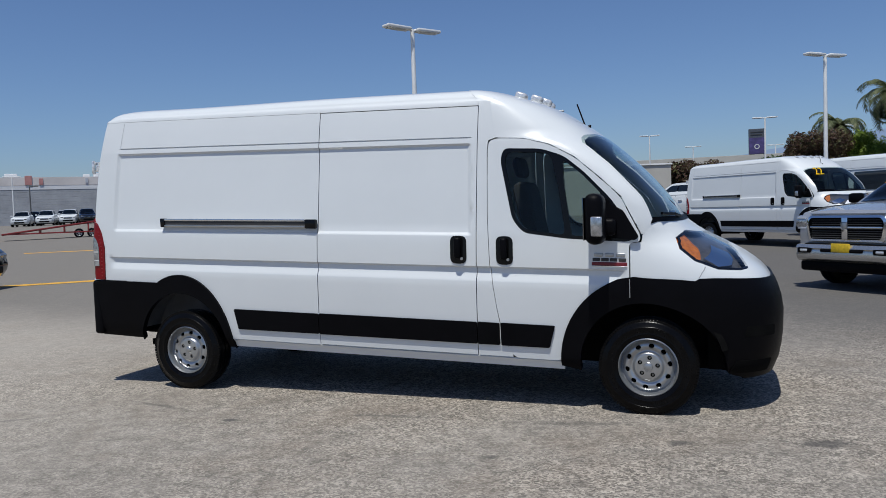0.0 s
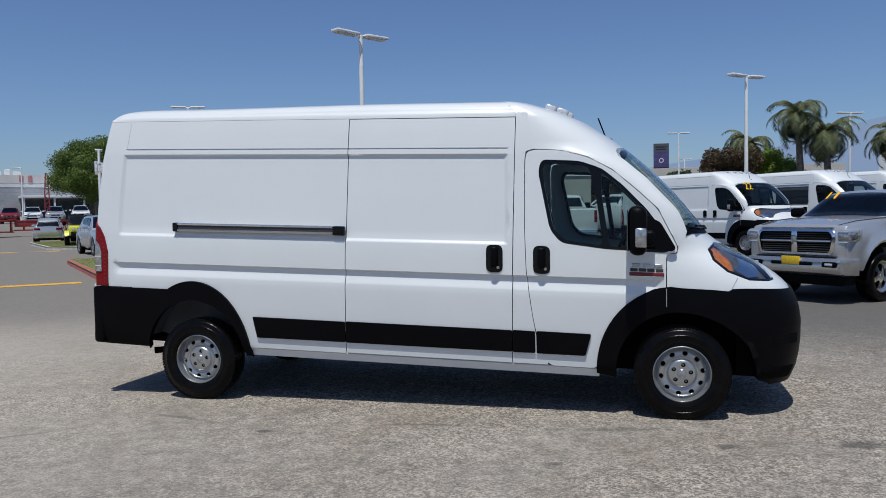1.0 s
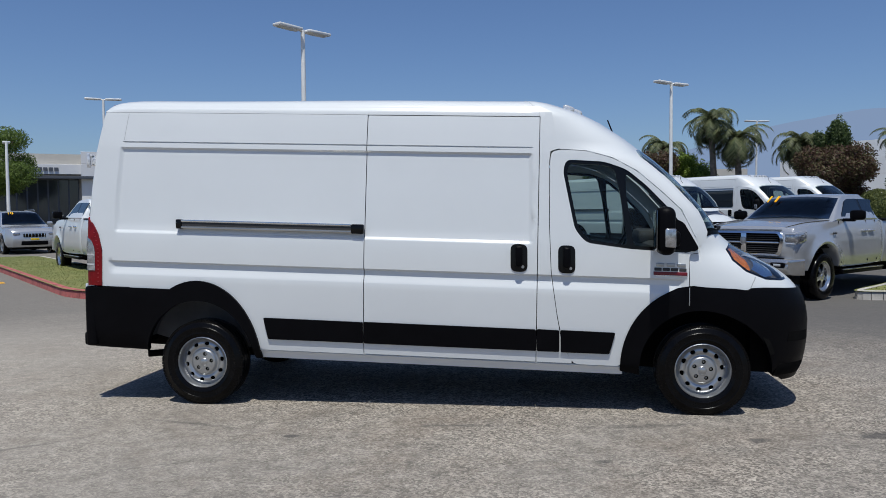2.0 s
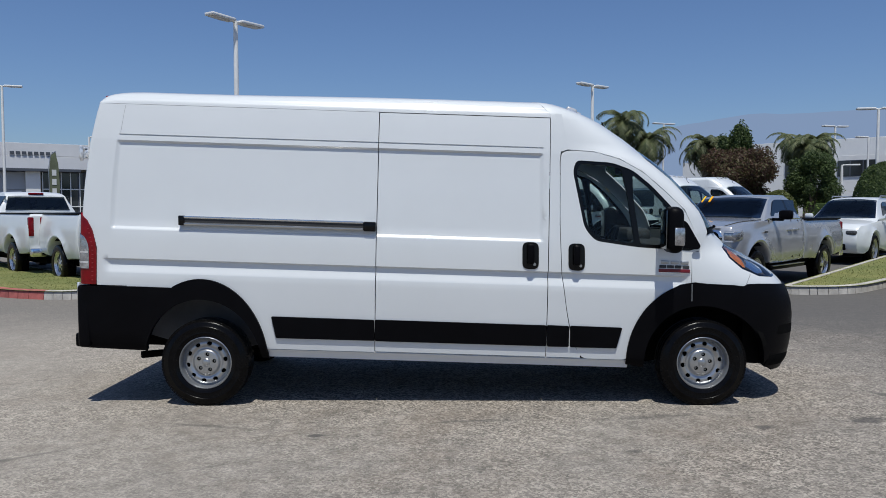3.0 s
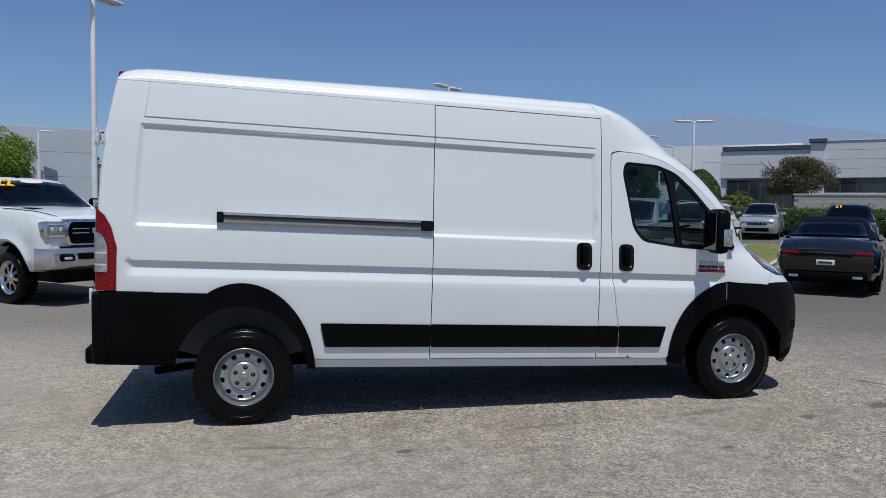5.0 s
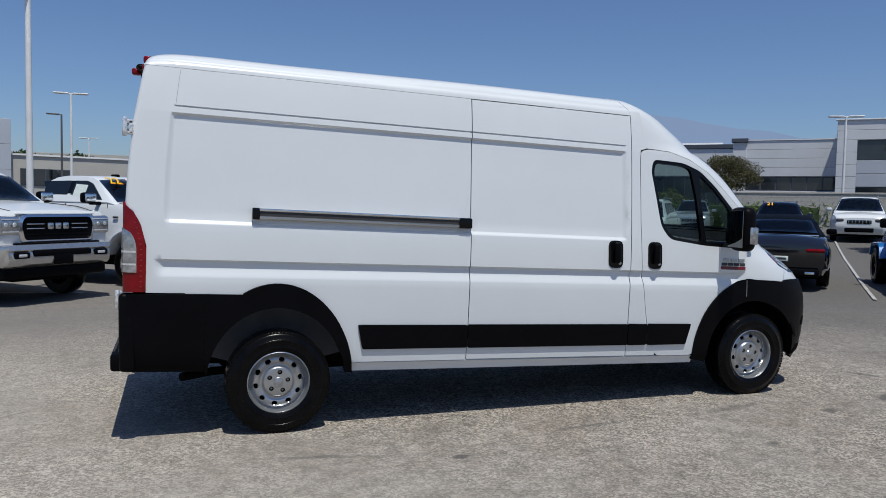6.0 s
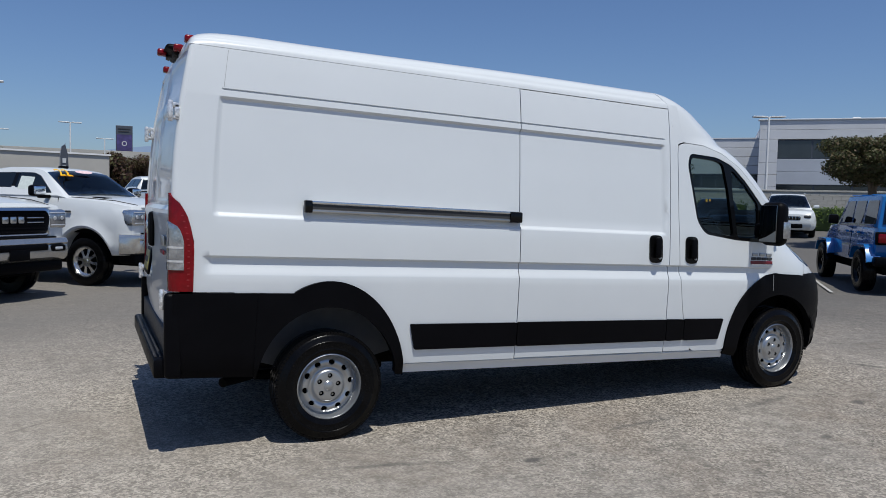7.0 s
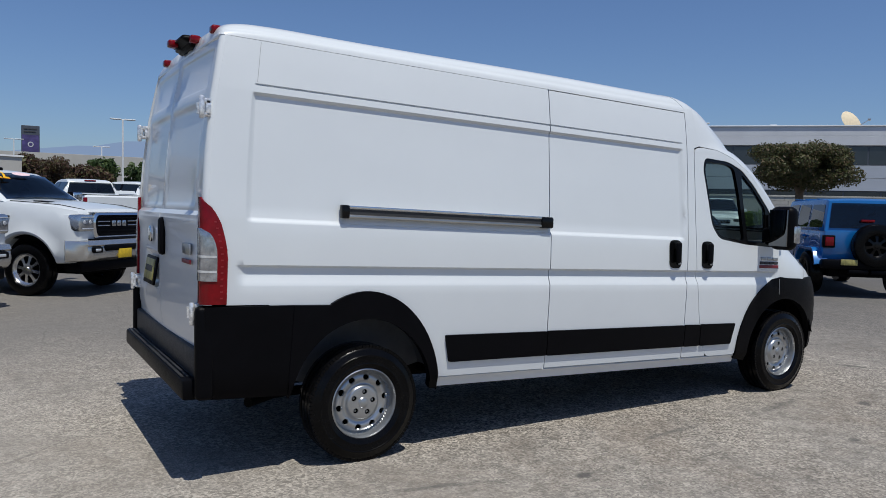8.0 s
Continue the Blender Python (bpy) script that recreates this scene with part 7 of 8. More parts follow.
def facade(d, s=0.0):
    """A pose whose x runs along the facades that face the van's front, y away from it."""
    k = 0.70711
    return pose(0, -5.5, 0, 0, 0, -0.65) @ Matrix.Translation((k * (d + s), k * (d - s) + 5.5, 0)) @ Matrix.Rotation(radians(-45), 4, "Z")


b = building("office_building", "grey two-storey office building with dark window bands", facade(51) @ Matrix.Diagonal((1, 1, 0.95, 1)))
part("core", boxed(4.75, 60, 0.25, 20, 0, 7.7), WALL_GREY, b, smooth=False)
slabs(b, 4.6, 60, 6.55, 7.85, 0, 0.3, 2, WALL_GREY)
slabs(b, 4.6, 5.75, 0.0, 6.55, 0, 0.3, 8, WALL_GREY)
window_band(b, 5.75, 60, 5.2, 6.5, 0.12, 26)
slabs(b, 5.75, 60, 3.42, 5.18, 0, 0.3, 2, WALL_MID)
window_band(b, 5.75, 60, 2.9, 3.4, 0.12, 24)
slabs(b, 5.75, 60, 0.0, 2.88, 0, 0.3, 3, WALL_GREY)
part("parapet_cap", boxed(4.5, 60, -0.08, 0.4, 7.85, 7.95, 0.02), WALL_WHITE, b)
w = building("office_wing", "low grey office wing with a ribbon of ground windows", facade(54) @ Matrix.Diagonal((1, 1, 0.97, 1)))
part("core", boxed(-1.0, 4.6, 0.25, 16, 0, 6.5), WALL_GREY, w, smooth=False)
slabs(w, -1.0, 4.9, 4.15, 6.72, 0, 0.3, 4, WALL_GREY)
window_band(w, -1.0, 4.9, 3.15, 4.12, 0.14, 6)
slabs(w, -1.0, 4.9, 0.0, 3.12, 0, 0.3, 3, WALL_GREY)
part("pylon", boxed(-1.9, -1.0, -0.15, 1.2, 0, 6.6, 0.02), WALL_GREY, w, smooth=False)
part("pylon_cap", boxed(-2.0, -0.9, -0.3, 1.4, 6.62, 6.9, 0.02), WALL_DARK, w, smooth=False)
part("roof_cap", boxed(-0.95, 4.7, -0.05, 0.4, 6.73, 6.8), WALL_WHITE, w, smooth=False)
g = building("showroom", "grey showroom block with a dark roof edge", facade(60))
part("core", boxed(-9.0, -1.8, 0.2, 14, 0, 6.4), WALL_GREY, g, smooth=False)
slabs(g, -9.0, -1.8, 4.3, 6.45, 0, 0.25, 2, WALL_GREY)
part("roof_edge", boxed(-8.9, -1.8, -0.1, 0.5, 6.47, 6.8, 0.02), WALL_DARK, g, smooth=False)
window_band(g, -8.5, -1.8, 0.4, 4.2, 0.12, 8)
h = building("white_hall", "large white hall with dark square windows", facade(68))
part("core", boxed(-26, -4, 0.3, 25, 0, 7.4), WALL_WHITE, h, smooth=False)
slabs(h, -26, -4, 0, 7.6, 0, 0.3, 5, WALL_WHITE)
slabs(h, -30, -11.5, 0, 5.9, -4, -3.7, 4, WALL_WHITE)
window_band(h, -16.3, -13.4, 4.2, 5.5, -4.05, 3)
window_band(h, -20.5, -18.0, 4.2, 5.5, -4.05, 3)
window_band(h, -16.3, -12.0, 0.6, 2.6, -4.05, 4)

# block wall, course by course
bw = thing("wall_block", "tan concrete-block boundary wall with plain cap", "wall", facade(38.5), kind="structure")
BASEZ = 0.3
part("backing", boxed(-1.0, 30, 0.03, 0.17, 0, 2.58), BLOCK, bw, smooth=False)
blocks = boxed(-0.195, 0.195, 0.0, 0.2, -0.095, 0.095, 0.006, seg=1)
mesh0 = part("block", blocks, BLOCK, bw, smooth=False)
mesh0.location = (-0.8, 0, BASEZ + 0.1)
for i in range(11):
    for j in range(27):
        if i == 0 and j == 0:
            continue
        ob = new("block", mesh0.data)
        ob.parent = bw
        ob.location = (-0.8 + j * 0.4 + (0.2 if i % 2 else 0), 0, BASEZ + 0.1 + i * 0.2)
rest = bmesh.new()
for i in range(11):
    for j in range(27, 76):
        x = -0.8 + j * 0.4 + (0.2 if i % 2 else 0)
        box(rest, x - 0.195, x + 0.195, 0, 0.2, BASEZ + 0.005 + i * 0.2, BASEZ + 0.195 + i * 0.2)
tagged(part("blocks", rest, BLOCK, bw, smooth=False), kind="stuff")
part("wall_cap", boxed(-1.05, 30, -0.03, 0.23, BASEZ + 2.2, BASEZ + 2.29, 0.01), BLOCK, bw, smooth=False)

# dish on the office roof
ds = thing("satellite_dish", "cream satellite dish on the office roof", "satellite dish", facade(51) @ pose(15.3, 1.0, 6.92))
part("dish", lathe([(0.0, -0.22), (0.3, -0.19), (0.55, -0.11), (0.8, 0.03), (0.78, 0.05), (0.5, -0.06), (0.0, -0.17)], 32, "y", m=pose(0, 0, 1.0, -28, 0, 35)), shade("dish_cream", (0.62, 0.52, 0.36), 0.7, vary=0.08), ds)
part("mount", tube([(0, 0.2, 0.9), (0.1, 0.3, 0.1)], 0.05, 8), STEEL, ds)
part("feed_arm", tube([(-0.05, 0.0, 0.35), (0.75, -0.45, 0.9), (0.9, -0.5, 1.02)], 0.025, 8), STEEL, ds)
part("feed_horn", boxed(0.85, 1.02, -0.58, -0.42, 0.97, 1.12, 0.03), STEEL, ds)
rv = thing("roof_vent", "small white roof ventilator", "roof vent", facade(51) @ pose(10.6, 2.0, 7.31))
part("hood", boxed(-0.25, 0.25, -0.2, 0.2, 0.2, 0.5, 0.06), WALL_WHITE, rv)
part("pipe", lathe([(0.12, 0.0), (0.12, 0.3)], 14, "z"), WALL_WHITE, rv)

# the dealership beyond the trucks
dl_dir = math.degrees(math.atan2(8.3, 14.0))
dl = building("dealership", "white dealership with glass front and lettered fascia", pose(-33.86, 42.0, 0, 0, 0, dl_dir))
part("core", boxed(0, 16.5, 0.3, 14, 0, 5.9), WALL_BEIGE, dl, smooth=False)
# grey for a white fascia: its shadow side is put into the colour
slabs(dl, 0, 5.6, 4.45, 5.15, -0.3, 0.3, 1, WALL_GREY, name="fascia")
slabs(dl, 5.6, 16.5, 4.3, 6.05, -0.6, 0.3, 2, WALL_GREY, name="fascia")
part("canopy_edge", boxed(0, 12.0, -0.9, 0.0, 4.12, 4.32, 0.02), WALL_DARK, dl, smooth=False)
window_band(dl, 0.2, 5.4, 1.0, 4.1, 0.2, 8)
window_band(dl, 9.6, 16.4, 0.6, 4.1, -0.2, 6)
for x in (5.6, 8.6):
    part("pier", boxed(x, x + 0.9, -0.5, 0.4, 0, 4.3, 0.02), WALL_WHITE, dl, smooth=False)
slabs(dl, 6.5, 8.6, 0.5, 4.1, 0.0, 0.3, 3, WALL_MID)
RED_SIGN = shade("sign_red", (0.42, 0.05, 0.05), 0.5, vary=0.08)
for i in range(8):
    part("sign_bar", boxed(7.7 + i * 0.36, 7.95 + i * 0.36, -0.68, -0.6, 5.26, 5.46, 0.01), WALL_DARK, dl, smooth=False)
for i in range(5):
    part("sign_bar", boxed(12.6 + i * 0.56, 13.0 + i * 0.56, -0.68, -0.6, 4.86, 5.16, 0.02), RED_SIGN, dl, smooth=False)
for i in range(12):
    part("mullion", boxed(9.6 + i * 0.58, 9.66 + i * 0.58, -0.32, -0.2, 0.6, 4.1), WALL_WHITE, dl, smooth=False)
for z in (1.7, 2.9):
    part("transom", boxed(9.6, 16.4, -0.3, -0.2, z, z + 0.07), WALL_WHITE, dl, smooth=False)
for i in range(6):
    part("sign_bar", boxed(2.2 + i * 0.34, 2.46 + i * 0.34, -0.38, -0.3, 4.68, 4.92, 0.01), WALL_DARK, dl, smooth=False)
gb = building("entrance_block", "grey entrance block with an arched glass doorway", pose(-19.61, 51.3, 0, 0, 0, 18))
part("core", boxed(0, 9.5, 0.3, 9, 0, 6.8), WALL_MID, gb, smooth=False)
slabs(gb, 0, 9.5, 0, 6.9, 0, 0.3, 4, WALL_MID)
arch_loop = [(-1.5, 0.5), (1.5, 0.5)] + [(1.5 * math.cos(radians(a)), 3.3 + 1.3 * math.sin(radians(a))) for a in range(0, 181, 12)]
part("doorway", flat(arch_loop, pose(3.9, -0.02, 0.3, 90, 0, 0), 0.06), WALL_WHITE, gb, smooth=False)
part("arch_glass", flat([(x * 0.86, 0.5 + (z - 0.5) * 0.93) for x, z in arch_loop], pose(3.9, -0.1, 0.3, 90, 0, 0), 0.03), BAND_GLASS, gb, smooth=False)
for x in (-0.8, 0.0, 0.8):
    part("mullion", boxed(3.9 + x - 0.03, 3.9 + x + 0.03, -0.17, -0.1, 0.8, 4.2), WALL_WHITE, gb, smooth=False)
for i in range(5):
    part("sign_bar", boxed(2.9 + i * 0.42, 3.2 + i * 0.42, -0.1, 0.0, 5.6, 6.0, 0.02), WALL_DARK, gb, smooth=False)
part("side_wall", boxed(9.5, 22, 1.0, 9, 0, 4.5), WALL_BEIGE, gb, smooth=False)
window_band(gb, 10.2, 13.4, 2.4, 3.6, 0.95, 4)
part("side_cap", boxed(9.5, 22.1, 0.9, 1.3, 4.5, 4.62), WALL_WHITE, gb, smooth=False)

# long low buildings on the horizon
lb = building("far_store", "long far store with louvred grey walls and pale parapet", pose(-120.96, 41.98, 0, 0, 0, 46.5))
part("core", boxed(0, 81, 0.3, 26, 0, 7.3), WALL_GREY, lb, smooth=False)
slabs(lb, 0, 81, 0.5, 6.3, 0, 0.3, 16, WALL_LOUVRE, 0.012)
slabs(lb, 0, 81, 6.3, 6.9, -0.04, 0.3, 1, WALL_GREY, 0.02)
slabs(lb, 0, 81, 6.9, 8.1, -0.06, 0.3, 1, WALL_BLUSH, 0.02)
part("canopy", boxed(60, 72, -4.0, 0.0, 4.75, 5.1, 0.03), WALL_GREY, lb, smooth=False)
for x in (60.4, 64.2, 68.0, 71.6):
    part("canopy_post", boxed(x - 0.12, x + 0.12, -3.8, -3.56, 0.0, 4.75), WALL_GREY, lb, smooth=False)
# dark glass sheet stands in for the dark opening under the canopy
part("shop_front", boxed(60.3, 71.7, -0.12, 0.02, 0.4, 4.6), BAND_GLASS, lb, smooth=False)
for x, w, z0, z1, y, mat in ((47.8, 0.9, 7.0, 8.3, -0.16, WALL_ROSE), (49.6, 0.5, 7.0, 7.9, -0.16, WALL_ROSE), (60.2, 0.5, 7.1, 8.0, -0.16, WALL_ROSE), (61.3, 0.5, 7.1, 8.0, -0.16, WALL_ROSE), (55.6, 0.35, 7.2, 7.9, -0.16, WALL_MID)):
    part("parapet_panel", boxed(x, x + w, y, 0.0, z0, z1, 0.02), mat, lb, smooth=False)
for x, w, h in ((45.2, 1.6, 0.5), (55.4, 0.9, 0.35), (56.8, 1.3, 0.55), (58.6, 0.7, 0.75), (59.6, 1.2, 0.45)):
    part("roof_unit", boxed(x, x + w, 2.0, 3.4, 7.3, 8.2 + h, 0.04), WALL_WHITE, lb, smooth=False)
lb2 = building("far_warehouse", "long pale warehouse along the horizon", pose(-30.0, 96.0, 0, 0, 0, 0))
part("core", boxed(0, 60, 0.3, 20, 0, 6.6), WALL_BEIGE, lb2, smooth=False)
slabs(lb2, 0, 60, 0, 6.9, 0, 0.3, 3, WALL_BEIGE, 0.05)
for i in range(9):
    part("window", boxed(3 + i * 6.2, 4.4 + i * 6.2, -0.06, 0.1, 4.6, 5.6), BAND_GLASS, lb2, smooth=False)


def pylon_sign(x, y, z0, z1, w):
    """A roadside pylon with a dark header and a display panel."""
    v = thing("pylon_sign", "tall dark roadside pylon sign with a dim purple panel", "sign", pose(x, y, 0))
    h = z1 - z0
    part("post", boxed(-w * 0.2, w * 0.2, -w * 0.1, w * 0.1, 0, z0 + 0.1), POLE, v, smooth=False)
    part("panel", boxed(-w / 2, w / 2, -w * 0.15, w * 0.15, z0, z1, w * 0.02), WALL_DARK, v, smooth=False)
    d = part("display", boxed(-w * 0.46, w * 0.46, -w * 0.17, -w * 0.15, z0 + h * 0.05, z0 + h * 0.66), PURPLE, v, "dim purple display panel", smooth=False)
    for i, (a, b) in enumerate(((-0.38, 0.3), (-0.38, 0.36))):
        part("sign_bar", boxed(w * a, w * b, -w * 0.17, -w * 0.15, z0 + h * (0.76 + 0.1 * i), z0 + h * (0.79 + 0.1 * i)), TRIM_GREY, v, smooth=False)
    r = w * 0.16
    part("round_mark", lathe([(r * 0.66, -w * 0.18), (r, -w * 0.18), (r, -w * 0.16), (r * 0.66, -w * 0.16)], 28, "y", m=Matrix.Translation((0, 0, z0 + h * 0.32))), LAMP_GLASS, d)
    return v


PURPLE = shade("sign_purple", (0.065, 0.05, 0.16), 0.5, vary=0.3, scale=0.3)
pylon_sign(31.4, 590.0, 32.3, 51.0, 11.0)


def feather_flag(x, y, h, mat, turn, label):
    v = thing("feather_flag", label, "flag", on(x, y, turn))
    part("pole", tube([(0, 0, 0), (0, 0, h * 0.8), (0.1, 0, h * 0.95), (0.35, 0, h)], 0.02, 8), STEEL, v)
    loop = [(0.03, h * 0.25), (0.45, h * 0.28), (0.52, h * 0.6), (0.46, h * 0.85), (0.32, h * 0.99), (0.12, h * 0.95), (0.03, h * 0.8)]
    part("cloth", flat(loop, pose(0, 0, 0, 90, 0, 0), 0.01), mat, v, smooth=False)
    for i in range(4):
        part("sign_bar", boxed(0.15, 0.36, -0.03, -0.011, h * (0.38 + 0.11 * i), h * (0.45 + 0.11 * i)), LAMP_GLASS, v, smooth=False)


FLAG_OLIVE = shade("flag_olive", (0.10, 0.115, 0.07), 0.8, vary=0.2, scale=2)
feather_flag(-18.9, 34.73, 4.5, FLAG_OLIVE, 20, "olive feather flag with pale lettering bars")
feather_flag(-2.24, 50.0, 4.2, WALL_DARK, 10, "dark feather flag with a pale mark")


# ---- trees and planting ----
BARK = shade("bark", (0.13, 0.10, 0.075), 0.9, vary=0.3, scale=6, bump=0.8, bump_scale=25)
PALM_BARK = shade("palm_bark", (0.20, 0.165, 0.13), 0.9, vary=0.3, scale=4, bump=0.8, bump_scale=18)


def leaf_material(name, c1, c2, c3):
    m = bpy.data.materials.new(name)
    m.use_nodes = True
    n, l = m.node_tree.nodes, m.node_tree.links
    geo = n.new("ShaderNodeNewGeometry")
    r = n.new("ShaderNodeValToRGB")
    e = r.color_ramp.elements
    e[0].position, e[0].color = 0.1, (*c1, 1)
    e[1].position, e[1].color = 0.9, (*c3, 1)
    x = e.new(0.5)
    x.color = (*c2, 1)
    l.new(geo.outputs["Random Per Island"], r.inputs[0])
    b = n["Principled BSDF"]
    b.inputs["Roughness"].default_value = 0.55
    b.inputs["Specular IOR Level"].default_value = 0.3
    l.new(r.outputs[0], b.inputs["Base Color"])
    t = n.new("ShaderNodeBsdfTranslucent")
    l.new(r.outputs[0], t.inputs[0])
    mx = n.new("ShaderNodeMixShader")
    mx.inputs[0].default_value = 0.3
    l.new(b.outputs[0], mx.inputs[1])
    l.new(t.outputs[0], mx.inputs[2])
    l.new(mx.outputs[0], n["Material Output"].inputs[0])
    return m


LEAF = leaf_material("leaf_green", (0.055, 0.09, 0.018), (0.10, 0.155, 0.03), (0.16, 0.23, 0.05))
LEAF_LIME = leaf_material("leaf_lime", (0.10, 0.16, 0.02), (0.17, 0.25, 0.03), (0.25, 0.34, 0.06))
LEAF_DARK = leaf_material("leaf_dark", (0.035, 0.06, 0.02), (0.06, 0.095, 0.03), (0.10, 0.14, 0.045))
LEAF_PLUM = leaf_material("leaf_plum", (0.06, 0.032, 0.024), (0.11, 0.062, 0.04), (0.10, 0.10, 0.04))
LEAF_UMBER = leaf_material("leaf_umber", (0.05, 0.05, 0.02), (0.085, 0.10, 0.035), (0.145, 0.105, 0.06))
LEAF_PALM = leaf_material("leaf_palm", (0.06, 0.08, 0.035), (0.11, 0.135, 0.06), (0.17, 0.18, 0.09))
LEAF_OLIVE = leaf_material("leaf_olive", (0.06, 0.075, 0.02), (0.10, 0.12, 0.03), (0.15, 0.17, 0.05))


def leaves(name, blobs, count, size, mat, parent, seed, shellness=0.55, lumps=0.16):
    """A crown of many small leaves gathered in clumps."""
    rnd = np.random.RandomState(seed)
    weights = np.array([b[3] * b[4] * b[5] for b in blobs]) ** (2 / 3)
    pick = rnd.choice(len(blobs), count, p=weights / weights.sum())
    B = np.array(blobs)[pick]
    d = rnd.normal(size=(count, 3))
    d /= np.linalg.norm(d, axis=1)[:, None]
    rad = shellness + (1 - shellness) * rnd.rand(count) ** 0.6
    wob = 1 + lumps * np.sin(d[:, 0] * 7 + B[:, 0] * 3) * np.cos(d[:, 2] * 6 + B[:, 1])
    c = B[:, :3] + d * B[:, 3:6] * (rad * wob)[:, None]
    s = size * (0.6 + 0.8 * rnd.rand(count))[:, None]
    nrm = d + rnd.normal(size=(count, 3)) * 0.7
    nrm /= np.linalg.norm(nrm, axis=1)[:, None]
    t = np.cross(nrm, rnd.normal(size=(count, 3)))
    t /= np.linalg.norm(t, axis=1)[:, None]
    u = np.cross(nrm, t)
    v = np.stack([c - t * s, c + u * s * 0.5 , c + t * s, c - u * s * 0.5], 1).reshape(-1, 3)
    f = np.arange(count * 4).reshape(-1, 4)
    me = bpy.data.meshes.new(name)
    me.from_pydata(v.tolist(), [], f.tolist())
    me.materials.append(mat)
    ob = new(name, me)
    ob.parent = parent
    return ob


def tree(x, y, h, r, trunk, mat, label, seed, count=5000, leaf=0.16, squash=0.8, full=0.0, lumps=0.16):
    rnd = random.Random(seed)
    v = thing("tree", label, "tree", on(x, y))
    bm = tube([(0, 0, 0), (0.05, 0.02, trunk * 0.5), (0.0, 0.0, trunk), (0.1, 0, trunk + (h - trunk) * 0.4)], 0.15, 10, radii=[0.2, 0.15, 0.13, 0.06])
    cz = trunk * 0.8 + (h - trunk * 0.8) / 2
    hr = (h - trunk * 0.8) / 2
    blobs = []
    blobs.append((0, 0, cz, r * (0.55 + full), r * (0.55 + full), hr * (0.62 + full)))
    for i in range(30):
        a, b = rnd.uniform(0, 6.28), rnd.uniform(-0.85, 0.9)
        k = math.sqrt(max(0, 1 - b * b)) * rnd.uniform(0.5, 0.8)
        p = (r * k * math.cos(a), r * k * math.sin(a), cz + hr * b * 0.68)
        q = rnd.uniform(0.20, 0.40)
        blobs.append((*p, r * q, r * q, hr * q * squash * 1.25))
        if i < 9:
            tube([(0, 0, trunk * rnd.uniform(0.7, 1.0)), (p[0] * 0.4, p[1] * 0.4, (trunk + p[2]) / 2), p], 0.05, 6, bm, radii=[0.08, 0.05, 0.02])
    part("trunk", bm, BARK, v)
    leaves("crown", blobs, count, leaf, mat, v, seed, 0.35, lumps)
    return v


def palm(x, y, h, seed, fronds=30, size=2.0):
    rnd = random.Random(seed)
    v = thing("palm_tree", "feather-leaved palm with a slender grey trunk", "palm tree", on(x, y))
    lean = rnd.uniform(-0.3, 0.3)
    H = h - gz(x, y) - size * 0.55
    part("trunk", tube([(0, 0, 0), (lean * 0.3, 0, H * 0.5), (lean, 0, H)], 0.2, 12, radii=[0.26, 0.19, 0.16]), PALM_BARK, v)
    verts, faces = [], []
    for i in range(fronds):
        a = 2 * math.pi * i / fronds * 2.4 + rnd.uniform(-0.2, 0.2)
        up = rnd.uniform(-0.5, 1.2)
        bend = rnd.uniform(0.75, 1.3)
        L = size * rnd.uniform(0.85, 1.15)
        pts = []
        p = Vector((lean, 0, H))
        el = up
        for k in range(12):
            pts.append(p.copy())
            p = p + Vector((math.cos(a) * math.cos(el), math.sin(a) * math.cos(el), math.sin(el))) * (L / 11)
            el -= bend * (0.16 + 0.05 * k * 0.35)
        side = Vector((-math.sin(a), math.cos(a), 0))
        for k in range(1, 12):
            d = (pts[k] - pts[k - 1])
            for s in (-1, 1):
                for q in (0.0, 0.33, 0.66):
                    o = pts[k - 1] + d * (q + rnd.uniform(-0.1, 0.1))
                    ll = 0.5 * size / 2 * (1 - abs(k / 11 - 0.45)) * rnd.uniform(0.8, 1.1)
                    tip = o + side * s * ll * 0.8 + d.normalized() * ll * 0.5 + Vector((0, 0, -ll * 0.45))
                    w = d.normalized() * 0.042
                    j = len(verts)
                    verts += [tuple(o - w), tuple(o + w), tuple(tip)]
                    faces.append((j, j + 1, j + 2))
    me = bpy.data.meshes.new("crown")
    me.from_pydata(verts, [], faces)
    me.materials.append(LEAF_PALM)
    c = new("crown", me)
    c.parent = v
    dead = []
    for i in range(14):
        a = rnd.uniform(0, 6.28)
        dead.append((lean + 0.22 * math.cos(a), 0.22 * math.sin(a), H - rnd.uniform(0.1, 0.9), 0.14, 0.14, 0.3))
    leaves("dry_skirt", dead, 260, 0.16, BARK, v, seed)
    return v


tree(-27.28, 33.69, 6.65, 2.75, 2.9, LEAF, "round green shade tree beside parked cars", 11, 60000, 0.055)
tree(-9.0, 24.73, 4.5, 1.5, 1.5, LEAF_LIME, "light green round tree behind a pickup", 12, 46000, 0.042, full=0.33, lumps=0.07)
for i, (x, y, h, s) in enumerate(((11.75, 48.41, 7.1, 2.2), (13.95, 43.14, 8.4, 2.4), (15.3, 42.53, 7.2, 2.4), (18.5, 41.73, 6.7, 2.2), (20.1, 42.35, 6.5, 2.0), (23.05, 37.78, 6.1, 2.0), (24.87, 40.77, 6.6, 2.0), (26.84, 47.74, 7.4, 2.2), (20.62, 47.06, 6.4, 2.0))):
    palm(x, y, h, 30 + i, 40, s)
tree(10.17, 43.79, 5.3, 2.4, 1.3, LEAF_PLUM, "plum-leaved tree with a low wide crown", 13, 40000, 0.07)
tree(13.0, 45.23, 5.0, 1.6, 1.4, LEAF_LIME, "small bright green tree behind vans", 14, 20000, 0.065)
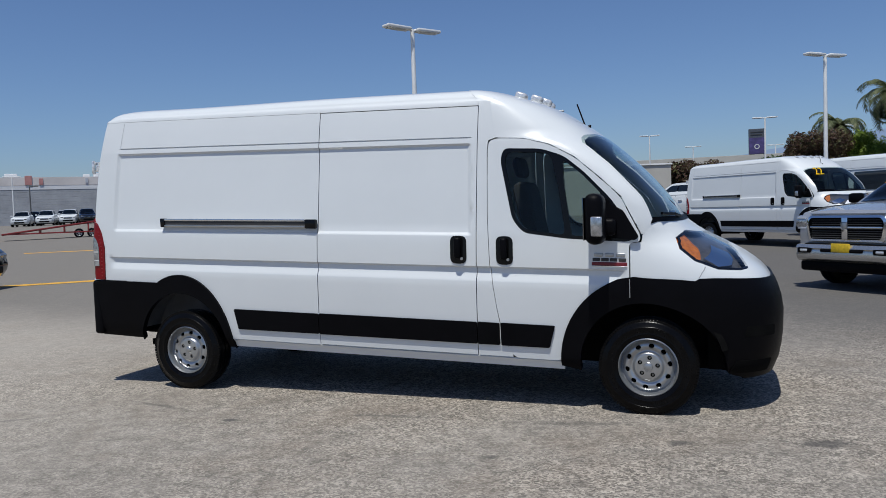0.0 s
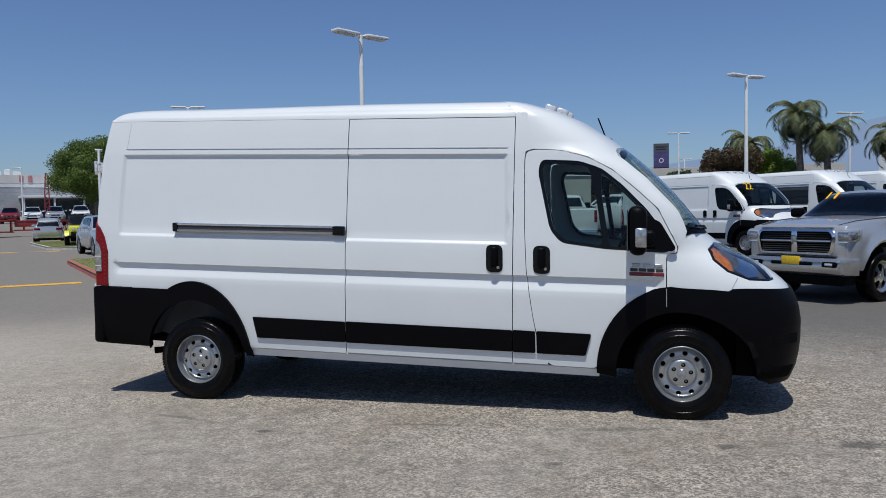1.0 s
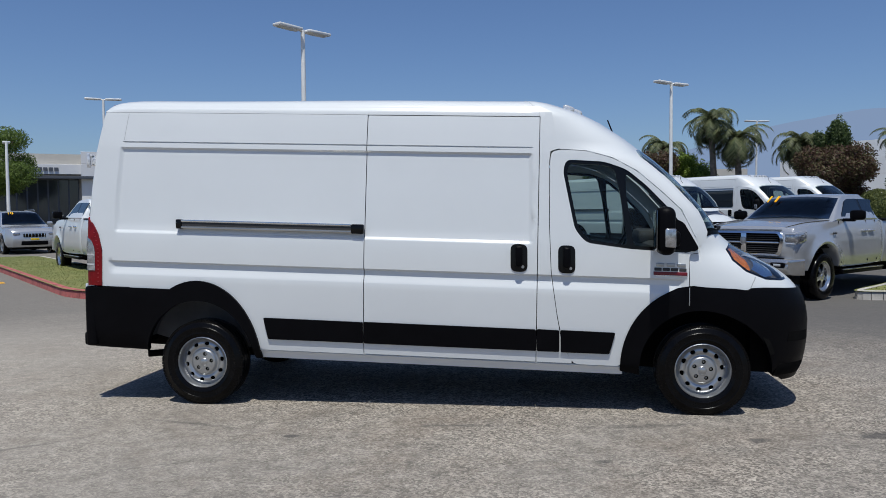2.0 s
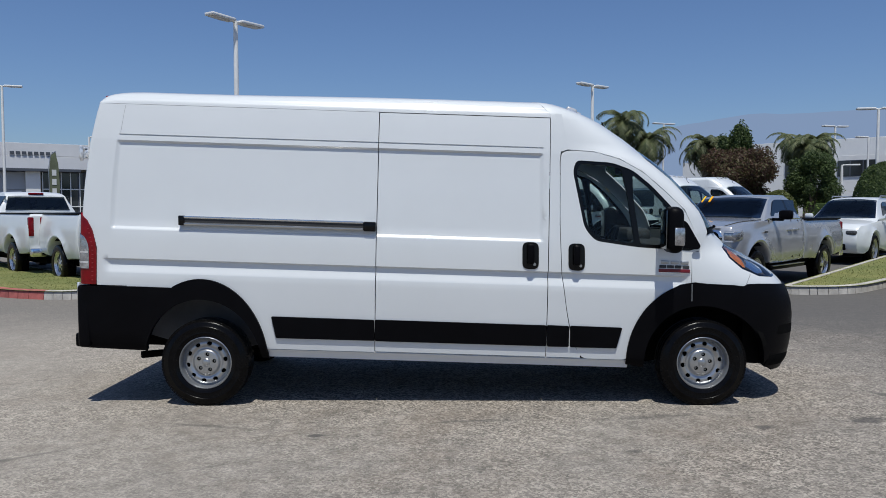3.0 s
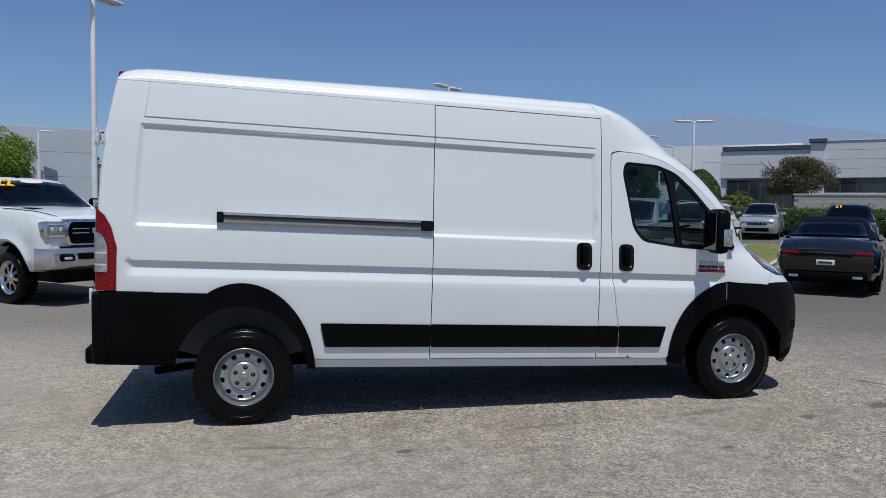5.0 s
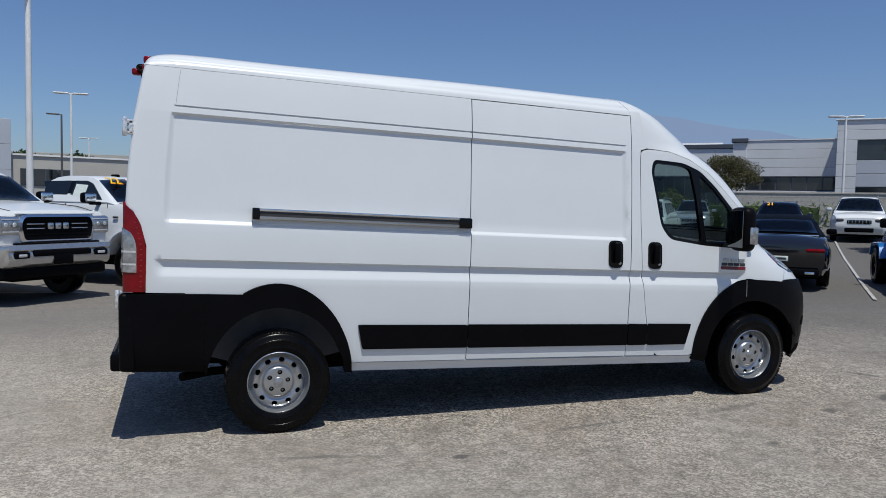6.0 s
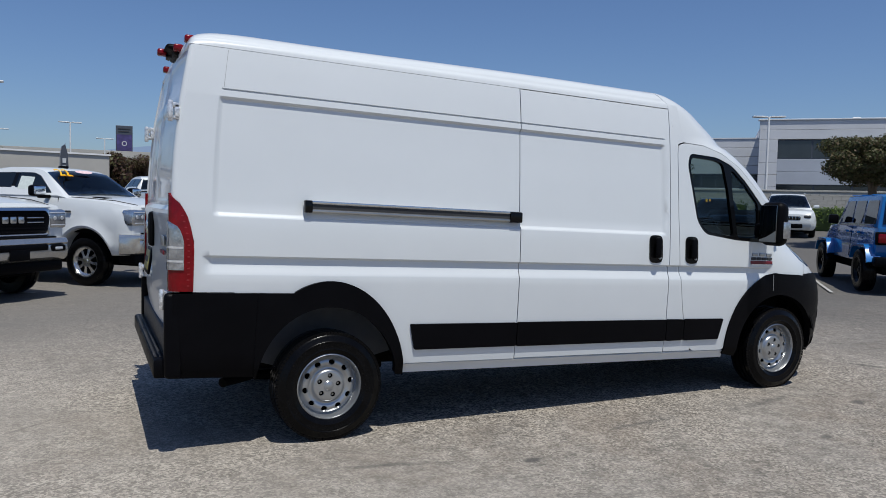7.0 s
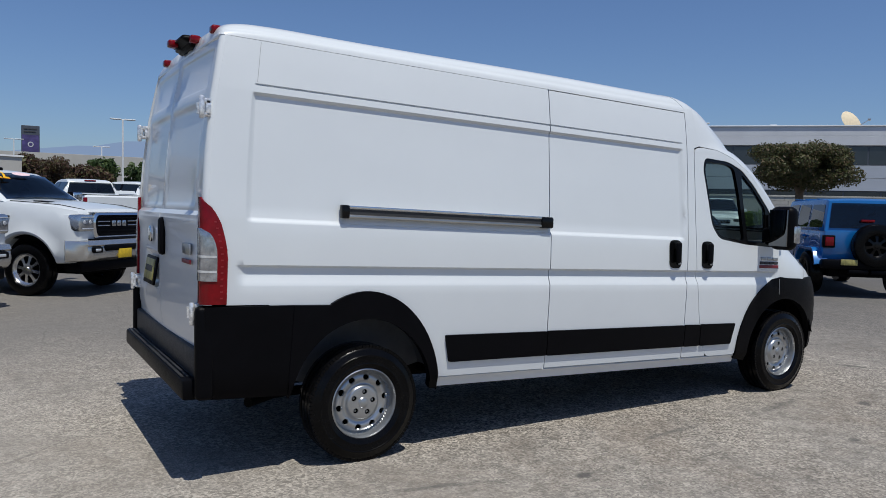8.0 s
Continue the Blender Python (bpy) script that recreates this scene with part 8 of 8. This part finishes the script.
tree(18.4, 36.01, 4.9, 2.3, 1.2, LEAF_PLUM, "dark plum-leaved tree behind the silver pickup", 15, 42000, 0.065)
tree(22.23, 35.59, 4.5, 1.5, 0.8, LEAF_DARK, "dense dark green tree near the white hall", 16, 30000, 0.055)
tree(19.25, 38.81, 6.4, 1.2, 1.6, LEAF_DARK, "tall narrow green tree among palms", 17, 24000, 0.065)
tree(2.91, 69.93, 4.7, 2.6, 1.2, LEAF_PLUM, "spreading brown-leaved tree on the far verge", 19, 24000, 0.09)
twiggy = tree(28.6, 29.47, 4.3, 1.9, 2.0, LEAF_UMBER, "brown-green tree with bare twigs near the block wall", 20, 15000, 0.05)
twig_rnd = random.Random(9)
for i in range(14):
    a = twig_rnd.uniform(2.4, 4.6)
    p = (0.9 * math.cos(a), 0.9 * math.sin(a), twig_rnd.uniform(2.8, 3.4))
    q = (twig_rnd.uniform(1.5, 2.2) * math.cos(a), twig_rnd.uniform(1.5, 2.2) * math.sin(a), p[2] + twig_rnd.uniform(0.2, 1.1))
    part("bare_twig", tube([p, ((p[0] + q[0]) / 2, (p[1] + q[1]) / 2, (p[2] + q[2]) / 2 - 0.08), q], 0.02, 5, radii=[0.03, 0.018, 0.008]), BARK, twiggy)
tree(23.2, 12.59, 4.0, 2.0, 2.45, LEAF_UMBER, "low wide dark-leaved tree behind the blue car", 21, 45000, 0.048)
tree(7.58, 79.86, 4.4, 2.4, 1.2, LEAF_PLUM, "brown-leaved tree beyond white pickups", 23, 3000, 0.2)
tree(1.15, 61.95, 4.2, 1.8, 1.4, LEAF_PLUM, "small brown-leaved street tree", 24, 3000, 0.18)
for i, (x, y, h) in enumerate(((-19.1, 88.27, 6.6), (-16.12, 88.72, 6.2), (-12.82, 88.17, 5.8), (-9.42, 88.62, 6.0), (-0.64, 87.98, 5.4), (10.22, 87.83, 5.6), (14.16, 89.03, 5.4))):
    tree(x, y, h, 2.0, 1.6, LEAF_DARK, "distant green street tree", 40 + i, 1800, 0.26)


def clipped_bush(x, y, r, h, mat, label, seed, count=7000, leaf=0.05, lumps=0.03):
    v = thing("clipped_bush", label, "bush", on(x, y))
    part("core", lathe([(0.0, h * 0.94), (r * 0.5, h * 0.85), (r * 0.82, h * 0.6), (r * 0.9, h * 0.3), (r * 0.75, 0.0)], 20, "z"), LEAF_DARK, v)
    leaves("foliage", [(0, 0, h * 0.42, r, r, h * 0.56)], count, leaf, mat, v, seed, 0.93, lumps)
    return v


clipped_bush(22.36, 29.19, 1.2, 3.4, LEAF_DARK, "tall clipped dome-shaped bush", 51, 16000)
clipped_bush(17.8, 29.81, 0.9, 2.1, LEAF_OLIVE, "small round clipped bush", 52, 9000)
clipped_bush(25.96, 31.04, 1.2, 2.2, LEAF_OLIVE, "loose olive green bush by the hedge", 53, 7000, 0.08, 0.16)


def hedge(a, b, h, w, label, seed):
    a, b = Vector(a), Vector(b)
    v = thing("hedge", label, "hedge")
    n = int((b - a).length / 0.8)
    u = (b - a).normalized()
    bm = bmesh.new()
    ang = math.degrees(math.atan2(u.y, u.x))
    mid = (a + b) / 2
    box(bm, -(b - a).length / 2, (b - a).length / 2, -w * 0.4, w * 0.4, 0, h * 0.92, 0.1, m=on(mid.x, mid.y, ang))
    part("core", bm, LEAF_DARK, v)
    blobs = []
    for i in range(n + 1):
        p = a + (b - a) * i / n
        z = gz(p.x, p.y)
        blobs += [(p.x, p.y, z + h * 0.72, 0.6, w * 0.6, h * 0.30), (p.x, p.y, z + h * 0.3, 0.6, w * 0.6, h * 0.34)]
    leaves("foliage", blobs, n * 420, 0.07, LEAF, v, seed, 0.8)
    return v


hedge((21.21, 33.0), (31.28, 23.81), 1.5, 1.0, "long clipped green hedge beside the wall", 61)
hedge((29.57, 21.82), (36.03, 15.82), 1.2, 0.9, "clipped green hedge at the wall's foot", 62)


# ---- mountains on the horizon ----
def mountains():
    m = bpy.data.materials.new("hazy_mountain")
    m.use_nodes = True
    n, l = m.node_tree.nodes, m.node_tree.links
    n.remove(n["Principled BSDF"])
    # glows by itself: the distance haze is put into this colour
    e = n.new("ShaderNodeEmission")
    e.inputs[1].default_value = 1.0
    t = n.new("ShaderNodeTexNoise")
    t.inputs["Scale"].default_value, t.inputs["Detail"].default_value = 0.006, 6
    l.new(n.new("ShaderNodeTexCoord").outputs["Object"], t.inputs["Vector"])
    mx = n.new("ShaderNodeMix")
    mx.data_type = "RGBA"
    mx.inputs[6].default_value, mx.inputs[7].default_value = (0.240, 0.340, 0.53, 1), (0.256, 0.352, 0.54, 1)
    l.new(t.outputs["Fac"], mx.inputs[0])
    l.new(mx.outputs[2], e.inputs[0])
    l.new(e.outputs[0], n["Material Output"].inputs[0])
    bm = bmesh.new()
    lo, hi = [], []
    for i in range(121):
        a = radians(118 - i * 1.0)
        x, y = 2600 * math.cos(a), 2600 * math.sin(a)
        up = np.interp(i, [0, 25, 38, 44, 47, 50, 58, 60, 63, 66, 68, 73, 80, 100, 120], [80, 120, 200, 274, 301, 317, 313, 342, 326, 305, 285, 245, 215, 180, 120])
        up += 6 * noise.noise((i * 0.13, 1.7, 0)) + 9 * noise.noise((i * 0.5, 4.2, 0))
        lo.append(bm.verts.new((x, y, -60)))
        hi.append(bm.verts.new((x * 1.06, y * 1.06, up)))
    for i in range(120):
        bm.faces.new((lo[i], lo[i + 1], hi[i + 1], hi[i]))
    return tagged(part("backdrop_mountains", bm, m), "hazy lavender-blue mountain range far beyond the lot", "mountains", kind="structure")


mountains()
